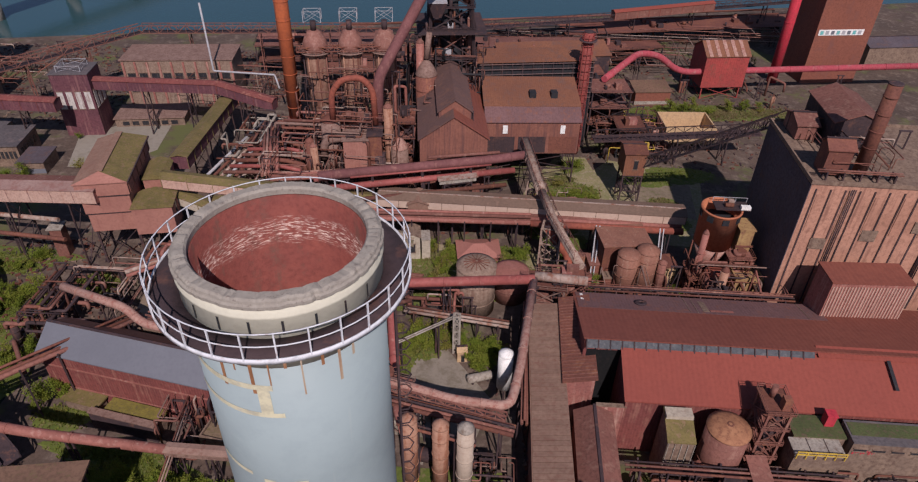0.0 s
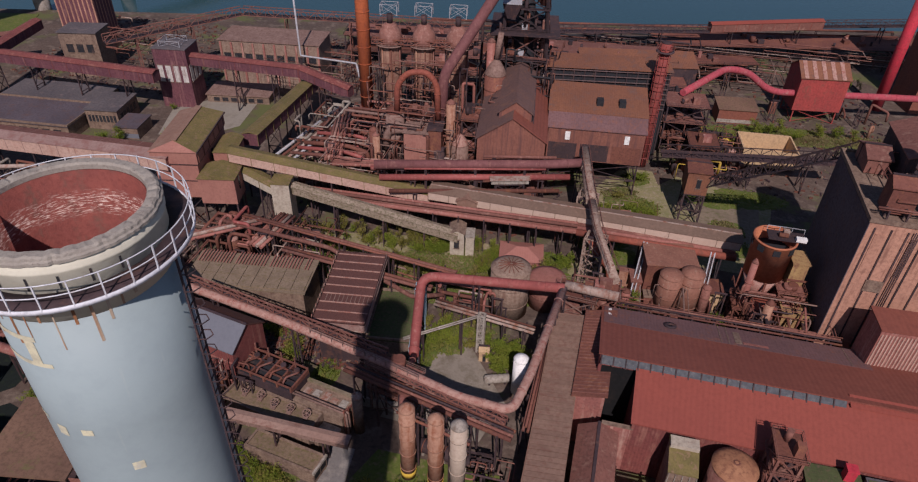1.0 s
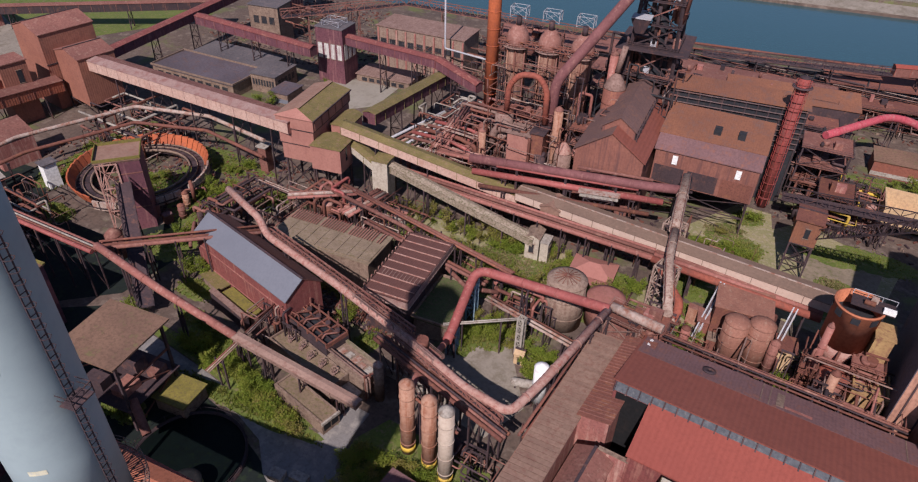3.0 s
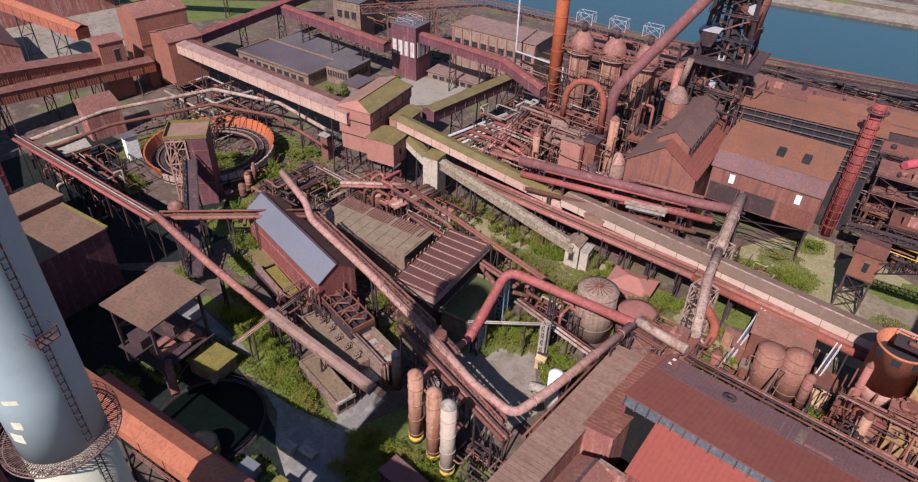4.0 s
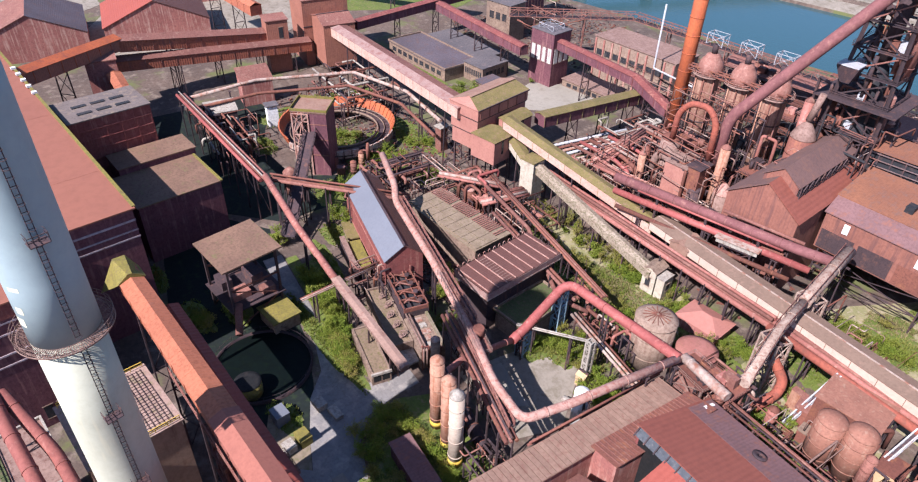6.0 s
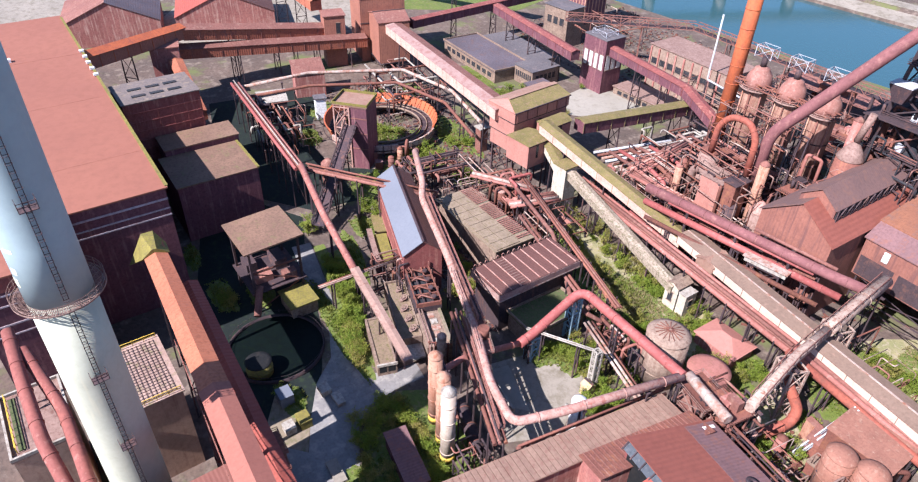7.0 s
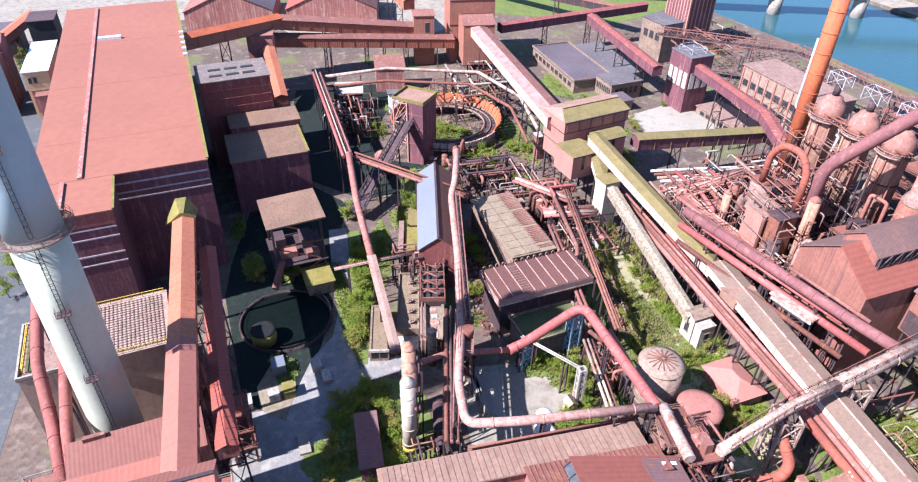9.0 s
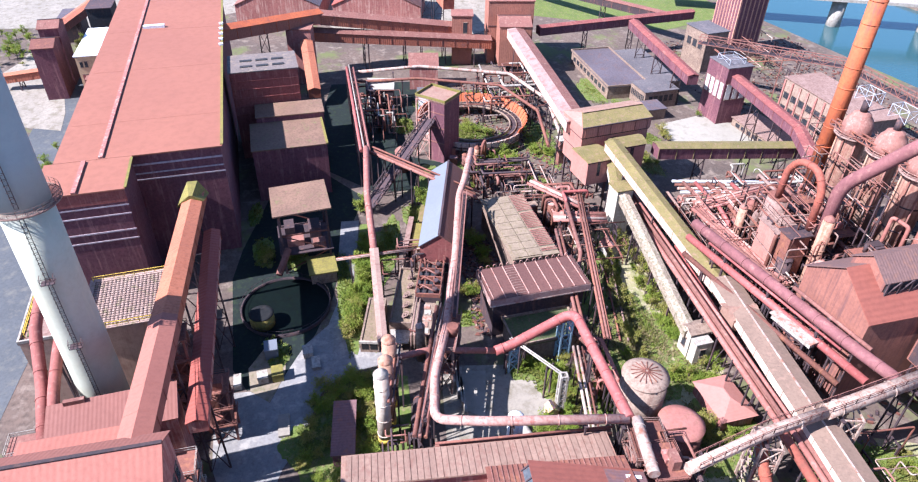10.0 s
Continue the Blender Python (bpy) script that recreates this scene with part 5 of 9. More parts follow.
# ---- settling basin and its surroundings ----
POND = surf("stagnant_water", (0.003, 0.006, 0.005), (0.002, 0.004, 0.004), (0.004, 0.008, 0.004), big=0.25, fine=0.8, bump=0.03, streak=0.0, rough=0.55, worn_at=0.6)
POND.node_tree.nodes["Principled BSDF"].inputs["Specular IOR Level"].default_value = 0.1
BED = surf("sandy_filter_bed", (0.21, 0.148, 0.095), (0.155, 0.108, 0.07), (0.12, 0.1, 0.04), big=0.35, fine=2.0, bump=0.5, streak=0.0, worn_at=0.57)
bas = thing("settling_basin", "round sunken concrete basin full of dark water", "basin", -38.5, 44.0, 0, 0)
part("wall", ring_bm(9.7, 10.1, -1.0, 0.8, 48), RUST_DARK, bas)
part("water", lathe([(9.68, 0.1), (9.68, 0.3)], 48), POND, bas, "black-green still water")
part("railing", ring_bm(10.0, 10.06, 1.8, 1.86, 48), RUST_DARK, bas)
bm = bmesh.new()
for i in range(20):
    t = math.tau * i / 20
    add_beam(bm, (10.15 * math.cos(t), 10.15 * math.sin(t), 1), (10.15 * math.cos(t), 10.15 * math.sin(t), 2), 0.09)
part("rail_posts", bm, RUST_DARK, bas)
# The closed top is blackened in place of the drum's dark inside.
tank("sludge_drum", "yellow-banded drum at the basin edge, top blackened for its inside", -33.0, 39.4, 2.6, 3.4, LICHEN, OPENING_SHADE, cone=0.05, hoops=1)
building("moss_roof_hut", "low hut with a moss-covered roof", "hut", (-52.2, 48.6), (-45.6, 49.6), 6.0, 3.2, CONC_RUSTY, LICHEN)
for i, (x, y, w, d, h, m, lab) in enumerate(((-25, 40.6, 3.0, 2.6, 2.4, ROOF_BLUE, "small blue-grey sheeted yard shed"), (-24, 48.4, 2.6, 2.0, 1.2, CONC, "pile of pale broken slabs"), (-21, 50.4, 3.2, 1.6, 0.7, CONC, "pale concrete slab lying in the yard"),
                                              (-18.2, 42.6, 2.8, 2.2, 1.8, LICHEN, "mossy old concrete block in the yard"), (-17.4, 39.8, 2.2, 2.0, 1.4, CONC, "white pile of broken blocks"), (-6.6, 44.8, 5.0, 2.0, 0.35, PAVE, "pale concrete slab lying on the road"), (-17.5, 35.2, 3.2, 1.4, 1.0, CONC, "pale concrete kerb block"))):
    building("yard_block", lab, "concrete block", (x, y), (x + w, y + 0.4), d, h, m, m, over=0.05)

# ---- blue-roofed barn and the filter tanks ----
building("long_barn", "long red barn with one blue-grey roof slope", "barn", (-76.7, 81.6), (-43.3, 75.3), 8.8, 11.4, WALL_RED, (ROOF_BLUE, ROOF_PLUM), shape="gable", rise=3.2, over=0.35,
         windows=[("right", 0.2, 0.8, 4, 6.5, 2, GLASS_DARK)], bands=[("front", 8.2, 8.5, PIPE_PINK), ("front", 3.0, 3.3, PIPE_PINK)])
building("moss_tray", "narrow low building with a bright moss roof", "low building", (-63.6, 75.9), (-53.3, 73.8), 2.3, 3.2, CONC_RUSTY, LICHEN)
building("moss_tray", "narrow low shed with a mossy roof", "low building", (-73, 78.4), (-66.0, 76.9), 2.2, 2.6, CONC_RUSTY, MOSS)
fl = thing("filter_block", "old filter block with a sandy bed and rusty troughs", "filter tanks", -44.4, 70.6, 0, -11)
part("bed", box(0.3, 18.7, 0.3, 4.4, 0, 4.0), BED, fl, "sandy bed with tufts of moss")
for q in ((0, 19, 0, 0.29), (0, 19, 4.41, 4.75), (0, 0.29, 0.29, 4.41), (18.71, 19, 0.29, 4.41)):
    part("bed_rim", box(*q, 0, 4.55), CONC_RUSTY, fl)
part("spill_slab", add_hull(bmesh.new(), [[(19.1, 0.2, z0), (23.6, 1.2, z0), (22.8, 4.6, z0), (19.1, 4.6, z0)] for z0 in (2.2, 2.6)]), CONC, fl, "tilted pale slab")
part("spill_pier", box(19.4, 20.2, 1.0, 4.2, 0, 2.19), CONC_RUSTY, fl)
for i in range(5):
    x, y = 3.4 + i * 3.3, 3.1 + 0.3 * math.sin(i * 2.1)
    v = part("valve", tube([(x, y, 3.95), (x, y, 4.75)], 0.42, 12), RUST_DARK, fl, "squat rusty valve")
    wheel = ring_bm(0.66, 0.82, 0, 0.12, 18)
    for k in range(3):
        add_beam(wheel, (0.7 * math.cos(k * 1.047), 0.7 * math.sin(k * 1.047), 0.06), (-0.7 * math.cos(k * 1.047), -0.7 * math.sin(k * 1.047), 0.06), 0.1)
    part("handwheel", wheel, DUSTY, v, "large spoked handwheel").matrix_local = pose(x, y, 4.9, 24, 6, 0)
    part("valve_block", box(x - 0.4, x + 0.5, y - 0.9, y - 0.35, 4.01, 4.35), DUSTY, fl)
part("trough_block", box(0, 12.4, 4.9, 10.6, 0, 6.3), RUST_DARK, fl)
for i in range(4):
    x = 0.5 + i * 3.0
    part("trough", box(x, x + 2.5, 5.3, 10.2, 6.31, 6.5), BLACK, fl)
    part("trough_wall", box(x + 2.55, x + 2.9, 5.0, 10.5, 6.31, 7.3), RUST, fl)
    for y in (6.6, 8.6):
        part("beam", add_beam(bmesh.new(), (x - 0.2, y, 7.5), (x + 2.6, y + 0.2, 7.1), 0.24), (RUST, RUST_DARK)[i % 2], fl)
    part("trough_pipe", tube([(x + 0.4, 5.6, 6.6), (x + 0.7, 6.6, 7.9), (x + 1.8, 8.6, 7.6), (x + 1.5, 10.0, 6.6)], 0.2, 8), (RUST, RUST_PINK)[i % 2], fl)
    part("trough_drum", tube([(x + 1.2, 9.2, 6.5), (x + 1.2, 9.2, 7.7)], 0.55, 12), RUST_DARK, fl)
    part("post", add_beam(bmesh.new(), (x, 10.4, 6.3), (x, 10.4, 9.0), 0.22), RUST_PINK, fl)
for y in (5.05, 10.4):
    part("side_beam", add_beam(bmesh.new(), (0, y, 7.5), (12.4, y, 7.5), 0.26), RUST, fl)
part("deck", box(12.5, 23.0, 4.9, 10.2, 0, 4.9), CONC_RUSTY, fl, "rust-stained deck strewn with pale dust")
for i in range(5):
    part("deck_plate", box(13.2 + i * 1.9, 14.6 + i * 1.9, 6.9 + 0.4 * (i % 2), 8.4 + 0.3 * (i % 3), 4.91, 5.02 + 0.05 * (i % 2)), (PIPE_PALE, CONC, PIPE_PALE)[i % 3], fl, "pale loose plate")
part("deck_edge", box(12.5, 23.0, 9.6, 10.2, 4.91, 5.5), TAN_EARTH, fl)
for y, zz in ((5.4, 6.0), (6.1, 5.7)):
    part("header_pipe", tube([(11.5, y, zz), (23.6, y, zz), (23.8, y, 1.0)], 0.24, 10), DUSTY, fl)
for i in range(4):
    part("end_post", add_beam(bmesh.new(), (23.4, 5.2 + i * 1.3, 0), (23.4, 5.2 + i * 1.3, 7.2 - i * 0.5), 0.2), RUST, fl)
part("end_cap", add_beam(bmesh.new(), (23.4, 4.9, 6.9), (23.4, 9.6, 5.2), 0.22), PIPE_PINK, fl)
tank("dome_vessel", "small grey concrete vessel with a rounded top", -18.6, 73.1, 0.95, 9.3, CONC_RUSTY, PIPE_PALE, cone=0.7, hoops=1, category="vessel")
pit = thing("ash_pit", "long open concrete pit with crumbling rims and a mossy floor", "pit", -35.9, 62.9, 0, -9.5)
for q in ((0, 14, 0, 0.4), (0, 14, 3.6, 4.0), (0, 0.4, 0.4, 3.6), (13.6, 14, 0.4, 3.6)):
    part("wall", box(*q, 0, 3.2), CONC_RUSTY, pit)
part("floor", box(0.4, 13.6, 0.4, 3.6, 0, 2.95), BED, pit)
# Flat black plates paint in the shade of two chute openings.
for y in (0.35, 2.15):
    part("chute_hole", box(14.0, 14.06, y, y + 1.5, 0.9, 2.5), OPENING_SHADE, pit, "black plate painted for a chute opening")
part("chute_sill", box(13.9, 14.3, -0.1, 4.1, 2.75, 3.3), CONC, pit)
CHUTE_ROOF = surf("dusty_tan_sheeting", (0.31, 0.2, 0.155), (0.25, 0.155, 0.12), (0.2, 0.1, 0.075), big=0.15, fine=1.8, bump=0.25, streak=0.0, worn_at=0.6, mottle=0.4)
gallery("chute_gallery", "narrow tan sheet-clad chute coming down over the pit", (-46.6, 64.7, 7.6), (-17.3, 65.4, 6.0), 1.6, 1.35, DUSTY, CHUTE_ROOF, rise=0.1, legs=(0.25, 0.55, 0.85))
rack("thin_pipe_bridge", "thin bleached pipe bridge over the road", (-45.0, 55.9, 7.7), (-46.9, 75.0, 7.9), [(-0.35, 0, 0.14, DUSTY), (0.1, 0.05, 0.12, PIPE_PALE), (0.5, 0, 0.13, RUST)], posts=3)
building("sluice_cover", "long narrow rusty cover beside the moss roof", "low building", (-66.0, 74.4), (-53.0, 71.9), 1.1, 4.0, RUST_DARK, DUSTY, over=0.1)
tangle("barn_end_pipework", "rusty stairs and pipes at the barn end", -47, -41, 73, 80, 3, 10, 12, 21, [RUST, RUST_PINK, RUST_DARK])

# ---- slab roofs ----
pl = building("cooling_house", "low house with a weathered slab roof", "industrial building", (-65.0, 93.6), (-39.4, 96.9), 10.6, 8.4, CONC_RUSTY, SLAB, over=0.5)
slabp = None
for i in range(9):
    for j in range(2):
        m = pose(0.1 + i * 2.88, 0.1 + j * 3.4, 8.72)
        if slabp is None:
            slabp = part("roof_slab", box(0.05, 2.8, 0.05, 3.3, 0, 0.22), SLAB, pl)
            slabp.matrix_local = m
        else:
            share("roof_slab", slabp, pl, m)
lam = None
for i in range(36):
    m = pose(0.3 + i * 0.7, 7.1, 9.0, 0, 0, 0)
    if lam is None:
        lam = part("roof_batten", add_beam(bmesh.new(), (0, 0, 0), (0.1, 3.9, 0.2), 0.2, 0.14), PIPE_PINK, pl)
        lam.matrix_local = m
    elif (i * 7) % 11:
        share("roof_batten", lam, pl, m)
# Walls get a dark rust colour that takes in the shade below the roof.
st = building("ribbed_house", "house with a ribbed plum roof, pale seams and bleached fascia", "industrial building", (-32.3, 87.9), (-23.5, 89.1), 20.8, 10.9, RUST_DARK, ROOF_PLUM, over=0.9, z0=0)
for q in ((-0.95, 9.85, -0.95, -0.75), (-0.95, 9.85, 21.55, 21.75), (-0.95, -0.75, -0.75, 21.55), (9.65, 9.85, -0.75, 21.55)):
    part("fascia", box(*q, 9.7, 11.2), BLEACHED, st, "bleached pink fascia")
    part("gutter", box(q[0] - 0.06, q[1] + 0.06, q[2] - 0.06, q[3] + 0.06, 9.4, 9.69), PIPE_PALE, st, "pale gutter edge")
for i in range(9):
    part("roof_seam", box(-0.7, 9.6, -0.3 + i * 2.6, -0.12 + i * 2.6, 11.21, 11.4), PIPE_PALE2, st, "pale raised seam")
lv = hp = None
for i in range(11):
    m = pose(0.3 + i * 0.85, 5.05, 11.21)
    if lv is None:
        lv = part("roof_louvre", box(0, 0.14, 0, 2.2, 0, 0.1), DUSTY, st)
        lv.matrix_local = m
    else:
        share("roof_louvre", lv, st, m)
for i in range(14):
    m = pose(-0.85, 0.2 + i * 1.55, 11.2)
    if hp is None:
        hp = part("roof_hoop", tube([(0, -0.35, 0), (0, -0.35, 0.55), (0, 0, 0.85), (0, 0.35, 0.55), (0, 0.35, 0)], 0.08, 6), PIPE_PALE2, st, "small bent pipe hoop")
        hp.matrix_local = m
    else:
        share("roof_hoop", hp, st, m)
building("moss_roof_block", "low block with a dark mossy roof", "low building", (-23.4, 91.5), (-15.2, 92.6), 14.5, 4.6, CONC_RUSTY, GREEN_ROOF, parapet=CONC_RUSTY)

# ---- the pipe square ----
pipe("main_gas_pipe", "thick red gas main on trestles round the yard", [(-12.6, 87.6, 6.6), (-13.2, 90.5, 7.0), (-15.6, 104.0, 12.8), (13.6, 105.0, 15.0)], 1.0, PIPE_RED, legs=[(-13, 90, 6.0), (-15.3, 102, 11.4), (-4, 104.2, 13.0), (13.4, 104, 13.8)], flanges=7, group="gas mains", bend=3.2)
pipe("main_gas_pipe", "thick bleached red gas main round the yard", [(13.4, 105.0, 14.9), (10.4, 82, 14.0), (8.6, 73.2, 13.6), (-1, 74.2, 13.4), (-14, 78.0, 13.5), (-36, 82.6, 14.2), (-58.5, 86.4, 15.0), (-62, 88.2, 17.0), (-75.5, 92, 18)], 0.82, PIPE_PALE2,
     legs=[(12.4, 98, 13.6), (10.6, 86, 13), (-4, 75.2, 12.4), (-18, 79, 12.5), (-34, 82.2, 13.2), (-52, 85.4, 13.6)], flanges=6, group="gas mains", bend=2.2)
rack("under_main_rack", "rusty pipe bridge under the gas main", (9.6, 71.0, 10.6), (-22, 78.2, 11.0), [(-0.6, 0, 0.35, RUST), (0.4, 0, 0.3, RUST_PINK), (1.3, 0.1, 0.4, RUST), (0.4, 1.0, 0.22, RUST_DARK)], posts=7)
rack("square_rack", "rusty pipe rack beside the covered way", (11.2, 73, 9.5), (12.2, 103, 10.5), [(-0.5, 0, 0.32, RUST), (0.4, 0.1, 0.26, RUST_PINK), (0.0, 1.2, 0.22, RUST)], posts=6)
pipe("pink_pipe", "long pinkish red pipe on steel legs", [(-86, 64.2, 14.6), (-66, 63.8, 11.8), (-46.8, 64.7, 8.4)], 0.85, PIPE_PINK, legs=[(-78, 64, 12.4), (-62, 64, 10.2), (-47, 65, 7.4)], flanges=8)
for i, (x, y) in enumerate(((-7.3, 66.5), (-2.3, 65.7), (1.6, 64.8))):
    c = tank("scrubber_column", "tall rust-streaked column with a yellow foot band", x, y, 1.3, 17.2 if i < 2 else 18.0, (COLUMN, COLUMN, COLUMN_PALE)[i], (COLUMN, COLUMN, CONC)[i], cone=1.0, hoops=4, group="scrubber columns", category="column")
    part("foot_band", ring_bm(1.3, 1.36, 0.7, 1.9, 32), YELLOW, c, "faded yellow band")
rack("column_crossover", "rusty pipes joining the columns", (-9.5, 68.0, 14.0), (3.2, 65.8, 12.6), [(0, 0, 0.26, RUST), (0.7, 0.1, 0.2, RUST_DARK)], posts=2)
pipe("cross_pipe", "bleached cross pipe from the columns", [(-8.2, 67.5, 11.6), (-10.5, 74, 10.6), (-12.6, 88, 6.6)], 0.62, PIPE_PINK, flanges=4, legs=[(-11.4, 80, 8.2)])
tank("white_gas_tank", "slim white liquid gas tank on legs", 8.1, 87.3, 1.4, 11.4, WHITE, WHITE, z0=0, cone=0.7, hoops=0, legs=4)
dr = thing("lying_drum", "white-grey drum lying in the yard", "drum", 1.0, 90.0, 0, 20)
part("shell", tube([(0, 0, 1.0), (0.3, 0, 1.0), (5, 0, 1.0), (5.3, 0, 1.0)], [0.5, 0.9, 0.9, 0.5], 16), CONC, dr)
for q in (0.8, 4.0):
    part("saddle", box(q, q + 0.4, -0.8, 0.8, 0, 0.35), RUST_DARK, dr)
building("yellow_hut", "tiny pale yellow hut with a pitched roof", "hut", (-1.2, 95.4), (0.8, 95.7), 2.0, 2.6, SAND, SAND, shape="gable", rise=0.7, over=0.1, windows=[("front", 0.3, 0.8, 0.1, 1.9, 1, BLACK)])
for x, y, h in ((-13.6, 91.6, 6.0), (-15.5, 102.6, 11.0)):
    lattice("blue_trestle", "pale blue braced trestle under the gas main", x, y, 1.8, 2.2, h, 3 if h > 8 else 2, yaw=10, m=BLUE_STEEL, decks=False, group="blue trestles")
lattice("small_mast", "slim pale lattice mast", -1.6, 98.5, 1.2, 1.2, 10, 5, m=CONC, decks=False)
rack("pale_pipe_bridge", "slim pale pipe bridge across the yard", (-15.8, 91.2, 6.5), (-1.8, 98.5, 9.5), [(0, 0, 0.16, CONC), (0.5, 0, 0.16, CONC)], posts=2)
rack("white_pipe_run", "pale lagged pipes on low stands", (-13, 104, 5.5), (9, 101, 5.2), [(0, 0, 0.32, PIPE_PALE), (0.9, 0.1, 0.28, PIPE_PALE), (1.8, 0, 0.2, RUST)], posts=5)
tangle("yard_pipework", "rusty pipe bends and valves beside the tank", -14, 0, 104.5, 110, 4, 8, 12, 33, [RUST_PINK, PIPE_PALE, RUST, PIPE_PINK])
tank("ribbed_tank", "squat concrete tank with a spoked roof", 1.7, 112.8, 4.25, 11.6, TANK_PALE, TANK_PALE, cone=1.0, hoops=2, ribs=16)
TANK_TOP = surf("faded_pink_tank_top", (0.3, 0.13, 0.105), (0.25, 0.1, 0.08), (0.22, 0.1, 0.07), big=0.3, fine=1.5, bump=0.2, streak=0.0, mottle=0.35)
tank("red_flat_tank", "flat red-roofed tank at the pipe corner", 9.4, 117.5, 4.1, 6.8, RUST_PINK, TANK_TOP, cone=0.5, hoops=1)
SHED_PINK = surf("chalky_pink_sheet_roof", (0.33, 0.145, 0.115), (0.295, 0.125, 0.098), (0.25, 0.11, 0.085), big=0.1, fine=1.2, bump=0.15, worn_at=0.64, rib=("X", 0.6), mottle=0.2)
rsh = building("red_shed", "small shed with a faded pink hipped roof", "shed", (-2.6, 126.4), (7.0, 127.6), 6.8, 2.7, WALL_PINK, SHED_PINK, over=0.3)
part("hip_roof", add_hull(bmesh.new(), [[(-0.5, -0.5, 3.04), (10.2, -0.5, 3.04), (10.2, 7.3, 3.04), (-0.5, 7.3, 3.04)], [(3.6, 3.3, 4.6), (6.2, 3.3, 4.6), (6.2, 3.5, 4.6), (3.6, 3.5, 4.6)]]), SHED_PINK, rsh, "chalky pink hipped sheets")
for i in range(5):
    w = part("wall", box(0, 0.5, 0, 9, 0, 2.3), CONC, thing("foundation_wall", "pale concrete foundation wall", "foundation", -12 + i * 2.6, 78.5 + i * 0.4, 0.05, 90 - 5 * (i % 2), "foundation walls"))
tangle("col_foot_pipework", "rusty pipes and railings at the column feet", 2, 12, 64, 71, 2, 5, 6, 44, [RUST, RUST_PINK, RUST_DARK], r=(0.1, 0.25))
lb = thing("lying_boiler", "long dark boiler shell lying by the columns", "boiler", -8.0, 72.2, 0, -10)
part("shell", tube([(0, 0, 1.5), (0.5, 0, 1.5), (11.6, 0, 1.5), (12.1, 0, 1.5)], [0.7, 1.3, 1.3, 0.7], 18), RUST_DARK, lb)
for q in (2, 6, 10):
    part("saddle", box(q, q + 0.5, -1.1, 1.1, 0, 0.5), CONC, lb)
    part("band", tube([(q, 0, 1.5), (q + 0.2, 0, 1.5)], 1.36, 18), RUST, lb)
building("dark_roof_shed", "small shed with a dark purple flat roof", "shed", (-5.6, 55.8), (6.2, 55.4), 3.7, 3.6, WALL_PLUM, ROOF_LILAC, over=0.3)

# ---- covered way and long red hall ----
ROOF_BOARD = surf("grey_brown_roof_boards", (0.25, 0.158, 0.115), (0.2, 0.12, 0.088), (0.18, 0.09, 0.065), big=0.3, fine=1.6, bump=0.3, streak=0.0, vary=0.14, mottle=0.4)
cw = building("covered_way", "covered way with a grey-brown slab roof", "covered way", (18.0, 58), (18.4, 101.5), 5.6, 11.4, WALL_PINK, ROOF_DUST, shape="mono", rise=-0.6)
board = None
for i in range(42):
    m = pose(0.3 + i * 1.03, 0, 0)
    if board is None:
        board = part("roof_board", add_hull(bmesh.new(), [[(x, -0.35, 11.72), (x, 5.8, 11.06), (x, 5.8, 11.16), (x, -0.35, 11.82)] for x in (0.03, 0.96)]), ROOF_BOARD, cw)
        board.matrix_local = m
    else:
        share("roof_board", board, cw, m)
cw2 = building("slat_roof_way", "raised covered way with a rusty slatted roof", "covered way", (23.4, 80.5), (24.0, 102.3), 5.2, 13.4, WALL_PINK, RUST, shape="mono", rise=-1.2)
ba = None
for i in range(26):
    m = pose(0.4 + i * 0.83, 0, 0)
    if ba is None:
        ba = part("roof_batten", add_beam(bmesh.new(), (0, -0.4, 13.75), (0, 5.5, 12.5), 0.16, 0.12), RUST_PINK, cw2)
        ba.matrix_local = m
    else:
        share("roof_batten", ba, cw2, m)
building("way_head_house", "small house with a red pitched roof by the covered way", "shed", (25.6, 60), (26.0, 76.0), 6.0, 9.8, WALL_PINK, RUST_PINK, shape="gable", rise=1.6)

handrail("stage_handrail", "rusty handrail beside the gas main", [(-30.0, 80.6, 15.0), (-18.6, 78.2, 14.6), (-8.0, 75.2, 14.4)], DUSTY)
lattice("valve_stage", "dust-caked rusty catwalk stage under the gas main", -13.2, 78.4, 2.6, 9.5, 12.2, 2, yaw=75, m=DUSTY, boxes=2, seed=17)
truss("main_catwalk", "rusty catwalk beside the gas main", (-15, 79.6, 14.2), (-58, 87.8, 15.2), 0.9, 1.1, RUST_PINK, bays=22)
truss("main_catwalk", "rusty catwalk beside the gas main", (8, 71.6, 12.4), (-12, 76.6, 12.6), 0.9, 1.1, RUST_PINK, bays=12)

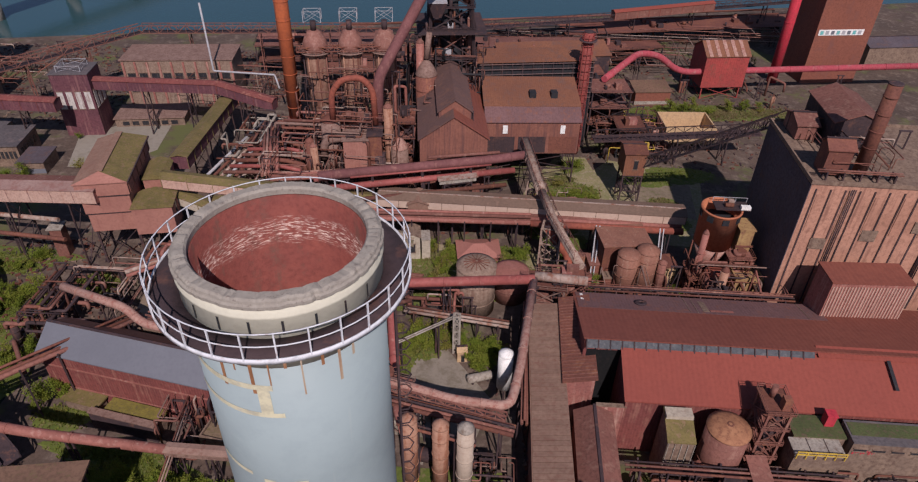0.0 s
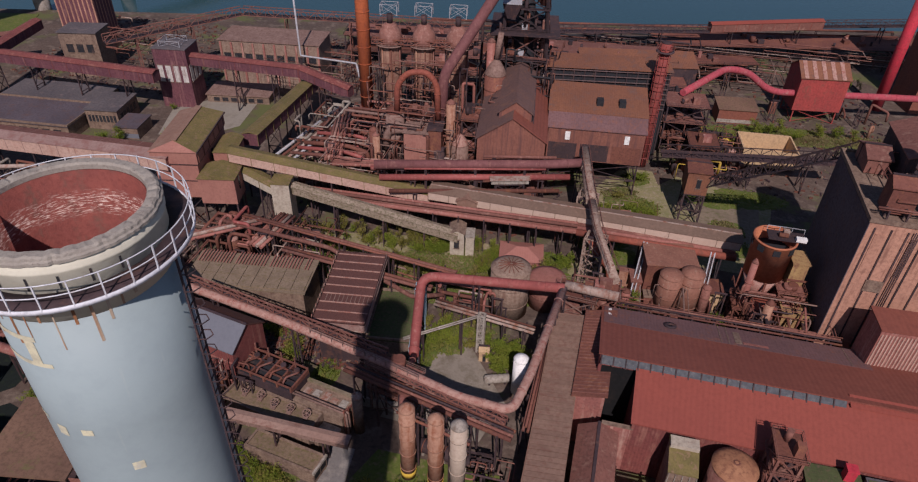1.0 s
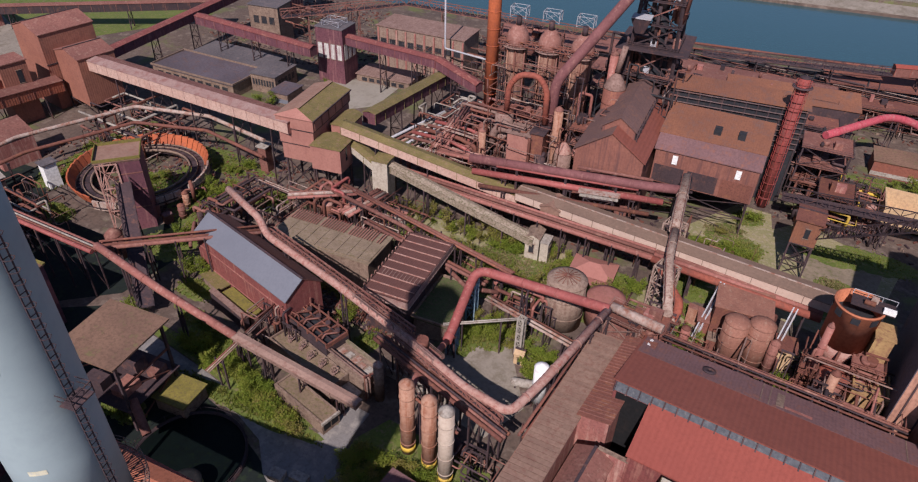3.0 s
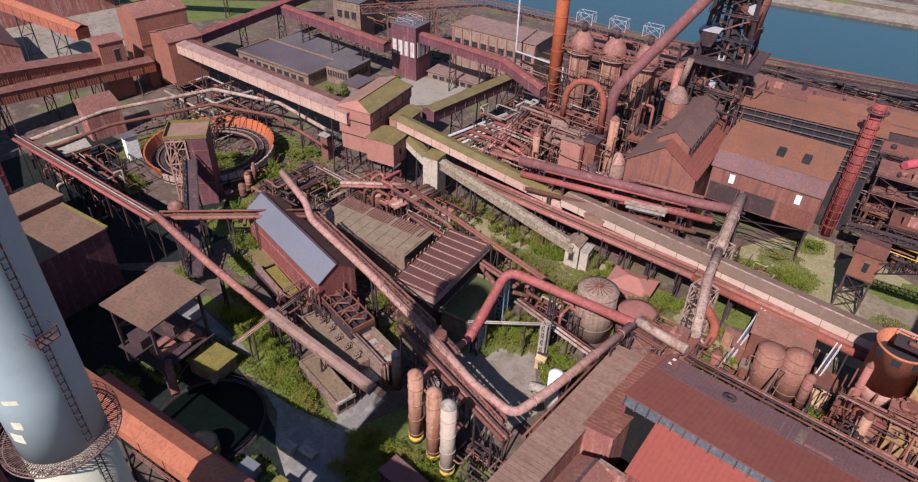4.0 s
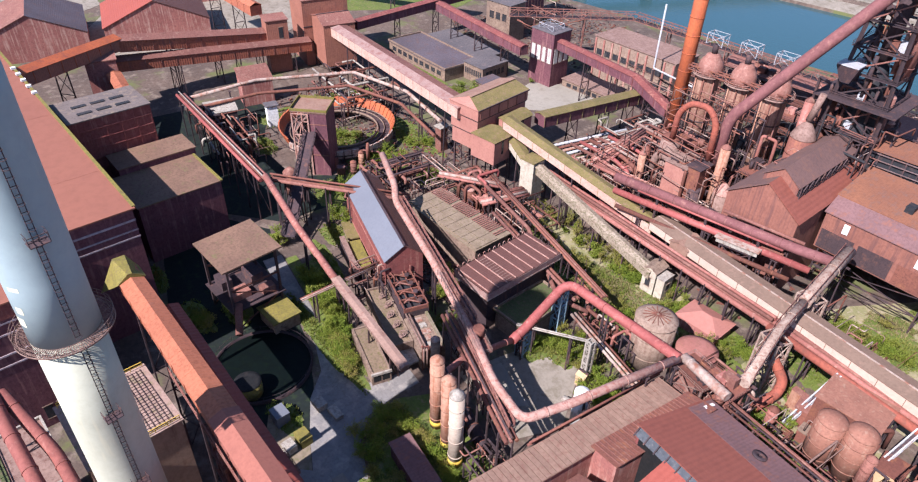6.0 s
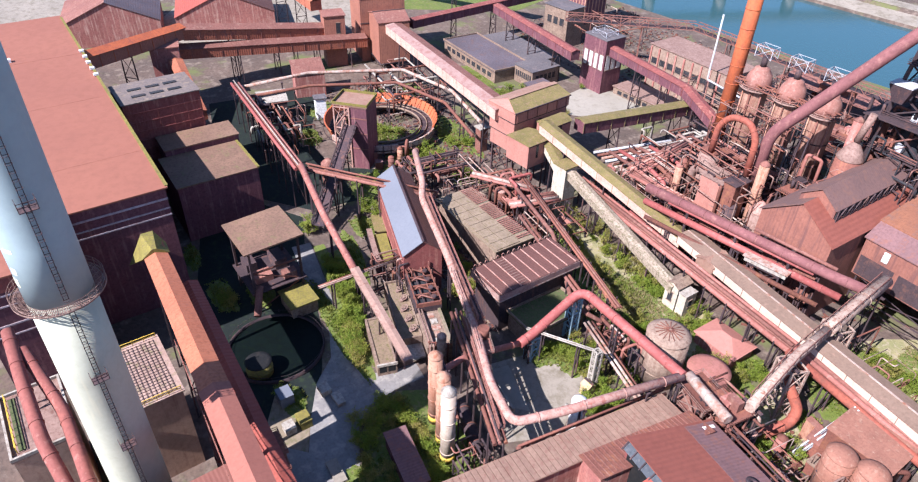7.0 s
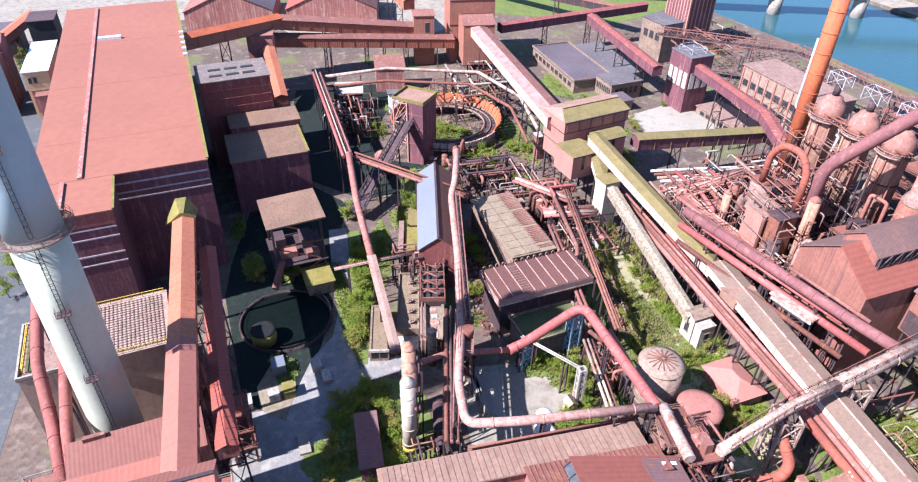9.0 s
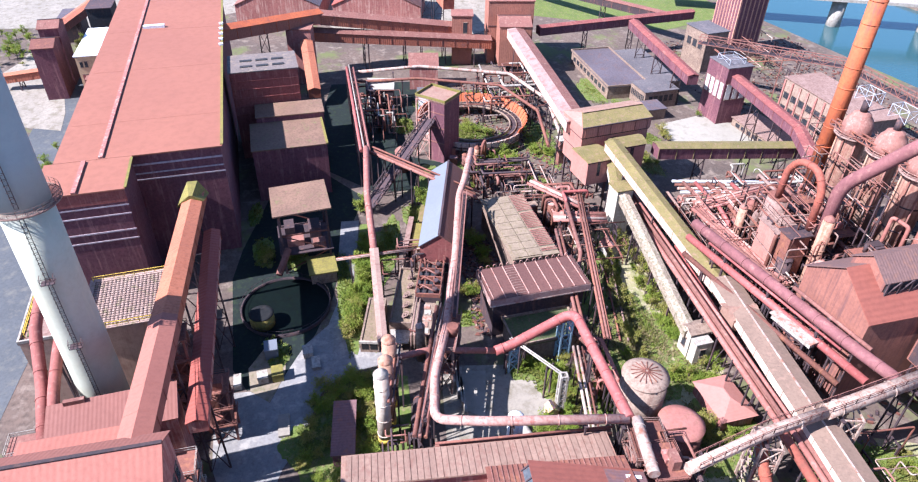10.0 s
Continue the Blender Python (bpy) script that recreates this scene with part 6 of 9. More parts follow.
# ---- long red hall ----
building("rolling_hall", "long hall with ribbed red sheet roofs", "factory hall", (28.1, 76.4), (120, 75.6), 9.4, 13.1, WALL_RED, ROOF_RED, shape="mono", rise=3.4, over=0.3)
hu = building("rolling_hall_upper", "higher bay of the long hall with a dark red roof", "factory hall", (21.6, 86.2), (120, 85.6), 18.4, 17.6, WALL_RED, ROOF_UP, shape="mono", rise=-5.4, over=0.3)
first = None
for i in range(19):
    m = pose(0.3 + i * 2.08, -0.55, 16.3)
    if first is None:
        bm = bmesh.new()
        add_hull(bm, [[(x, 0.5, 1.1), (x, -0.55, 0), (x, -0.45, -0.1), (x, 0.5, 0.9)] for x in (0.12, 1.95)])
        first = part("clerestory_pane", bm, GLASS_GREY, hu, "grey wired glass pane")
        first.matrix_local = m
        bar = part("glazing_bar", add_beam(bmesh.new(), (0, 0.5, 1.3), (0, -0.75, -0.1), 0.2), RUST_DARK, hu)
        bar.matrix_local = m
    else:
        share("clerestory_pane", first, hu, m)
        share("glazing_bar", bar, hu, m)
def on_roof(y):
    """Height of the high roof's sheets y metres behind its front edge."""
    return 17.85 - 5.4 / 18.4 * y


for x0, x1, y0, y1, lift, m, nm, lab in ((0.2, 47.4, 11.8, 18.6, 0.02, ROOF_LILAC, "roof_strip", "greyer sheets along the far eave"), (24.2, 25.4, 12.6, 17.0, 0.09, CONC_RUSTY, "roof_patch", "pale replaced roof sheet"),
                                        (25.6, 30.0, 12.7, 13.4, 0.12, PIPE_PINK, "loose_plank", "pinkish plank lying on the roof"), (1.0, 1.6, 15.2, 17.8, 0.14, WHITE, "loose_plank", "pale plank lying on the roof")):
    part(nm, add_hull(bmesh.new(), [[(x, y0, on_roof(y0) + lift), (x, y1, on_roof(y1) + lift), (x, y1, on_roof(y1) + lift + 0.07), (x, y0, on_roof(y0) + lift + 0.07)] for x in (x0, x1)]), m, hu, lab)
for x in (21.6, 23.0, 44.0):
    part("roof_lap", add_hull(bmesh.new(), [[(q, 12.0, on_roof(12) + 0.1), (q, 18.4, on_roof(18.4) + 0.1), (q, 18.4, on_roof(18.4) + 0.16), (q, 12.0, on_roof(12) + 0.16)] for q in (x, x + 0.14)]), CONC_RUSTY, hu)
part("round_vent", ring_bm(0.3, 1.2, 0, 0.25, 20), RUST_DARK, hu).matrix_local = pose(12.6, 14.8, on_roof(14.8) + 0.12, -16.4)
part("upper_sheet", add_hull(bmesh.new(), [[(x, -0.9, 17.0), (x, 1.4, 17.62), (x, 1.4, 17.72), (x, -0.9, 17.1)] for x in (40.2, 98)]), ROOF_RED, hu, "red sheets lapped over the ridge")
# A black strip on the sheets paints the slot's shade.
part("roof_slot", add_hull(bmesh.new(), [[(x, -6.0, 15.3), (x, -0.9, 17.16), (x, -0.9, 17.24), (x, -6.0, 15.38)] for x in (51.6, 52.2)]), BLACK, hu, "black strip painted for an open slot in the sheets")
# Door panel and bay floor carry the bay's deep shade as colour.
part("dark_opening", box(0.6, 6.6, -0.1, -0.01, 0.5, 15.0), OPENING_SHADE, hu, "black panel painted for the open bay's deep shade")
building("bay_wall", "low brick wall closing the dark loading bay", "wall", (23.4, 76.4), (28.4, 76.4), 0.6, 11.2, WALL_PINK, CONC_RUSTY, over=0.05)
building("bay_apron", "low loading floor blackened for shade between covered way and hall", "loading bay", (23.0, 77.5), (28.0, 77.5), 8.2, 1.2, CONC_RUSTY, OPENING_SHADE, over=0.0)
rb = building("ribbed_lift_house", "tall house with bleached ribbed red sheet walls", "lift house", (68.2, 99.7), (83.2, 100.3), 6.0, 22.0, WALL_RIB, ROOF_UP, over=0.25)
rbr = None
for i in range(26):
    m = pose(0.3 + i * 0.59, -0.12, 11)
    if rbr is None:
        rbr = part("wall_rib", box(0, 0.22, 0, 0.1, 0, 10.2), WALL_CREAM, rb)
        rbr.matrix_local = m
    else:
        share("wall_rib", rbr, rb, m)

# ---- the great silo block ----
# The left wall's slate-dark band puts that side's shade into its colour.
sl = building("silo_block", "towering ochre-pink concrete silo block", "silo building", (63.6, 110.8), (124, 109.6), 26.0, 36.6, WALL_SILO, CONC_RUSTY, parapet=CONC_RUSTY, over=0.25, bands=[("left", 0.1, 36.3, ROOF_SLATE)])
rib = None
for i in range(22):
    m = pose(1.0 + i * 2.7, -0.02, 0)
    if rib is None:
        rib = part("wall_joint", box(0, 0.28, -0.14, 0, 8, 35.6), RUST_DARK, sl)
        rib.matrix_local = m
    else:
        share("wall_joint", rib, sl, m)
for i in range(6):
    part("downpipe", tube([(7.4 + 0.35 * (i % 3) + 18 * (i // 3), -0.5, 9), (7.4 + 0.35 * (i % 3) + 18 * (i // 3), -0.5, 36)], 0.12, 8), RUST_DARK, sl)
for i in range(11):
    pn = part("wall_panel", box(1.6 + i * 5.4, 3.2 + i * 5.4, -0.12, -0.02, 26, 34.4), WALL_SILO, sl)
for i in range(6):
    part("wall_hatch", box(3.6 + i * 9, 6.6 + i * 9, -0.25, -0.02, 22 + (i % 3) * 2.5, 24.5 + (i % 3) * 2.5), CONC_RUSTY, sl)
building("silo_head_house", "dark sheeted head house on the silo roof", "head house", (71.5, 125), (81, 124.7), 15, 42.6, RUST_DARK, RUST_PINK, z0=37.1, shape="cross", rise=2.0)
building("silo_cabin", "rusty cabin on the silo roof", "cabin", (66, 113.5), (70.5, 113.4), 4, 42.5, RUST, RUST, z0=37.1, shape="gable", rise=1.2)
tank("roof_stack", "rusty riveted stack rising from the silo roof", 73.8, 115.2, 1.25, 18, RUST, RUST_DARK, z0=36.9, cone=0.0, hoops=5, category="stack")
rack("silo_roof_rack", "rusty railings and pipes on the silo roof", (64.5, 112.0, 38.6), (80, 111.6, 38.6), [(0, 0, 0.12, RUST), (0.6, 0.1, 0.2, RUST_PINK)], posts=5, foot=36.9)
building("silo_small_house", "dark red pitched hut on the silo roof", "hut", (66, 128), (70, 128), 7, 40.2, RUST_PINK, RUST_PINK, z0=37.1, shape="gable", rise=1.2)

# ---- vessels between silo and pipe bridge ----
dc = thing("dust_catcher", "orange rusty open-topped dust catcher on braced legs", "vessel", 53.7, 123.3)
part("shell", lathe([(4.0, 13.5), (4.15, 22.2), (4.35, 22.3), (4.35, 22.6), (3.95, 22.6), (3.85, 13.6)], 36, True), DRUM_ORANGE, dc, "orange rusted drum")
part("inner_deck", lathe([(3.88, 19.4), (3.88, 19.6)], 36), BLACK, dc)
part("cone", lathe([(1.5, 6.5), (4.0, 13.4)], 32), PIPE_PALE2, dc, "pinkish cone below the drum")
for i in range(8):
    t = math.tau * i / 8
    part("leg", add_beam(bmesh.new(), (4.2 * math.cos(t), 4.2 * math.sin(t), 0), (4.2 * math.cos(t), 4.2 * math.sin(t), 13.6), 0.4), RUST, dc)
    part("rim_vent", box(-0.7, 0.7, -0.15, 0.15, 0, 1.3), BLACK, dc).matrix_local = pose(4.12 * math.cos(t), 4.12 * math.sin(t), 20.6, 0, 0, math.degrees(t) + 90)
part("head_platform", box(-1.6, 5.6, -1.2, 2.2, 22.61, 22.85), RUST_DARK, dc)
part("motor", tube([(0.4, 0, 23.3), (2.2, 0, 23.3)], 0.5, 12), RUST, dc)
for i in range(4):
    part("deck_rail", add_beam(bmesh.new(), (-1.6 + i * 2.4, 2.1, 22.8), (-1.6 + i * 2.4, 2.1, 23.9), 0.09), GREY_STEEL, dc)
part("deck_rail", add_beam(bmesh.new(), (-1.6, 2.1, 23.9), (5.6, 2.1, 23.9), 0.09), GREY_STEEL, dc)
part("gear_box", box(1.4, 2.6, 0.8, 1.8, 22.86, 23.8), PIPE_PALE, dc, "pale gear box")
part("white_hood", box(3.6, 5.6, -1.2, -0.2, 22.86, 23.6), WHITE, dc, "white sheet hood")
oc = building("ochre_tower", "ochre-stained stair tower beside the dust catcher", "stair tower", (57.9, 120.4), (61.0, 120.6), 4.6, 18.6, OCHRE, OCHRE, over=0.2)
for z in (4, 7.5, 11, 14.5):
    part("floor_edge", box(-0.25, 3.7, -0.3, -0.02, z, z + 0.35), RUST, oc)
building("ochre_block", "low ochre-stained block with pale lumps on its roof", "low building", (57.6, 114.6), (63.4, 114.9), 6.6, 9.4, OCHRE, OCHRE, parapet=OCHRE, over=0.15)
lattice("access_scaffold", "yellow-brown steel frame round the dust catcher", 58.6, 120.2, 4.5, 5.0, 13, 3, yaw=2, m=RUST, boxes=2, seed=31)
tank("small_catcher", "small open red bowl on a steel stage", 54.2, 117.2, 2.6, 9.4, RUST_PINK, RUST_ORANGE_DARK, cone=0.2, hoops=1, legs=5, category="vessel")
lattice("catcher_stage", "rusty stage with tanks beside the catcher", 51.0, 120.0, 4, 5, 7, 2, m=RUST, boxes=2, seed=35)
for i, x in enumerate((35.0, 39.6)):
    tank("twin_boiler", "upright red boiler with a domed top", x + 0.6, 120.9 + i * 1.9, 2.5, 10.6, BOILER, BOILER, cone=0.9, hoops=3, category="boiler", group="twin boilers")
building("boiler_house", "small house with a rusty flat roof behind the boilers", "boiler house", (30.6, 124.0), (41.5, 125.6), 8.2, 10.0, RUST, BOILER, over=0.3)
building("yellow_cabin", "small cabin with a yellow door panel", "cabin", (44.2, 123.6), (47.8, 124.2), 4.4, 5.2, SAND, RUST)
building("valve_shed", "small rusty shed beside the boiler house", "shed", (28.2, 124.6), (31.0, 125.2), 3.0, 4.2, RUST, RUST_PINK, shape="mono", rise=0.6)
pipe("rust_orange_duct", "bent orange duct under the pale main", [(17.6, 127.0, 12.4), (19.4, 126.8, 9.2), (23.0, 127.6, 4.6), (23.4, 126.0, 2.2), (22.6, 118.0, 1.6)], 1.0, RUST_ORANGE_DARK, flanges=4, bend=2.0)
for s, x in enumerate((28.4, 43.4)):
    truss("pale_arch_stair", "pale steel lattice strut up to the pipe rack", (x, 122, 0.4), (x + 1.5, 132, 9.4), 0.8, 1.0, GREY_STEEL, bays=8)
rack("hall_edge_rack", "rusty pipes along the hall roof edge", (24, 106.4, 12.4), (66, 105.8, 12.6), [(-0.7, 0, 0.2, RUST), (0, 0.2, 0.15, RUST_DARK), (0.8, 0, 0.2, RUST_PINK), (0.2, 1.0, 0.08, RUST)], posts=10)
tangle("boiler_pipework", "rusty pipes and gangways round the boilers", 27, 48, 106, 112, 2, 7, 13, 51, [RUST, RUST_PINK, RUST_PINK, PIPE_PALE])
tangle("catcher_pipework", "rusty pipes round the dust catcher", 50, 64, 108, 122, 3, 12, 20, 52, [RUST, RUST_DARK, RUST_PINK])

# ---- south-east yard below the hall ----
ct = tank("cone_roof_tank", "rusty tank with an orange coned roof", 43.4, 70.9, 3.4, 14.2, RUST_PINK, CONE_ROOF, cone=0.9, hoops=1)
for i in range(18):
    part("roof_fold", add_beam(bmesh.new(), (3.4 * math.cos(i * 0.349), 3.4 * math.sin(i * 0.349), 14.36), (0.3 * math.cos(i * 0.349), 0.3 * math.sin(i * 0.349), 15.3), 0.12, 0.06), RUST, ct)
hf = tank("feed_hopper", "rusty feed hopper with a turquoise scribbled patch", 44.2, 65.4, 2.0, 8.4, RUST_PINK, RUST_DARK, cone=0.3, hoops=1)
part("sprayed_patch", box(-1.1, 1.1, -2.16, -1.7, 5.6, 6.8), TURQ, hf, "turquoise sprayed patch")
lattice("red_frame_tower", "bright rust-red steel frame tower", 50.4, 73.4, 3.4, 4.8, 18.0, 5, m=RUST_PINK, boxes=2, seed=61)
pr = building("plant_room", "small plant room with a green slope under a cream roof", "plant room", (34.0, 69.4), (38.4, 69.4), 5.4, 11.6, CONC_RUSTY, MOSS, shape="mono", rise=2.0, over=0.1)
part("top_strip", box(0, 4.4, 3.4, 5.4, 13.3, 14.0), CREAM_WALL, pr, "cream rendered upper edge")
for i in range(5):
    part("lower_grid_bar", box(0.1 + i * 1.05, 0.22 + i * 1.05, -0.16, -0.02, 5, 11.4), CONC, pr)
building("moss_flat_roof", "low annex with a moss-covered flat roof", "low building", (54.2, 71.3), (62.4, 71.3), 4.2, 12.7, CONC_RUSTY, GREEN_ROOF, over=0.1)
sw = building("switch_house", "low switch house with pale roof panels", "switch house", (53.4, 68.0), (61.2, 68.0), 3.2, 12.2, CONC_RUSTY, CONC, over=0.1)
for x in (2.6, 5.4):
    part("roof_joint", box(x, x + 0.12, 0, 3.2, 12.51, 12.56), RUST_DARK, sw)
bm = bmesh.new()
for z in (12.8, 13.4):
    add_beam(bm, (0, -0.3, z), (7.8, -0.3, z), 0.16)
for i in range(6):
    add_beam(bm, (0.1 + i * 1.5, -0.3, 11.8), (0.1 + i * 1.5, -0.3, 13.4), 0.14)
part("guard_rail", bm, YELLOW, sw, "bright yellow guard rail")
gb = building("graffiti_block", "long low block with a pale scribbled wall and dark roof", "low building", (62.8, 69.9), (110, 69.3), 4.4, 13.5, CONC_RUSTY, ROOF_GREY, over=0.1, windows=[("front", 0.0, 0.5, 11.8, 12.3, 8, BLACK)])
for i in range(9):
    part("scribble", box(0.4 + i * 0.42 + 0.1 * (i % 2), 0.7 + i * 0.42, -0.07, -0.02, 11.0 + 0.2 * (i % 3), 11.8 + 0.15 * (i % 2)), RED_BRIGHT, gb, "pink sprayed strokes")
part("roof_moss", box(0.2, 40, 1.4, 4.0, 13.81, 13.88), GREEN_ROOF, gb, "moss on the roof")
building("red_hut", "bright red slatted sheet hut on the mossy roof", "hut", (59.6, 73.4), (61.1, 73.4), 1.4, 15.2, RED_BRIGHT, RED_BRIGHT, z0=13.0, over=0.1)
yh = building("yard_shed", "low shed with a pinkish flat roof and open end", "shed", (52.8, 60.6), (65.2, 60.9), 4.0, 8.6, CONC_RUSTY, DUSTY, parapet=WALL_PINK)
# The hatch is a black plate coloured as its shaded inside.
part("roof_hatch", box(0.9, 2.6, 0.8, 3.6, 8.91, 8.97), BLACK, yh, "black plate painted for an open hatch")
building("red_lid_shed", "small shed with a faded red roof", "shed", (46.9, 64.8), (49.4, 64.9), 3.6, 9.6, RUST_DARK, RUST_PINK, shape="mono", rise=0.6)
rack("yard_rack", "rusty pipe rack below the hall", (27, 65.4, 9.6), (62, 64.9, 9.6), [(0, 0, 0.22, RUST), (0.8, 0.1, 0.2, RUST_PINK), (1.6, 0, 0.16, RUST_DARK)], posts=8)
tangle("east_yard_pipework", "rusty pipes among the sheds", 26, 60, 56, 67, 3, 8, 26, 62, [RUST, RUST_DARK, RUST_PINK], r=(0.08, 0.25))

# ---- conveyor system ----
gallery("mossy_gallery", "sloping conveyor gallery with a mossy roof and pale side", (-71.5, 129.0, 18.2), (-24, 140.2, 7.4), 3.8, 2.6, PIPE_PINK, MOSS, legs=(0.2, 0.5, 0.8), side_b=WALL_CREAM)
STRIP = surf("chalky_pink_side_sheets", (0.5, 0.38, 0.3), (0.44, 0.32, 0.25), (0.34, 0.21, 0.16), big=0.15, fine=1.5, bump=0.2, streak=0.3, worn_at=0.62, mottle=0.2)
bg = gallery("brown_gallery", "long level conveyor gallery with a pale side and brown roof", (-23.5, 140.0, 9.3), (51.0, 137.4, 9.9), 5.4, 2.3, PIPE_PINK, ROOF_BROWN, legs=(0.08, 0.25, 0.45, 0.62, 0.8), side_b=STRIP)
part("ridge_strip", add_beam(bmesh.new(), (0, 0, 12.3), (74.5, 0, 12.9), 0.3, 0.14), PIPE_PALE, bg, "pale lapped strip along the ridge")
gallery("pale_gallery", "pale concrete conveyor gallery with a lichened top", (-55, 127.9, 11.9), (-13.8, 129.4, 4.2), 2.3, 2.2, PALE_MOSSY, PALE_MOSSY, rise=0.3, legs=(0.25, 0.55, 0.8))
wh = building("gallery_foot_hut", "weathered pale hut with a pitched concrete roof at the gallery foot", "hut", (-15.6, 128.4), (-12.2, 128.9), 4.4, 6.6, CREAM_WALL, CONC_RUSTY, shape="cross", rise=0.9, over=0.3, windows=[("front", 0.2, 0.75, 2.2, 4.6, 1, BLACK)])
building("pale_box", "pale sheeted box at the gallery foot", "box", (-11.8, 128.9), (-9.8, 129.2), 3.8, 5.7, CREAM_WALL, CONC, over=0.1, windows=[("right", 0.25, 0.75, 2.4, 4.2, 1, BLACK)])
building("white_tower", "pale rendered transfer tower", "transfer tower", (-60, 125.6), (-55.6, 126.4), 4.4, 14.6, CREAM_WALL, MOSS, over=0.2)
def transfer_house():
    """Stepped head house of the conveyors on legs: jutting upper storey, hipped moss roof, two lower lofts."""
    ob = thing("transfer_house", "tall pink-red transfer house with jutting storeys and a mossy roof", "transfer house", -76.7, 122.7, 0, 102.6)
    part("lower_storey", box(0.2, 20.4, 0.3, 10.0, 9.6, 14.6), WALL_SALMON, ob)
    part("middle_storey", box(-0.1, 20.8, 0.0, 10.3, 14.62, 18.9), WALL_SALMON, ob)
    part("string_course", box(-0.3, 21.0, -0.2, 10.5, 18.91, 19.25), RUST_DARK, ob)
    part("upper_storey", box(-0.4, 21.2, -0.35, 10.7, 19.26, 22.4), WALL_SALMON, ob, "jutting upper storey")
    part("drip_course", box(0.0, 20.7, -0.12, 10.2, 14.3, 14.61), RUST_DARK, ob)
    e, r = 0.55, (5.6, 23.9)
    for y0, m in ((-e, MOSS), (10.9, ROOF_DUST)):
        bm = add_hull(bmesh.new(), [[(-0.7, y0, 22.42), (2.2, r[0], r[1]), (2.2, r[0], r[1] + 0.2), (-0.7, y0, 22.62)], [(21.4, y0, 22.42), (21.4, r[0], r[1]), (21.4, r[0], r[1] + 0.2), (21.4, y0, 22.62)]])
        part("roof", bm, m, ob)
    part("hip_end", add_hull(bmesh.new(), [[(-0.7, -e, 22.43), (-0.7, 10.9, 22.43), (-0.7, 10.9, 22.64), (-0.7, -e, 22.64)], [(2.2, r[0] - 0.05, r[1]), (2.2, r[0] + 0.05, r[1]), (2.2, r[0] + 0.05, r[1] + 0.21), (2.2, r[0] - 0.05, r[1] + 0.21)]]), WALL_SALMON, ob)
    part("ridge_walk", add_beam(bmesh.new(), (2.2, r[0], r[1] + 0.28), (21.3, r[0], r[1] + 0.28), 1.6, 0.12), ROOF_DUST, ob, "dusty plank ridge")
    part("gutter", box(-0.7, 21.4, -0.85, -0.56, 22.3, 22.6), RUST_DARK, ob)
    for k in range(6):
        part("wall_post", box(0.4 + k * 3.9, 0.62 + k * 3.9, -0.5, -0.36, 19.3, 22.3), RUST_PINK, ob)
    part("window", box(9.4, 10.6, -0.1, 0.02, 15.6, 18.0), GLASS_DARK, ob)
    for x in (1.0, 7.6, 14.2, 20.0):
        for y in (0.8, 9.6):
            part("leg", add_beam(bmesh.new(), (x, y, 0), (x, y, 9.6), 0.45), RUST_DARK, ob)
        part("leg_brace", add_beam(add_beam(bmesh.new(), (x, 0.8, 0.3), (x, 9.6, 9.2), 0.2), (x, 9.6, 0.3), (x, 0.8, 9.2), 0.2), RUST_DARK, ob)
    return ob


transfer_house()


def loft(name, label, x, y, yaw, length, w, z0, z1, rise):
    """A small sheeted loft with a humped mossy roof and a slot window."""
    ob = thing(name, label, "transfer house", x, y, 0, yaw)
    part("wall", box(0, length, 0, w, z0, z1), WALL_SALMON, ob)
    sec = [(-0.3, z1), (w * 0.16, z1 + rise * 0.6), (w * 0.5, z1 + rise), (w * 0.84, z1 + rise * 0.6), (w + 0.3, z1)]
    part("roof", add_hull(bmesh.new(), [[(q, a, b + 0.01) for a, b in sec] for q in (-0.3, length + 0.3)]), MOSS, ob, "humped mossy roof")
    part("slot_window", box(length * 0.45, length * 0.58, -0.06, 0.05, z0 + (z1 - z0) * 0.35, z1 - 0.6), GLASS_DARK, ob)
    part("string_course", box(-0.1, length + 0.1, -0.1, -0.005, z1 - 0.5, z1 - 0.3), RUST_DARK, ob)
    for q in (0.3, length - 0.3):
        for p in (0.3, w - 0.3):
            part("leg", add_beam(bmesh.new(), (q, p, 0), (q, p, z0), 0.35), RUST_DARK, ob)
    return ob


loft("transfer_annex", "lower pink loft of the transfer house with a humped moss roof", -67.3, 121.9, 102.6, 6.6, 8.6, 9.9, 16.8, 1.4)
loft("transfer_loft", "small moss-roofed loft beside the transfer house", -72.4, 131.8, 102.6, 8.4, 5.2, 9.9, 18.0, 1.3)
gallery("red_white_gallery", "long conveyor gallery with a worn red and pale roof", (-168, 122.8, 15.4), (-83, 123.0, 17.8), 6.0, 3.4, PIPE_PINK, (BLEACHED, RUST_PINK), rise=0.5, side_b=WALL_CREAM, legs=(0.15, 0.35, 0.55, 0.75, 0.92), windows=0)
gallery("moss_side_gallery", "mossy roofed gallery running to the furnace", (-74, 143, 14), (-78.5, 192, 9.0), 4.0, 3.4, WALL_PLUM, MOSS, legs=(0.3, 0.6, 0.85))
gallery("purple_gallery", "purple-red conveyor gallery to the furnace", (-119.0, 188.6, 14.3), (-80, 188.5, 14.6), 3.4, 3.0, WALL_PLUM, WALL_RED, legs=(0.4, 0.75))
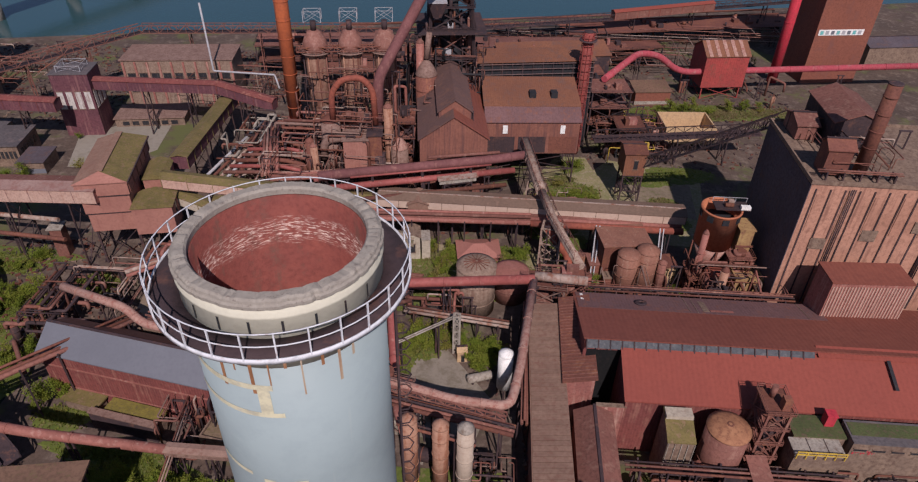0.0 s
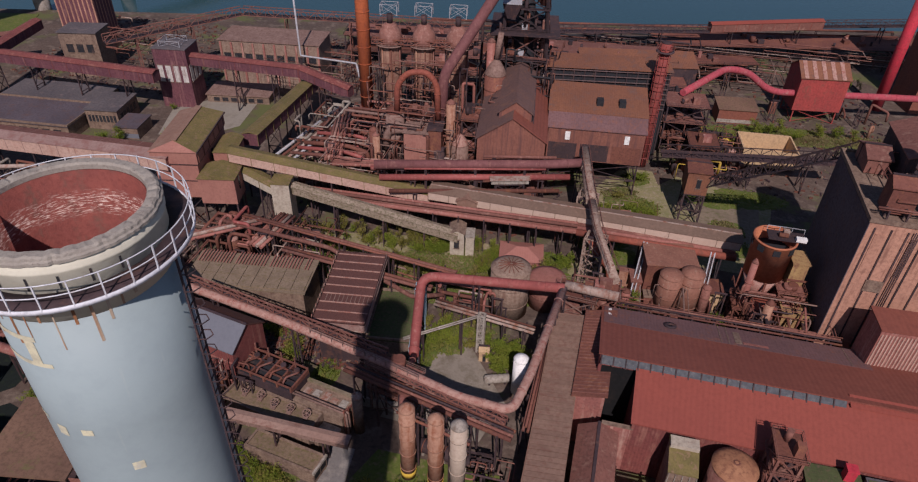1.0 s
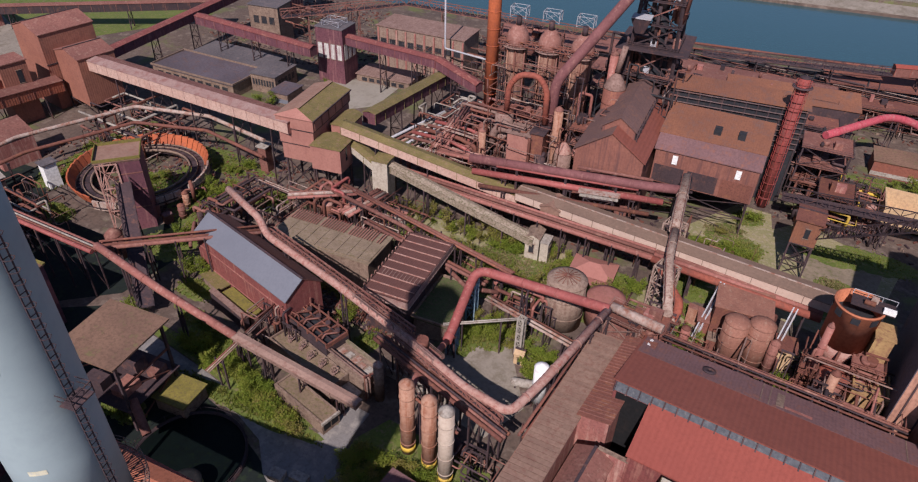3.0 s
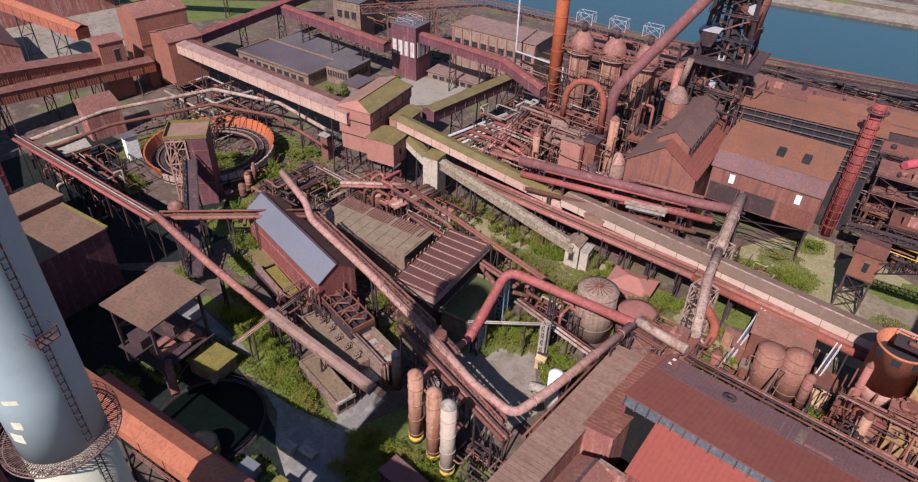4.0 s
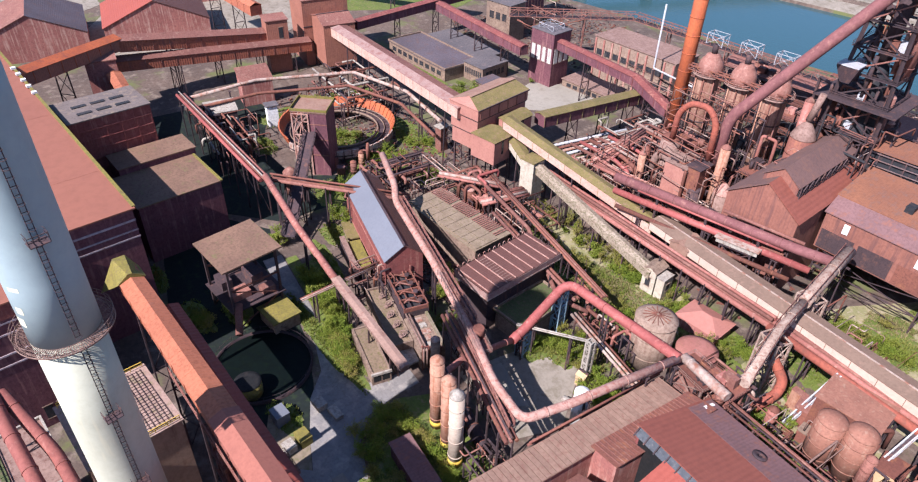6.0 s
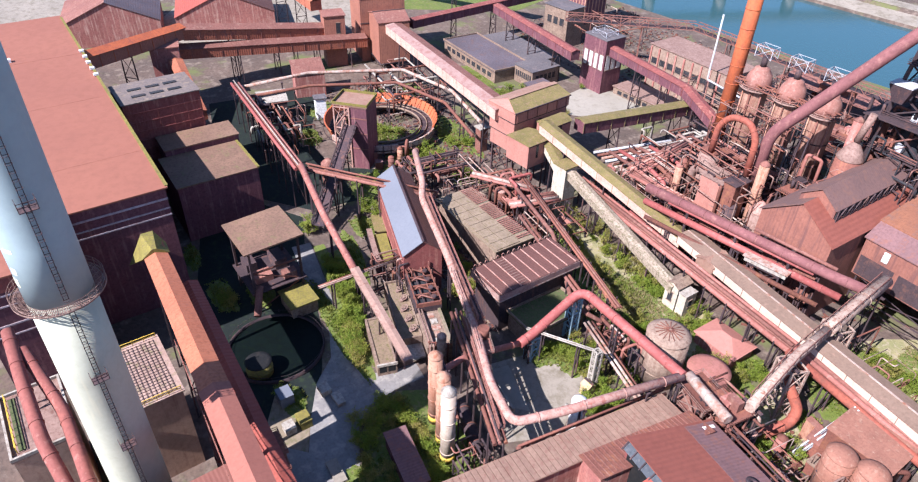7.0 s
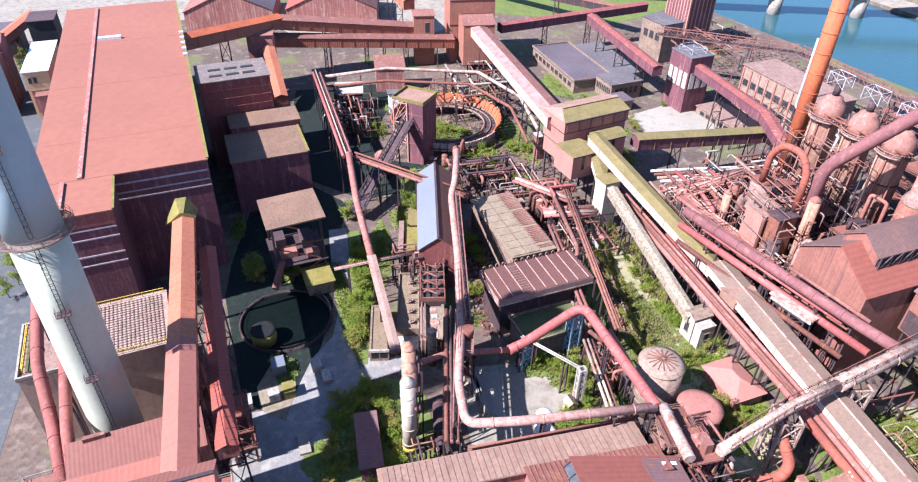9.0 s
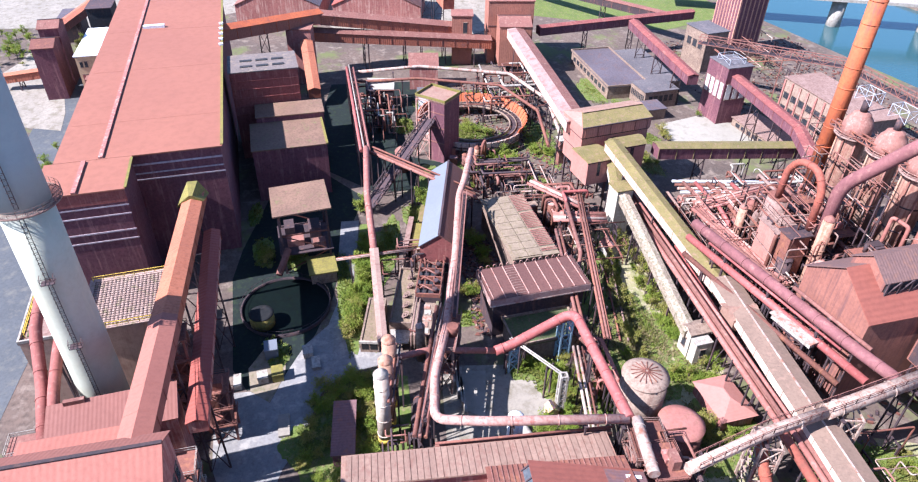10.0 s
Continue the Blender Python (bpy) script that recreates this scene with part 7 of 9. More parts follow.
gallery("purple_gallery", "purple-red gallery dropping to the ore bins", (-80, 188.5, 14.6), (-62.5, 186.0, 10.8), 3.4, 3.0, WALL_PLUM, WALL_RED, legs=(0.4,))
gallery("purple_gallery", "purple-red gallery from the far bunkers", (-180, 174.5, 13.5), (-124, 176.0, 12.5), 3.6, 3.2, WALL_PLUM, WALL_RED, legs=(0.2, 0.5, 0.8))
gallery("far_gallery", "dark red gallery along the far yard", (-180, 135, 12), (-192, 205, 13), 3.6, 3.2, WALL_PLUM, WALL_RED, legs=(0.3, 0.6))
tw = building("screen_tower", "red and white screening tower with a railed roof", "screening tower", (-129.2, 183.3), (-118.2, 184.9), 9.4, 20, WALL_PLUM, ROOF_GREY, over=0.2, windows=[("front", 0.02, 0.98, 9, 14.5, 4, PALE_PANEL), ("right", 0.05, 0.95, 9, 14.5, 3, PALE_PANEL)])
lattice("roof_scaffold", "white steel frame on the tower roof", -124.5, 188.6, 7, 6, 1.8, 1, yaw=8, z0=20.3, m=GREY_STEEL, decks=False)

gallery("short_gallery", "short mossy gallery from the annex to the white tower", (-69.5, 129.5, 13.6), (-57.8, 127.9, 10.0), 3.2, 2.4, CREAM_WALL, MOSS, rise=0.3, legs=(0.5,))

# ---- brown junction tower, orange galleries and the bunkers behind ----
building("junction_tower", "large brown-red junction tower with stepped roofs", "junction tower", (-168, 117), (-166.8, 129), 14, 19.6, WALL_BROWN, RUST_PINK, z0=4, shape="gable", rise=2.0, over=0.3)
building("junction_block", "higher block of the junction tower", "junction tower", (-182.5, 115), (-181, 133), 16, 25, WALL_BROWN, RUST_PINK, shape="gable", rise=2.6, over=0.3, bands=[("front", 9, 9.4, RUST_DARK), ("front", 15, 15.4, RUST_DARK)])
lattice("tower_trestle", "braced legs of the junction tower", -175, 124, 12, 11, 4.0, 1, yaw=5, decks=False)
gallery("orange_gallery", "bright orange conveyor gallery", (-150, 17.5, 24.0), (-181, 49.0, 19.2), 5.0, 3.8, WALL_BROWN, RUST_ORANGE, rise=1.2, legs=(0.4, 0.7))
gallery("orange_gallery", "long brown-orange conveyor gallery", (-181, 49.0, 19.0), (-187, 103, 10.8), 6.0, 3.8, ORANGE_DARK, (RUST_PINK, RUST_PINK), rise=1.2, legs=(0.3, 0.6, 0.9))
gallery("orange_gallery", "lower orange conveyor gallery", (-180, 46.0, 13.0), (-182, 116, 7.0), 6.0, 3.6, ORANGE_DARK, RUST_PINK, rise=1.0, legs=(0.3, 0.6, 0.9))
building("orange_tower", "small orange-brown gallery tower", "gallery tower", (-182.4, 100.4), (-181.4, 108.4), 8, 19.6, WALL_BROWN, RUST_PINK, windows=[("front", 0.5, 0.8, 13, 17, 1, BLACK)])
gallery("orange_gallery", "orange gallery from the ore bunkers", (-190, 100, 20), (-240, 92, 22), 4.4, 3.6, ORANGE_DARK, ORANGE, rise=1.0, legs=(0.3, 0.7))
building("pink_gable_house", "small pink house at the gallery foot", "gallery house", (-168.2, 37.3), (-167.4, 46.2), 8, 20.8, WALL_PINK, RUST_PINK, windows=[])
gallery("orange_chute", "short orange chute gallery", (-166, 44.5, 14.0), (-146, 47, 3.6), 4.0, 3.2, ORANGE_DARK, ORANGE, rise=0.6, legs=(0.5,))
building("ore_shed", "long ore shed with red and brown hipped roofs", "ore shed", (-236, 52), (-230, 92), 34, 9.0, WALL_PINK, (ROOF_RED, ROOF_PLUM), shape="cross", rise=9.0)
building("ore_shed", "ore shed with a worn red pitched roof", "ore shed", (-240, 8), (-236, 46), 36, 9.0, WALL_PINK, (RUST_PINK, ROOF_SLATE), shape="cross", rise=8.5)
building("ore_shed", "far ore shed with a red pitched roof", "ore shed", (-282, 100), (-276, 150), 30, 9.0, WALL_PINK, (RUST_PINK, RUST_DARK), shape="cross", rise=8.0)
building("black_flat_building", "wide low workshop with black felt roofs", "workshop", (-180, 150.2), (-142.2, 153.4), 16, 4.6, CONC_RUSTY, ROOF_SLATE, parapet=CONC_RUSTY, windows=[("front", 0.05, 0.95, 1.6, 3.4, 9, GLASS_DARK)])
building("black_flat_building", "lower workshop with a worn black felt roof", "workshop", (-178, 167.6), (-144.5, 170.6), 12, 4.8, CONC_RUSTY, ROOF_GREY)
building("office_annex", "low annex with a dark roof and lilac scribbled wall", "office", (-130, 158.8), (-123, 159.8), 9, 3.8, CONC_RUSTY, ROOF_SLATE, bands=[("front", 0.4, 1.8, ROOF_BLUE)])
building("brick_office", "small pale brick building with a flat grey roof", "office", (-142.4, 162.2), (-132.2, 163.8), 13, 6.4, CONC_RUSTY, ROOF_GREY, windows=[("front", 0.05, 0.95, 2.5, 4.8, 8, GLASS_DARK), ("right", 0.1, 0.9, 2.5, 4.8, 5, GLASS_DARK)])
building("brown_tower", "brown windowless bunker tower", "bunker tower", (-176, 196), (-163, 199), 10, 16, CONC_RUSTY, ROOF_GREY, windows=[("front", 0.1, 0.9, 9, 12, 3, BLACK)])
building("tall_slat_tower", "pink tower with dark slatted sides", "bunker tower", (-190, 214), (-176, 217), 14, 27, WALL_SILO, ROOF_TAN, windows=[("front", 0.02, 0.98, 4, 25, 8, WALL_PLUM), ("right", 0.02, 0.98, 4, 25, 6, WALL_PLUM)])
building("engine_house", "brick engine house with tall recessed windows", "engine house", (-120, 207.5), (-84, 212), 14, 15.6, TANK_PALE, DUSTY, windows=[("front", 0.02, 0.98, 4.6, 6.6, 9, GLASS_DARK), ("front", 0.02, 0.98, 9.0, 11.2, 9, GLASS_DARK)])
for i in range(10):
    part("pilaster", box(0.3 + i * 3.92, 0.95 + i * 3.92, -0.4, -0.01, 0, 15.0), WALL_PINK, bpy.data.objects["engine_house"], "pinkish pilaster")
building("low_workshop", "low dusty-roofed bank with a crumbling front wall", "workshop", (-117.2, 190.4), (-96, 194.0), 10.2, 2.7, CONC_RUSTY, DUSTY, windows=[("front", 0.08, 0.92, 0.5, 1.9, 6, BLACK)])
truss("ore_bridge", "long lattice conveyor bridge along the river", (-152, 190, 17), (-122, 230, 17.5), 3, 2.6, RUST_PINK, bays=14, legs=(0.2, 0.6))
truss("ore_bridge", "long lattice conveyor bridge along the river", (-122, 230, 17.5), (-40, 240, 17.5), 3, 2.6, RUST_PINK, bays=26, legs=(0.2, 0.5, 0.8))
for p, q in (((-300, 130, 5), (-200, 200, 9)),):
    gallery("river_gallery", "rust-red conveyor gallery by the river", p, q, 4, 3.2, RUST_DARK, RUST_PINK, legs=(0.3, 0.7))
mp = pipe("white_mast", "tall white vent pipe with a horizontal branch", [(-88.5, 206, 36), (-88.0, 205.5, 14.2), (-68, 206, 13.5), (-66, 203, 10)], 0.3, GREY_STEEL, legs=[(-88, 205.5, 13.5)], flanges=9)

# ---- circular cooler ----
co = thing("ring_cooler", "large circular sinter cooler with an orange scalloped rim", "ring cooler", -121.0, 99.4, -0.9, 0)
seg0 = seg2 = seg1 = None
for i in range(48):
    a = 360 * i / 48
    if seg0 is None:
        seg0 = part("hood_segment", add_hull(bmesh.new(), [[(16.7, -1.0, 4.6), (17.9, -1.12, 7.3), (18.3, -1.12, 7.3), (17.2, -1.0, 4.4)], [(16.7, 0.98, 4.5), (17.9, 1.1, 7.0), (18.3, 1.1, 7.0), (17.2, 0.98, 4.3)]]), RUST_ORANGE, co, "orange rusted hood plate")
        seg0.matrix_local = pose(0, 0, 0, 0, 0, 52)
        seg2 = part("rim_plate", add_hull(bmesh.new(), [[(17.6, -1.0, 3.4), (18.1, -1.0, 3.4), (18.1, -1.0, 5.9), (17.6, -1.0, 5.9)], [(17.6, 1.0, 3.4), (18.1, 1.0, 3.4), (18.1, 1.0, 5.9), (17.6, 1.0, 5.9)]]), PIPE_PALE, co, "pale rusted rim plate")
        seg2.matrix_local = pose(0, 0, 0, 0, 0, -30)
        seg1 = part("pallet", box(13.2, 16.6, -0.85, 0.85, 3.2, 4.1), RUST_DARK, co)
        continue
    share("pallet", seg1, co, pose(0, 0, 0, 0, 0, a))
    if 50 < a < 285:
        share("hood_segment", seg0, co, pose(0, 0, 0, 0, 0, a))
    else:
        share("rim_plate", seg2, co, pose(0, 0, 0, 0, 0, a))
part("hood_rim", ring_bm(18.55, 18.7, 4.3, 4.6, 64), RUST_DARK, co)
part("middle_rail", ring_bm(14.8, 15.0, 4.12, 4.6, 48), CONC_RUSTY, co)
part("inner_rail", ring_bm(12.6, 13.0, 4.0, 4.8, 48), CONC_RUSTY, co)
part("outer_rail", ring_bm(16.65, 16.8, 4.0, 4.5, 48), CONC_RUSTY, co)
for i in range(20):
    t = math.tau * i / 20
    part("leg", add_beam(bmesh.new(), (15.6 * math.cos(t), 15.6 * math.sin(t), 0), (15.6 * math.cos(t), 15.6 * math.sin(t), 4.2), 0.35), RUST_DARK, co)
ctw = building("cooler_tower", "plum-walled cooler tower under a wide canopy roof", "cooler tower", (-104.0, 83.7), (-100.7, 87.7), 8.5, 19.6, WALL_PLUM, ROOF_DUST, z0=0, over=0.1)
part("canopy", box(-5.0, 5.5, -0.3, 8.8, 19.95, 20.25), ROOF_DUST, ctw, "wide dusty canopy roof")
for q in ((-5.0, 5.5, -0.35, -0.15), (-5.0, 5.5, 8.65, 8.85), (-5.1, -4.9, -0.15, 8.65), (5.4, 5.6, -0.15, 8.65)):
    part("canopy_rail", box(*q, 20.26, 21.0), LICHEN, ctw)
for z in (6.5, 11.5, 16.2):
    part("wall_rail", box(-0.1, 5.3, -0.12, -0.01, z, z + 0.25), RUST_PINK, ctw)
lattice("braced_tower", "pale braced frame beside the cooler tower", -108.4, 84.3, 4.6, 8.0, 19.4, 3, yaw=50.5, m=PIPE_PALE2, decks=False)
truss("inclined_conveyor", "inclined open conveyor up to the cooler", (-74, 64, 3), (-104, 84, 14), 3.2, 1.5, RUST_DARK, bays=14, legs=(0.3, 0.7))
tank("coke_silo", "small pink silo by the cooler", -98, 74.5, 2.0, 6.5, RUST_PINK, RUST_PINK, cone=1.5, hoops=2)
rack("north_rack", "pipe rack of red pipes past the cooler", (-88, 66, 12.5), (-62, 92, 12.0), [(-0.9, 0, 0.45, RUST_PINK), (0.2, 0, 0.35, RUST), (1.0, 0.4, 0.3, PIPE_PINK), (0.1, 1.2, 0.25, RUST)], posts=6)
rack("west_rack", "long pipe rack running up to the bunkers", (-86, 64, 13.5), (-150, 60, 12.5), [(-1.0, 0, 0.5, PIPE_PINK), (0.2, 0, 0.4, RUST), (1.2, 0.3, 0.5, PIPE_RED), (0.4, 1.3, 0.2, CONC)], posts=9)
pipe("ring_pipe", "pale grey pipes sweeping round the cooler yard", [(-150, 62, 11), (-152, 85, 11.5), (-142, 116, 11.5), (-120, 124.5, 11), (-95, 122, 11.5)], 0.55, PIPE_PALE, legs=[(-150, 75, 10.6), (-146, 105, 10.8), (-130, 121, 10.6), (-108, 123, 10.6)], flanges=8)
pipe("ring_pipe", "dark red pipe sweeping round the cooler yard", [(-146, 60, 9), (-147, 84, 9), (-138, 112, 9), (-117, 120.5, 8.8), (-92, 118, 9)], 0.5, RUST, legs=[(-146, 78, 8.6), (-141, 104, 8.6), (-126, 117, 8.4)], flanges=8)
building("white_top_shed", "shed with a pale grey sheet roof", "shed", (-143.5, 65.4), (-142.5, 74.4), 6, 7.2, RUST_DARK, CONC, shape="mono", rise=1.2)
building("pink_hut", "tiny pink hut with a pale roof", "hut", (-99.0, 122.6), (-96.4, 123.0), 2.8, 8.0, RUST_PINK, CONC)
building("white_hut", "tiny white hut among the weeds", "hut", (-139, 83), (-138.6, 86.5), 3, 7.4, WHITE, ROOF_GREY)
building("red_roof_shed", "shed with a faded red roof", "shed", (-158.5, 81.5), (-157.6, 92), 7, 9.0, WALL_PINK, RUST_PINK, shape="mono", rise=2.2)
tangle("cooler_pipework", "rusty frames and pipes before the cooler", -92, -76, 92, 112, 3, 10, 26, 71, [RUST, RUST_PINK, RUST_DARK])
tangle("mid_pipework", "dense red pipe bends below the transfer house", -72, -58, 110, 122, 4, 10, 16, 72, [RUST_PINK, PIPE_RED, RUST, PIPE_PINK])
rack("bundle_rack", "bundle of pinkish pipes below the transfer house", (-58.2, 111.0, 7.0), (-55.8, 124.5, 7.2), [(-2.0, 0, 0.42, PIPE_PINK), (-1.0, 0.15, 0.45, PIPE_PALE), (0, 0, 0.42, PIPE_PINK), (1.0, 0.1, 0.4, RUST_PINK), (1.9, 0, 0.3, PIPE_PINK)], posts=4)
building("weed_hut", "tiny hut with a faded pink pitched roof among weeds", "hut", (-51.6, 122.2), (-47.6, 122.8), 3.2, 2.6, CONC, RUST_PINK, shape="gable", rise=1.1, over=0.2)
rack("ground_pipe_run", "pair of low rusty pipes through the weeds", (-42, 121.6, 0.7), (-18, 117.4, 0.7), [(-0.9, 0, 0.22, RUST), (0.9, 0, 0.22, DUSTY)], posts=6)
rack("overhead_pipe_run", "long rust-brown pipe run on posts above the weeds", (-66, 119.8, 8.7), (-9.5, 109.3, 10.6), [(-0.5, 0, 0.3, RUST), (0.15, 0.1, 0.26, RUST_PINK), (0.7, -0.1, 0.2, RUST)], posts=9)
tangle("yard_pipework", "rusty pipes and frames in the cooler yard", -152, -118, 60, 74, 3, 9, 22, 73, [RUST, RUST_DARK, CONC])
tangle("north_pipework", "rusty pipes and gangways behind the cooler", -160, -128, 106, 130, 3, 10, 26, 74, [RUST, RUST_PINK, RUST_DARK, CONC])
rack("pale_rust_rack", "pinkish pipes crossing below the transfer house", (-74, 108.5, 8), (-60, 119, 8.5), [(-1.2, 0, 0.4, PIPE_PINK), (0, 0.2, 0.45, PIPE_PALE), (1.2, 0, 0.35, RUST_PINK)], posts=4)
rack("slope_rack", "red pipes following the galleries", (-50, 110, 8.5), (-14, 106, 8.0), [(-0.5, 0, 0.4, RUST_PINK), (0.5, 0.1, 0.35, RUST)], posts=6)
pipe("thin_red_pipe", "long thin red pipe on posts", [(-70, 116, 9), (-40, 113, 8.5), (-18, 104.5, 6.0), (-12, 108, 5)], 0.5, RUST_PINK, legs=[(-55, 114.5, 8.2), (-30, 109, 7)], flanges=9)

# ---- gas mains and pipe bridges before the furnaces ----
pipe("bridge_main", "thick pale peeling gas main on high legs", [(12.6, 159, 17.5), (15.4, 143, 15.6), (16.4, 138, 15.3)], 1.35, PIPE_PALE3, legs=[(13.0, 156, 15.6), (15.8, 141, 14.0)], flanges=9, leg_w=3.2)
pipe("bridge_main", "narrower dust-caked end of the pale gas main", [(16.4, 138.1, 15.3), (18.6, 127, 14.7), (23.4, 111, 14.2)], 0.98, PIPE_PALE3, legs=[(18.8, 126, 13.6), (22.8, 113, 13.0)], flanges=7, leg_w=3.0)
pipe("peeling_main", "white peeling end of the red gas main", [(13.6, 106.2, 14.9), (24.2, 105.2, 15.0)], 0.95, PIPE_PALE, legs=[(18.5, 105.8, 13.6)], flanges=3)
lattice("main_stage", "rusty stage where the gas mains meet", 16.5, 107.5, 7, 5, 12.5, 3, yaw=-5, m=DUSTY, boxes=0, seed=83)


for off in (-0.95, 0.95):
    handrail("main_handrail", "thin peeling handrail along the pale main", [(12.6 + off, 158, 18.5), (15.4 + off, 143, 16.75), (18.6 + off, 127, 15.75), (23.0 + off, 112.5, 15.2)], RUST_PINK)
lattice("main_support", "pale peeling steel frame carrying the main", 18.6, 127.5, 4.4, 3.4, 12.8, 3, yaw=-12, m=PIPE_PALE3, decks=False)
lattice("main_support", "pale peeling steel frame carrying the main", 15.4, 143.5, 4.4, 3.4, 13.6, 3, yaw=-10, m=PIPE_PALE3, decks=False)
tangle("joint_pipework", "rusty bends and valves where the mains meet", 14, 26, 108, 116, 8, 14, 10, 91, [RUST_PINK, PIPE_PALE3, RUST])
lattice("pipe_tower", "pale rusty frame at the end of the main", 21, 108.5, 6, 4.5, 13, 3, m=RUST_PINK, boxes=2, seed=81)
rack("furnace_rack", "bundle of red pipes along the gallery", (-62, 133.0, 9.0), (14, 134.6, 9.6), [(-1.7, 0, 0.6, PIPE_PINK), (-0.4, 0, 0.5, RUST_PINK), (0.8, 0.1, 0.55, PIPE_RED), (-1.0, 1.2, 0.4, RUST_PINK), (0.2, 1.2, 0.35, PIPE_PINK)], posts=12)
rack("furnace_rack", "bundle of red pipes along the gallery", (14, 134.4, 9.6), (50, 134.0, 9.6), [(-1.7, 0, 0.85, RUST_ORANGE_DARK), (0.1, 0.1, 0.55, PIPE_PINK), (1.4, 0.1, 0.6, RUST_PINK)], posts=6)
pipe("cold_blast_main", "thick plum-red blast main before the furnace house", [(-38, 138.6, 16.4), (5, 151.4, 16.2), (12.8, 153.7, 16.6)], 1.15, PIPE_PLUM, legs=[(-32, 140.4, 15.0), (-18, 144.6, 15.0), (-4, 148.7, 15.0)], flanges=6, bend=3)
pipe("second_main", "red pipe before the furnace house", [(-36, 136.6, 14.2), (10, 150.4, 13.8)], 0.8, PIPE_RED, legs=[(-28, 139.0, 13.2), (-12, 143.8, 13.0), (3, 148.2, 13.0)], flanges=7)
pipe("third_main", "red pipe sagging toward the rack", [(-40, 141.4, 13.6), (-15, 148.8, 13.2)], 0.6, PIPE_RED, legs=[(-30, 144.4, 12.8)], flanges=7)
building("white_pipe_box", "pale sheeted pipe housing", "pipe housing", (-8.6, 142.4), (0.4, 145.2), 1.2, 14.4, CONC, PIPE_PALE, z0=13.2)
lattice("housing_stand", "rusty stand below the pale pipe housing", -4.3, 144.3, 7, 1.4, 13.1, 3, yaw=17.3, decks=False)
building("gallery_top_hut", "small rusty hut on the conveyor", "hut", (-15.9, 136.2), (-11.0, 136.5), 5.9, 11.0, ROOF_DUST, ROOF_DUST, z0=8, shape="cross", rise=0.9, over=0.3)
tangle("front_pipework", "dense rusty pipework before the furnaces", -64, -46, 142, 160, 4, 9, 20, 82, [RUST, RUST_PINK, PIPE_PINK, DUSTY])
rack("bin_rack", "bundle of pinkish pipes toward the ore bins", (-53.4, 147.6, 10.6), (-61.0, 177.0, 11.0), [(-1.9, 0, 0.42, PIPE_PINK), (-0.95, 0.1, 0.38, RUST_PINK), (0, 0, 0.42, PIPE_PINK), (0.95, 0.15, 0.36, PIPE_PALE2), (1.8, 0, 0.4, RUST_PINK)], posts=6)
rack("stove_rack", "bundle of pinkish pipes before the stoves", (-53.4, 147.2, 10.2), (-21.0, 153.4, 10.4), [(-1.4, 0, 0.5, PIPE_PINK), (-0.3, 0.1, 0.4, RUST_PINK), (0.7, 0, 0.45, PIPE_PINK), (1.6, 0.1, 0.3, PIPE_PALE2)], posts=6)
tangle("ore_bin_pipework", "green and red pipes behind the mossy gallery", -74, -56, 160, 186, 4, 12, 24, 83, [RUST, RUST_PINK, RUST_DARK, CONC])
for i in range(5):
    pipe("down_pipe", "red pipe stepping down from the ore bins", [(-57 + i * 1.3, 180, 9.0), (-57 + i * 1.3, 166, 8.0 + i * 0.3), (-54 + i * 1.2, 150, 6.5)], 0.42, (RUST_PINK, PIPE_RED, RUST)[i % 3], flanges=8, group="ore bin pipes")

# ---- hot blast stoves, stack and furnace ----
for i, (x, y) in enumerate(((-45.6, 177), (-36.2, 178.6), (-26.8, 180))):
    s = thing("hot_blast_stove", "tall rusty hot blast stove with a domed cap", "stove", x, y, 0, 0, "hot blast stoves")
    part("shell", lathe([(3.05, 0), (3.05, 32.5), (3.3, 33.3)], 28), STOVE, s)
    part("gallery_ring", ring_bm(3.25, 4.5, 33.3, 33.5, 28), DUSTY, s)
    for zz in (34.0, 34.5):
        part("ring_rail", ring_bm(4.44, 4.5, zz, zz + 0.08, 28), PIPE_PALE2, s)
    for k in range(14):
        t = math.tau * k / 14
        part("ring_post", add_beam(bmesh.new(), (4.47 * math.cos(t), 4.47 * math.sin(t), 33.5), (4.47 * math.cos(t), 4.47 * math.sin(t), 34.55), 0.09), PIPE_PALE2, s)
    part("dome", lathe([(3.3, 33.51), (3.35, 35.0), (3.2, 36.0), (2.75, 37.2), (2.0, 38.2), (1.9, 38.6), (0.8, 39.0)], 28), DOME, s)
    part("crown", tube([(0, 0, 38.9), (0, 0, 41.45)], 0.8, 14), RUST_DARK, s)
    for z in (8, 14, 20, 26):
        part("hoop", ring_bm(3.04, 3.2, z, z + 0.3, 28), RUST_DARK, s)
    for k in range(4):
        t = radians(200 + k * 45)
        part("standpipe", tube([(3.45 * math.cos(t), 3.45 * math.sin(t), 1), (3.45 * math.cos(t), 3.45 * math.sin(t), 33)], 0.18, 8), (RUST_DARK, COLUMN, RUST, RUST_PINK)[k], s)
    lattice("hoist_gantry", "thin pale steel gantry on a stove top", x, y, 4.6, 3.0, 2.9, 1, z0=41.4, yaw=8, m=GREY_STEEL, decks=False, group="stove top frames")
truss("stove_walkway", "railed walkway across the stove tops", (-50, 174, 34), (-22, 178.6, 34), 1.6, 1.2, RUST, bays=14)
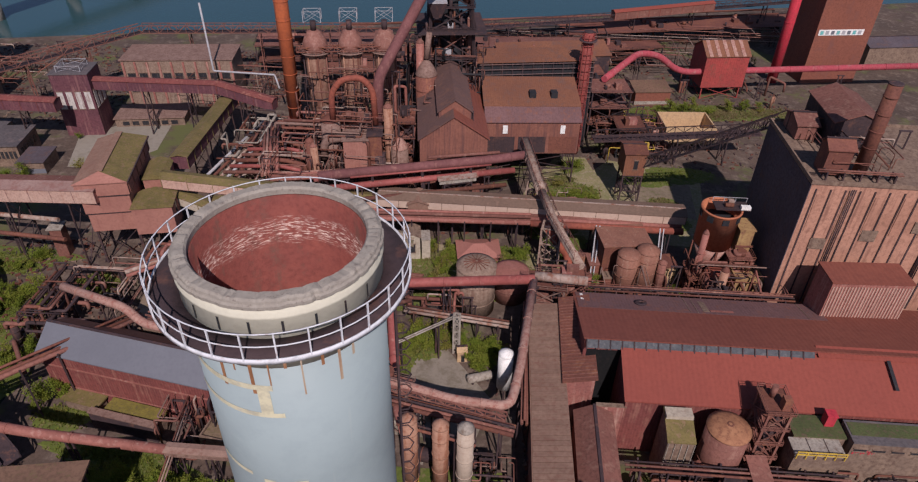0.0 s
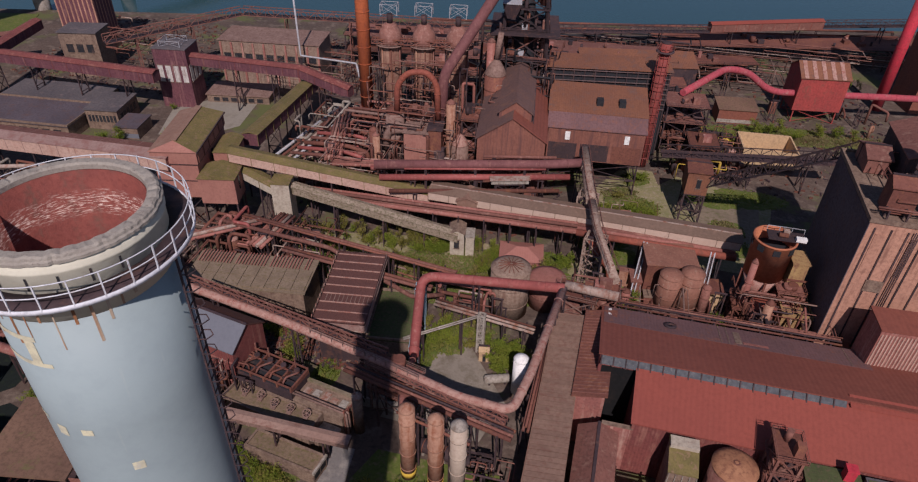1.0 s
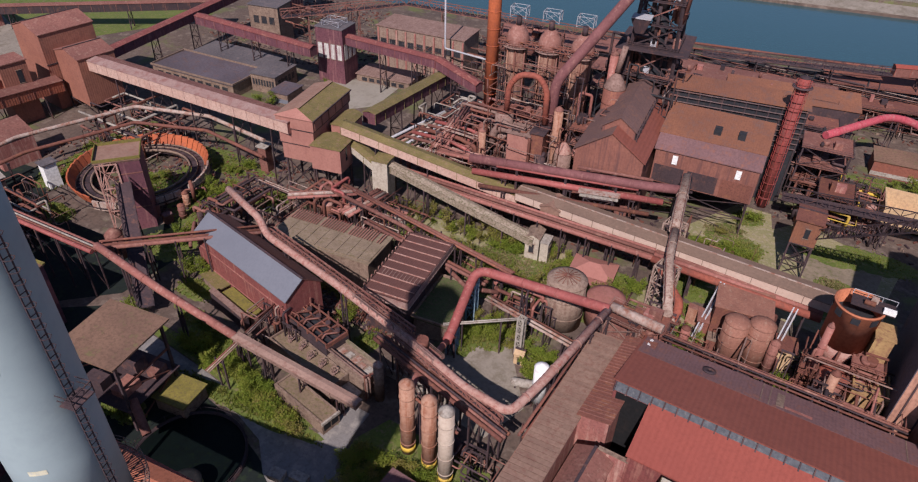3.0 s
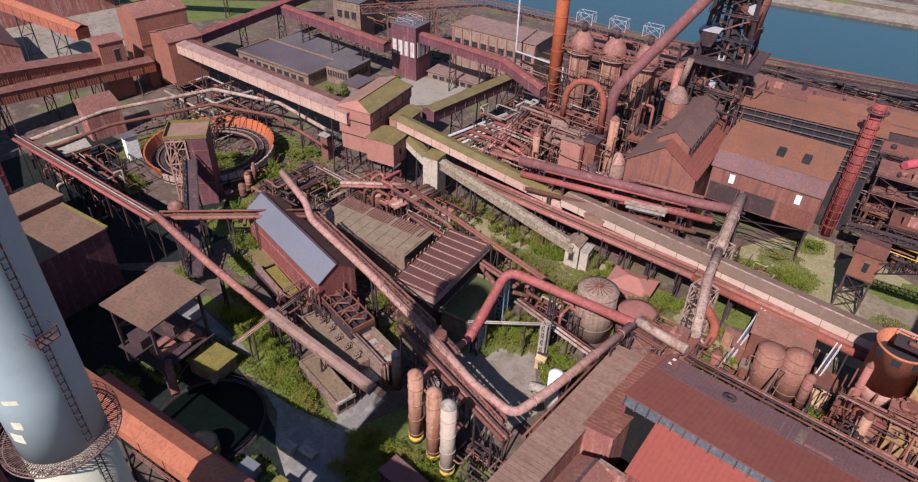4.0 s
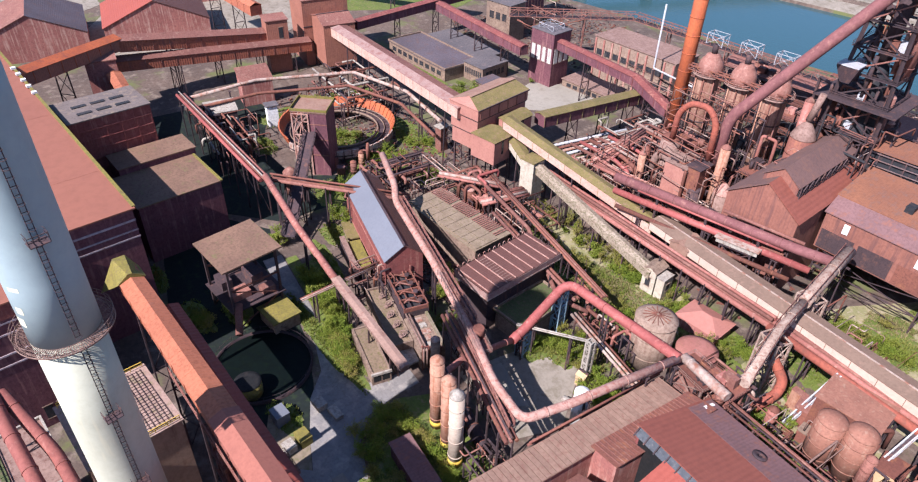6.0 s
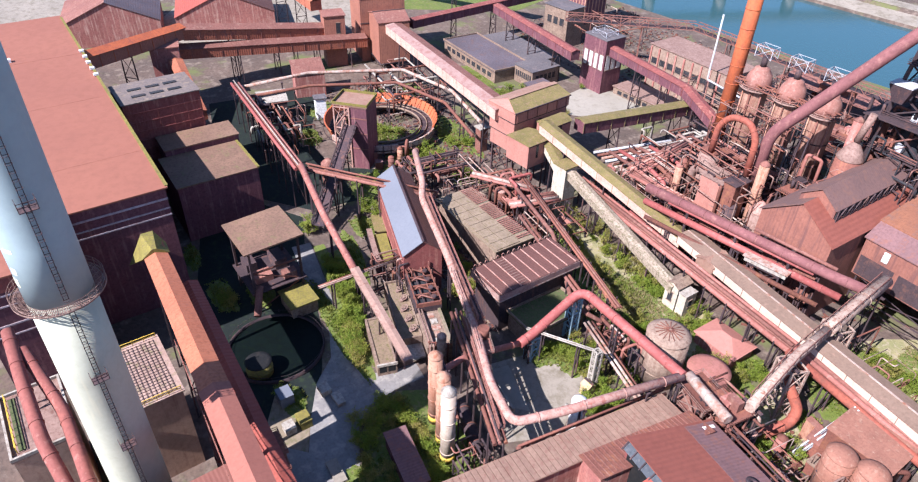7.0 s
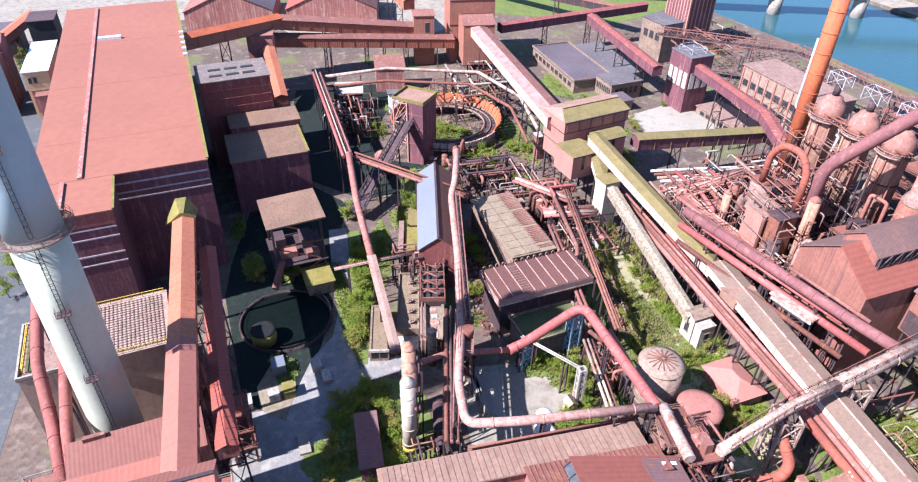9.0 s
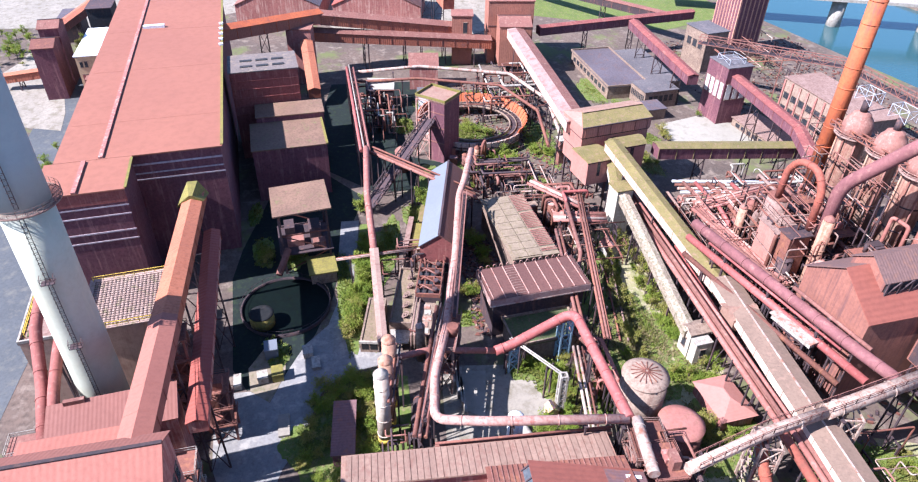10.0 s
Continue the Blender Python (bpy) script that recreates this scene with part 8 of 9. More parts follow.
tank("orange_stack", "tall orange-rusted steel stack", -53.6, 177.0, 1.9, 62, RUST_ORANGE, RUST_DARK, z0=13.0, cone=0.0, hoops=12, category="stack")
tank("stack_base", "dark riveted base of the stack", -53.6, 177.0, 2.3, 12.95, RUST, RUST_PINK, cone=0.0, hoops=3, category="stack")
pipe("arch_duct", "arched red-orange hot blast duct", [(-37.6, 157.0, 22.5), (-37.4, 157.0, 30.0), (-34.6, 157.4, 33.6), (-29.6, 158.2, 34.0), (-27.0, 158.6, 30.5), (-26.8, 158.6, 21)], 0.8, RUST_ORANGE_DARK, flanges=4, bend=3.0)
tank("hot_drum", "bulbous rusty drum before the stoves", -33.2, 158.6, 2.0, 16.5, DUSTY, RUST_PINK, cone=1.6, hoops=3, category="vessel")
tank("hot_drum", "dark upright vessel before the furnace", -25.6, 154.8, 1.7, 14, RUST_DARK, RUST_DARK, cone=0.8, hoops=3, category="vessel")
tank("hot_drum", "rusty vessel with a pale yellowish cone", -20.8, 159.6, 2.3, 14, DUSTY, PIPE_PALE2, cone=2.6, hoops=2, category="vessel")
pipe("bent_duct", "fat rusty bent duct between the drums", [(-40.5, 155.4, 12), (-40, 155.2, 17.5), (-34, 155.6, 18.4), (-30.5, 156.5, 15), (-30.4, 156.6, 8)], 1.1, DUSTY, flanges=3, bend=2.4)
tank("hot_drum", "rusty drum under the arched duct", -38.6, 158.0, 2.5, 22.0, DUSTY, RUST, cone=1.2, hoops=3, category="vessel")
building("control_cabin", "pink sheet-clad cabin among the stoves", "cabin", (-34.4, 152.2), (-28.2, 153.0), 6, 19.0, WALL_SALMON, DUSTY, z0=9.5)
building("control_annex", "rusty sheeted annex of the cabin", "cabin", (-28.0, 153.2), (-24.6, 153.6), 5, 20.2, RUST, RUST_DARK, z0=0)
lattice("annex_trestle", "rusty legs under the pink cabin", -31.3, 155.6, 5, 5, 9.4, 2, yaw=7, decks=False)
lattice("stove_stage", "dark steel stages between stoves and furnace", -35, 168, 16, 4, 18, 4, yaw=6, boxes=6, seed=91)
lattice("stove_stage", "dark steel stages between stoves and furnace", -20, 170, 4, 9, 18, 4, yaw=4, boxes=5, seed=92)
pipe("downcomer", "huge plum-red downcomer pipe", [(-26.4, 161.6, 18), (-26.2, 161.8, 32), (-4.2, 181.0, 70), (-6, 186, 73)], 1.4, PIPE_PLUM, flanges=0, bend=3)
pipe("uptake", "huge red-brown uptake pipe", [(-4.5, 190, 44), (-3.2, 190.5, 62), (-6, 187, 73)], 1.5, RUST_PINK, flanges=6, bend=5)
tank("dust_cyclone", "pale pot-bellied dust catcher beside the furnace", -15.2, 177.6, 3.0, 27.6, RUST, DUSTY, z0=0, cone=4.0, hoops=3, legs=4, category="vessel")
pipe("catcher_spout", "pale pipe standing on the dust catcher", [(-15.2, 177.6, 32), (-14.4, 178.6, 39)], 0.8, DUSTY, flanges=5)
tangle("furnace_pipework", "dense dark pipework round the furnace", -22, 2, 178, 200, 8, 34, 40, 94, [RUST_DARK, RUST, BLACK, RUST_PINK])
tangle("stove_pipework", "dense rusty pipework below the stoves", -58, -22, 160, 174, 5, 18, 46, 95, [DUSTY, RUST, RUST_PINK, RUST_DARK, PIPE_PINK])
lattice("river_stage", "long dark steel stage toward the river", 8, 246, 60, 16, 12, 2, yaw=6, boxes=10, seed=96)
lattice("river_stage", "long dark steel stage along the quay", -60, 246, 50, 14, 12, 2, yaw=10, boxes=8, seed=97)
lattice("quay_stage", "low dark steel stage on the quay", 90, 296, 120, 16, 7, 1, yaw=13, boxes=14, seed=98)
tangle("quay_pipework", "rusty pipes along the quay", -30, 50, 262, 285, 2, 8, 30, 99, [RUST_DARK, RUST, RUST_DARK, BLACK])

# ---- gabled cast house and ore bays ----
building("cast_house", "big rusty gabled cast house with a roof monitor", "cast house", (-14.4, 151.0), (2.8, 153.0), 34, 21.2, RUST_WALL, (ROOF_MONITOR, ROOF_UP), shape="cross", rise=6.0, over=0.5, windows=[])
mo = building("cast_house_monitor", "dark sheeted monitor on the cast house roof", "roof monitor", (-10.0, 156.0), (-1.7, 157.0), 28, 26.6, RUST_WALL, ROOF_MONITOR, z0=22.0, shape="cross", rise=3.0, over=0.4)
for i in range(10):
    part("side_brace", add_beam(bmesh.new(), (8.9, 0.4 + i * 2.75, 1.8), (8.9, 3.0 + i * 2.75, 4.4), 0.22), RUST_DARK, mo)
    part("side_post", add_beam(bmesh.new(), (8.9, 0.3 + i * 2.75, 1.2), (8.9, 0.3 + i * 2.75, 4.5), 0.25), RUST_DARK, mo)
# A solid black sheet paints the shade behind the monitor's open side.
part("open_side", box(8.4, 8.6, 0.4, 27.4, 1.6, 4.4), BLACK, mo, "black sheet painted for the open side")
building("ore_bay", "broad rusty roofed bay beside the cast house", "ore bay", (1.6, 169.9), (27.6, 172.2), 13, 22.4, RUST_WALL, ROOF_RUSTY, z0=9, shape="mono", rise=2.6, windows=[])
lt = building("lean_to", "rusty lean-to with a lilac roof before the bay", "ore bay", (2.2, 165.6), (27.8, 168.0), 4.1, 19.7, RUST_WALL, ROOF_LILAC, z0=10, shape="mono", rise=2.5)
for q in (4.6, 20.4):
    part("white_shutter", box(q, q + 1.3, -0.2, -0.02, 6.2, 8.6), WHITE, lt, "white boarded shutter")
for q in (0.4, 9, 17.6):
    part("wall_sheet", box(q, q + 7.6, -0.1, -0.02, 0.3, 5.2), (RUST_DARK, RUST_ORANGE_DARK, RUST)[int(q) % 3], lt)
lattice("bay_stilts", "dark steel stilts under the ore bay", 14.6, 174.5, 24, 14, 9.6, 2, yaw=5.3, decks=False)
# Dormers are solid boxes, blackened for the shade within.
for i in range(2):
    part("roof_dormer", box(12.5 + i * 6, 14.3 + i * 6, 3, 5.5, 13.6, 15.8), BLACK, bpy.data.objects["ore_bay"], "black box painted for an open dormer")
# The closed wall is black to stand for the dim interior behind the grid.
hb = building("high_bay", "high ore bay with a long rust-brown roof and blackened gridded side", "ore bay", (-3.3, 185.2), (33, 191.4), 8.5, 28.3, BLACK, ROOF_RUSTY, over=0.5, shape="mono", rise=0.6)
for i in range(13):
    part("grid_post", add_beam(bmesh.new(), (0.4 + i * 3.0, -0.3, 0), (0.4 + i * 3.0, -0.3, 28.1), 0.3), RUST_DARK, hb)
for i in range(8):
    part("grid_rail", add_beam(bmesh.new(), (0.2, -0.55, 17 + i * 1.55), (36.6, -0.55, 17 + i * 1.55), 0.2), GREY_RUST, hb)
rs = tank("red_stack", "red-rusted stack in a cage of rings and rails", 29.6, 187, 1.35, 38, RED_DULL, RUST_DARK, cone=0.3, hoops=8, category="stack")
for i in range(15):
    part("cage_ring", ring_bm(1.62, 1.74, 3 + i * 2.4, 3.14 + i * 2.4, 20), RED_DULL, rs)
for i in range(8):
    t = math.tau * i / 8
    part("cage_rail", add_beam(bmesh.new(), (1.68 * math.cos(t), 1.68 * math.sin(t), 1), (1.68 * math.cos(t), 1.68 * math.sin(t), 37.6), 0.12), RED_RUST, rs)
part("crown_deck", ring_bm(1.4, 2.5, 35.6, 35.8, 20), RUST_DARK, rs)
part("crown_rail", ring_bm(2.42, 2.5, 36.7, 36.8, 20), RED_DULL, rs)
truss("red_conveyor", "long red conveyor bridge above the quay", (-10, 262, 12), (52, 282, 12), 3, 2.2, RUST_DARK, bays=20, legs=(0.3, 0.7))
gallery("red_conveyor", "bright rust-red closed conveyor above the quay", (52, 282, 12), (96, 297, 13), 3.6, 3.2, RUST_PINK, ROOF_RED, legs=(0.2, 0.8))
truss("red_conveyor", "long red conveyor bridge above the quay", (96, 297, 13.5), (180, 322, 15), 3, 2.2, RUST_DARK, bays=24, legs=(0.3, 0.7))
pipe("crimson_pipe", "humped crimson gas pipe", [(38.7, 203.8, 17.6), (53, 227, 18.0), (60.5, 230, 16.6), (69.7, 233, 9.4), (160, 246, 10.5)], 1.1, PIPE_CRIMSON, legs=[(56, 239, 13), (72, 230, 8), (100, 234, 8), (130, 240, 8)], flanges=9, bend=5)
building("crimson_house", "red sheet-clad house on stilts with a striped roof", "pump house", (78, 231.6), (93.5, 233.9), 12, 16.0, RED_RUST, ROOF_RUSTY, z0=4.5, shape="gable", rise=3.6)
ch = bpy.data.objects["crimson_house"]
for i in range(5):
    part("roof_stripe", add_hull(bmesh.new(), [[(x, -0.45, 11.55), (x, 5.9, 15.36), (x, 5.9, 15.44), (x, -0.45, 11.63)] for x in (0.8 + i * 3.0, 2.1 + i * 3.0)]), PIPE_PALE2, ch, "faded pale sheet strip")
lattice("red_trestle", "red stilts under the pump house", 85.0, 239.0, 14, 11, 4.4, 1, yaw=8.5, m=RED_RUST, decks=False)
tank("crimson_stack", "crimson painted steel stack with a railed crown", 110.8, 251.5, 1.8, 46, RED_BRIGHT, RED_BRIGHT, cone=0, hoops=1, category="stack")
bl = building("orange_brick_block", "tall orange-brown clad block", "bunker block", (121.2, 251), (142.5, 254.3), 15, 48, BRICK_ORANGE, ROOF_RUSTY, over=0.2)
part("graffiti_band", box(1, 18.5, -0.12, -0.01, 18.5, 20.6), WHITE, bl, "pale sprayed band")
for i in range(8):
    part("sprayed_stroke", box(1.6 + i * 2.1, 2.9 + i * 2.1, -0.16, -0.125, 18.8, 20.2), (TURQ, GREY_STEEL, ROOF_BLUE)[i % 3], bl, "coloured sprayed stroke")
part("amber_edge", box(21.6, 22.5, 13.6, 15.2, 0, 48), ORANGE, bl)
building("grey_gable_hall", "small grey hall by the block", "hall", (152, 268), (180, 273), 12, 9, CONC_RUSTY, ROOF_SLATE, shape="gable", rise=2)
building("graffiti_shack", "low orange brick shack with graffiti", "shack", (54, 224), (66.5, 225.6), 8, 5, BRICK_ORANGE, ROOF_TAN, shape="mono", rise=0.8, bands=[("front", 0.4, 1.6, CONC)])
hp = thing("ore_hopper", "open sand-coloured ore hopper", "hopper", 58.5, 193.5, 0, 4)
for q in ((0, 16, 0, 0.4), (0, 16, 11.6, 12), (0, 0.4, 0.4, 11.6), (15.6, 16, 0.4, 11.6)):
    part("side", box(*q, 1.0, 6.5), SAND, hp)
part("floor", box(0.4, 15.6, 0.4, 11.6, 1.0, 1.6), SAND, hp)
building("screen_cabin", "rusty screen cabin on steel legs", "cabin", (39.3, 157.6), (44.8, 157.9), 7, 16.0, ROOF_RUSTY, RUST, z0=9.5, shape="gable", rise=1.0, windows=[("front", 0.4, 0.7, 2, 4.5, 1, BLACK)])
lattice("cabin_trestle", "dark steel legs under the screen cabin", 42, 161, 5, 6.4, 9.4, 2, decks=False)
truss("hopper_bridge", "dark lattice conveyor bridge to the silo", (45.5, 159, 12), (66, 137, 36), 3, 2.8, RUST_DARK, bays=16)
truss("rail_bridge", "long low dark lattice bridge over the sidings", (34, 181, 8), (84, 186, 10), 4, 2.0, RUST_DARK, bays=18, legs=(0.2, 0.5, 0.8))
tangle("hopper_pipework", "rusty frames and yellow rails round the hopper", 36, 58, 180, 212, 2, 8, 30, 101, [RUST, RUST_DARK, YELLOW, RUST_DARK])
tangle("right_bay_pipework", "dark rusty frames beside the bays", 30, 48, 196, 220, 4, 14, 26, 102, [RUST_DARK, RUST, BLACK])

# ---- river bridge and far works ----
br = thing("river_bridge", "concrete road bridge on rounded piers", "bridge", -254, 218.0, 0, 70.8)
part("deck", box(0, 330, -6, 6, 9, 10.4), CONC, br)
for i in range(4):
    part("pier", tube([(43 + i * 42, 0, -8), (43 + i * 42, 0, 9)], 3.4, 16), CONC, br)
building("west_tower", "tall plum-brown gabled bunker tower by the sandy lot", "bunker tower", (-161.5, -48.2), (-162.4, -41.4), 11, 18.8, WALL_PLUM, RUST, shape="gable", rise=1.6, over=0.4)
building("west_tower", "second brown gabled tower behind the first", "bunker tower", (-174.2, -49.5), (-175.1, -43.0), 10, 21.5, WALL_PLUM, RUST_PINK, shape="gable", rise=1.6, over=0.4)
building("pink_lift_block", "small pink block beside the white-roofed block", "bunker block", (-156.5, -31.6), (-157.0, -28.0), 3.8, 9.0, WALL_PINK, RUST_PINK, over=0.2)
building("dark_bunker_block", "blackened block at the far gallery end", "bunker block", (-222, -62), (-223, -54), 14, 10, RUST_DARK, ROOF_SLATE)
building("dark_bunker_block", "tall dark stained block behind the white roof", "bunker block", (-205, -43), (-206, -34), 12, 19, BLACK, RUST_DARK)
building("west_tower_block", "ochre block with a flat white roof and pink gridded front", "bunker block", (-160.5, -34.5), (-161.4, -27.0), 29.5, 16, SAND, WHITE, windows=[("front", 0.08, 0.92, 2.0, 9.5, 5, WALL_PINK), ("front", 0.1, 0.5, 12.2, 14.0, 2, GLASS_DARK)])
gallery("west_gallery", "orange gallery at the tower foot", (-173.0, -68.0, 2.6), (-173.5, -50.0, 4.6), 3.4, 2.8, ORANGE_DARK, ORANGE, legs=(0.4,))
gallery("west_gallery", "orange gallery rising toward the dark block", (-232, -49, 12), (-212, -60, 6.5), 4.2, 3.2, RUST_PINK, ORANGE_DARK, legs=(0.5,))
slab("sand_lot", [(-136, -36), (-150, -39), (-200, -56), (-236, -62), (-252, -74), (-200, -72), (-150, -84)], 0.1, PAVE, "pale sandy lot by the towers", "yard")

for i, (x, y, wx, wy, h, lv, yw) in enumerate(((40, 202, 12, 10, 16, 3, 6), (-24, 206, 14, 10, 22, 4, 6), (12, 208, 18, 8, 18, 3, 8), (-44, 214, 16, 8, 14, 3, 10), (30, 224, 22, 8, 12, 2, 8), (56, 262, 26, 8, 8, 2, 14), (4, 228, 20, 8, 14, 3, 8), (46, 190, 8, 10, 9, 2, 4))):
    lattice("steel_staging", "blackened steel staging with gangways and pipes", x, y, wx, wy, h, lv, yaw=yw, m=BLACK if i % 2 else RUST_DARK, boxes=3, seed=400 + i, group="steel staging")
for i in range(7):
    pipe("quay_main", "long dark pipe along the quay", [(-60, 262 + i * 2.1, 4 + (i % 3) * 2.2), (130, 306 + i * 2.1, 4 + (i % 3) * 2.2)], 0.35 + 0.12 * (i % 2), (RUST_DARK, BLACK, RUST)[i % 3], legs=[(-60 + 190 * k / 6, 262 + i * 2.1 + 44 * k / 6, 3.6 + (i % 3) * 2.2) for k in range(7)], flanges=0, seg=10, group="quay mains")
tangle("block_pipework", "grey pipes and frames before the scribbled block", 66, 84, 66, 71.5, 2, 7, 16, 640, [GREY_STEEL, RUST_DARK, RUST, CONC], r=(0.08, 0.22))


# ---- weeds, bushes and trees ----
def grass(label, cx, cy, rx, ry, n, m, tall=0.7, yaw=0.0, seed=1, z=0.0):
    """A patch of rough growth: thousands of leaning blades in tufts, thinning out toward an uneven edge."""
    rnd = random.Random(seed)
    verts, faces = [], []
    c, s = math.cos(radians(yaw)), math.sin(radians(yaw))
    for i in range(n):
        while True:
            u, v = rnd.uniform(-1, 1), rnd.uniform(-1, 1)
            d = math.hypot(u, v) + 0.35 * noise.noise(Vector((u * 2.3 + cx, v * 2.3 + cy, seed)))
            if d < 1 and rnd.random() < 1.25 - d:
                break
        x, y = cx + rx * u * c - ry * v * s, cy + rx * u * s + ry * v * c
        h = tall * rnd.uniform(0.35, 1.2) * (1.3 - 0.7 * d)
        for k in range(7):
            a = rnd.uniform(0, math.tau)
            w = rnd.uniform(0.05, 0.14)
            lean = rnd.uniform(0.15, 0.55) * h + 0.1
            dx, dy = math.cos(a), math.sin(a)
            b = len(verts)
            verts += [(x - dy * w, y + dx * w, z), (x + dy * w, y - dx * w, z), (x + dx * lean, y + dy * lean, z + h)]
            faces.append((b, b + 1, b + 2))
    me = bpy.data.meshes.new("grass")
    me.from_pydata(verts, [], faces)
    me.materials.append(m)
    return tagged(new("grass", me), label, "grass", kind="stuff")


PATCHES = [(24, 131, 4, 3, 0, GRASS), (29, 114, 4, 3, 0, GRASS), (43, 117, 3, 2.5, 0, GRASS), (24, 168, 6, 4, 30, STRAW), (28, 178, 5, 4, 40, GRASS), (-8, 129, 8, 4, 0, STRAW), (4, 125, 5, 3.5, 0, STRAW), (-21, 131, 8, 2.2, 8, STRAW), (8, 132, 4, 4, 0, GRASS), (20, 143, 5, 3, 0, GRASS), (-5, 104, 6, 2.5, 0, STRAW), (-78, 33, 6, 2, 0, GRASS), (-60, 37, 7, 3, 10, GRASS), (-58, 45, 6, 3, 0, GRASS), (-23, 43.5, 4, 2.5, 0, GRASS), (-9, 98.4, 5, 3.2, 0, GRASS), (5.5, 99, 2.5, 2.5, 0, GRASS), (-12.5, 97, 3, 7, 0, GRASS), (7, 121, 7, 6, 0, STRAW), (-9, 120, 8, 6, 10, STRAW),
           (-31, 119.5, 17, 3.6, -4, STRAW), (-22, 123.5, 9, 2.6, 0, GRASS), (-46, 123, 8, 3, -6, GRASS), (-14, 119, 7, 4, 0, STRAW), (-19, 113, 8, 4, 0, STRAW), (-40, 57.6, 20, 2.2, 4, GRASS), (-31, 63.6, 10, 1.2, 2, GRASS), (-60, 68.5, 13, 3, -8, GRASS), (-73, 76, 6, 3, 0, GRASS),
           (-4, 60, 5, 3, 0, GRASS), (7, 63, 4, 3, 0, GRASS), (11, 55, 6, 4, 0, STRAW), (-13, 61, 4, 3, 0, GRASS), (-118.5, 97.5, 9.5, 9.5, 0, GRASS), (-100, 106, 8, 5, 0, GRASS), (-128, 77, 7, 4, 0, GRASS),
           (-142, 92, 5, 10, 0, GRASS), (22, 157, 8, 6, 0, GRASS), (30, 162, 6, 6, 0, GRASS), (30, 113, 3, 3, 0, GRASS), (45, 111, 3, 2, 0, GRASS), (24, 117, 3, 6, 0, GRASS), (-95, 150, 10, 4, 20, STRAW), (-112, 156, 8, 4, 30, GRASS),
           (85, 219, 30, 5, 8, STRAW), (60, 215, 14, 4, 8, GRASS), (-60, 100, 3, 8, 0, STRAW), (-50, 92, 12, 2, 5, GRASS),
           (-133, 152, 5, 4, 0, GRASS), (-85, 113, 6, 5, 0, GRASS), (-30, 84, 3, 6, 0, GRASS), (-110, 118, 10, 3, 0, GRASS), (-150, 108, 6, 8, 0, GRASS), (33, 68, 5, 3, 0, STRAW), (50, 62, 8, 3, 0, GRASS), (-20, 122, 10, 7, 0, STRAW), (-3, 108, 6, 2, 0, GRASS), (52, 158, 5, 5, 0, STRAW)]
for i, (cx, cy, rx, ry, yaw, m) in enumerate(PATCHES):
    grass("rank green weeds between the works" if m is GRASS else "dry straw-coloured grass between the works", cx, cy, rx, ry, min(3200, int(rx * ry * 15)), m, 0.8, yaw, i + 1)


def turf(cx, cy, rx, ry, yaw, seed, z=0.045):
    """A low ragged-edged sheet of turf."""
    bm = bmesh.new()
    c, s = math.cos(radians(yaw)), math.sin(radians(yaw))
    rings = []
    n = 56
    for f, h in ((1.0, 0.0), (0.9, 0.06), (0.45, 0.12)):
        ring = []
        for i in range(n):
            t = math.tau * i / n
            k = f * (0.92 + 0.30 * noise.noise(Vector((math.cos(t) * 1.6 + cx, math.sin(t) * 1.6 + cy, seed))) + 0.16 * noise.noise(Vector((math.cos(t) * 6 + cx, math.sin(t) * 6, seed))))
            u, v = rx * k * math.cos(t), ry * k * math.sin(t)
            ring.append(bm.verts.new((cx + u * c - v * s, cy + u * s + v * c, z + h)))
        rings.append(ring)
    for a, b in zip(rings, rings[1:]):
        for i in range(n):
            bm.faces.new((a[i], a[(i + 1) % n], b[(i + 1) % n], b[i]))
    bm.faces.new(rings[-1])
    return solo("turf", bm, TURF, "ragged patch of green turf and moss", "turf", kind="stuff")


for i, (cx, cy, rx, ry, yaw, m) in enumerate(PATCHES):
    turf(cx, cy, rx, ry, yaw, i + 1, 0.045 + 0.004 * (i % 5))


def crown_mesh(rnd, tips, n, spread, size):
    """Small leaves in loose sprays round the twig ends, with gaps between the sprays."""
    bm = bmesh.new()
    for i in range(n):
        tip, axis = rnd.choice(tips)
        k = rnd.uniform(-1.1, 0.5)
        p = tip + axis * (k * spread * 1.6) + Vector((rnd.gauss(0, 1), rnd.gauss(0, 1), rnd.gauss(0, 0.8))) * spread * 0.42
        nrm = Vector((rnd.gauss(0, 0.7), rnd.gauss(0, 0.7), 0.5 + abs(rnd.gauss(0, 0.6)))).normalized()
        a = nrm.orthogonal().normalized()
        b = nrm.cross(a)
        t = rnd.uniform(0, math.tau)
        a, b = a * math.cos(t) + b * math.sin(t), b * math.cos(t) - a * math.sin(t)
        s = size * rnd.uniform(0.55, 1.3)
        bm.faces.new([bm.verts.new(p + q) for q in (-a * s, b * s * 0.5, a * s, -b * s * 0.5)])
    return bm


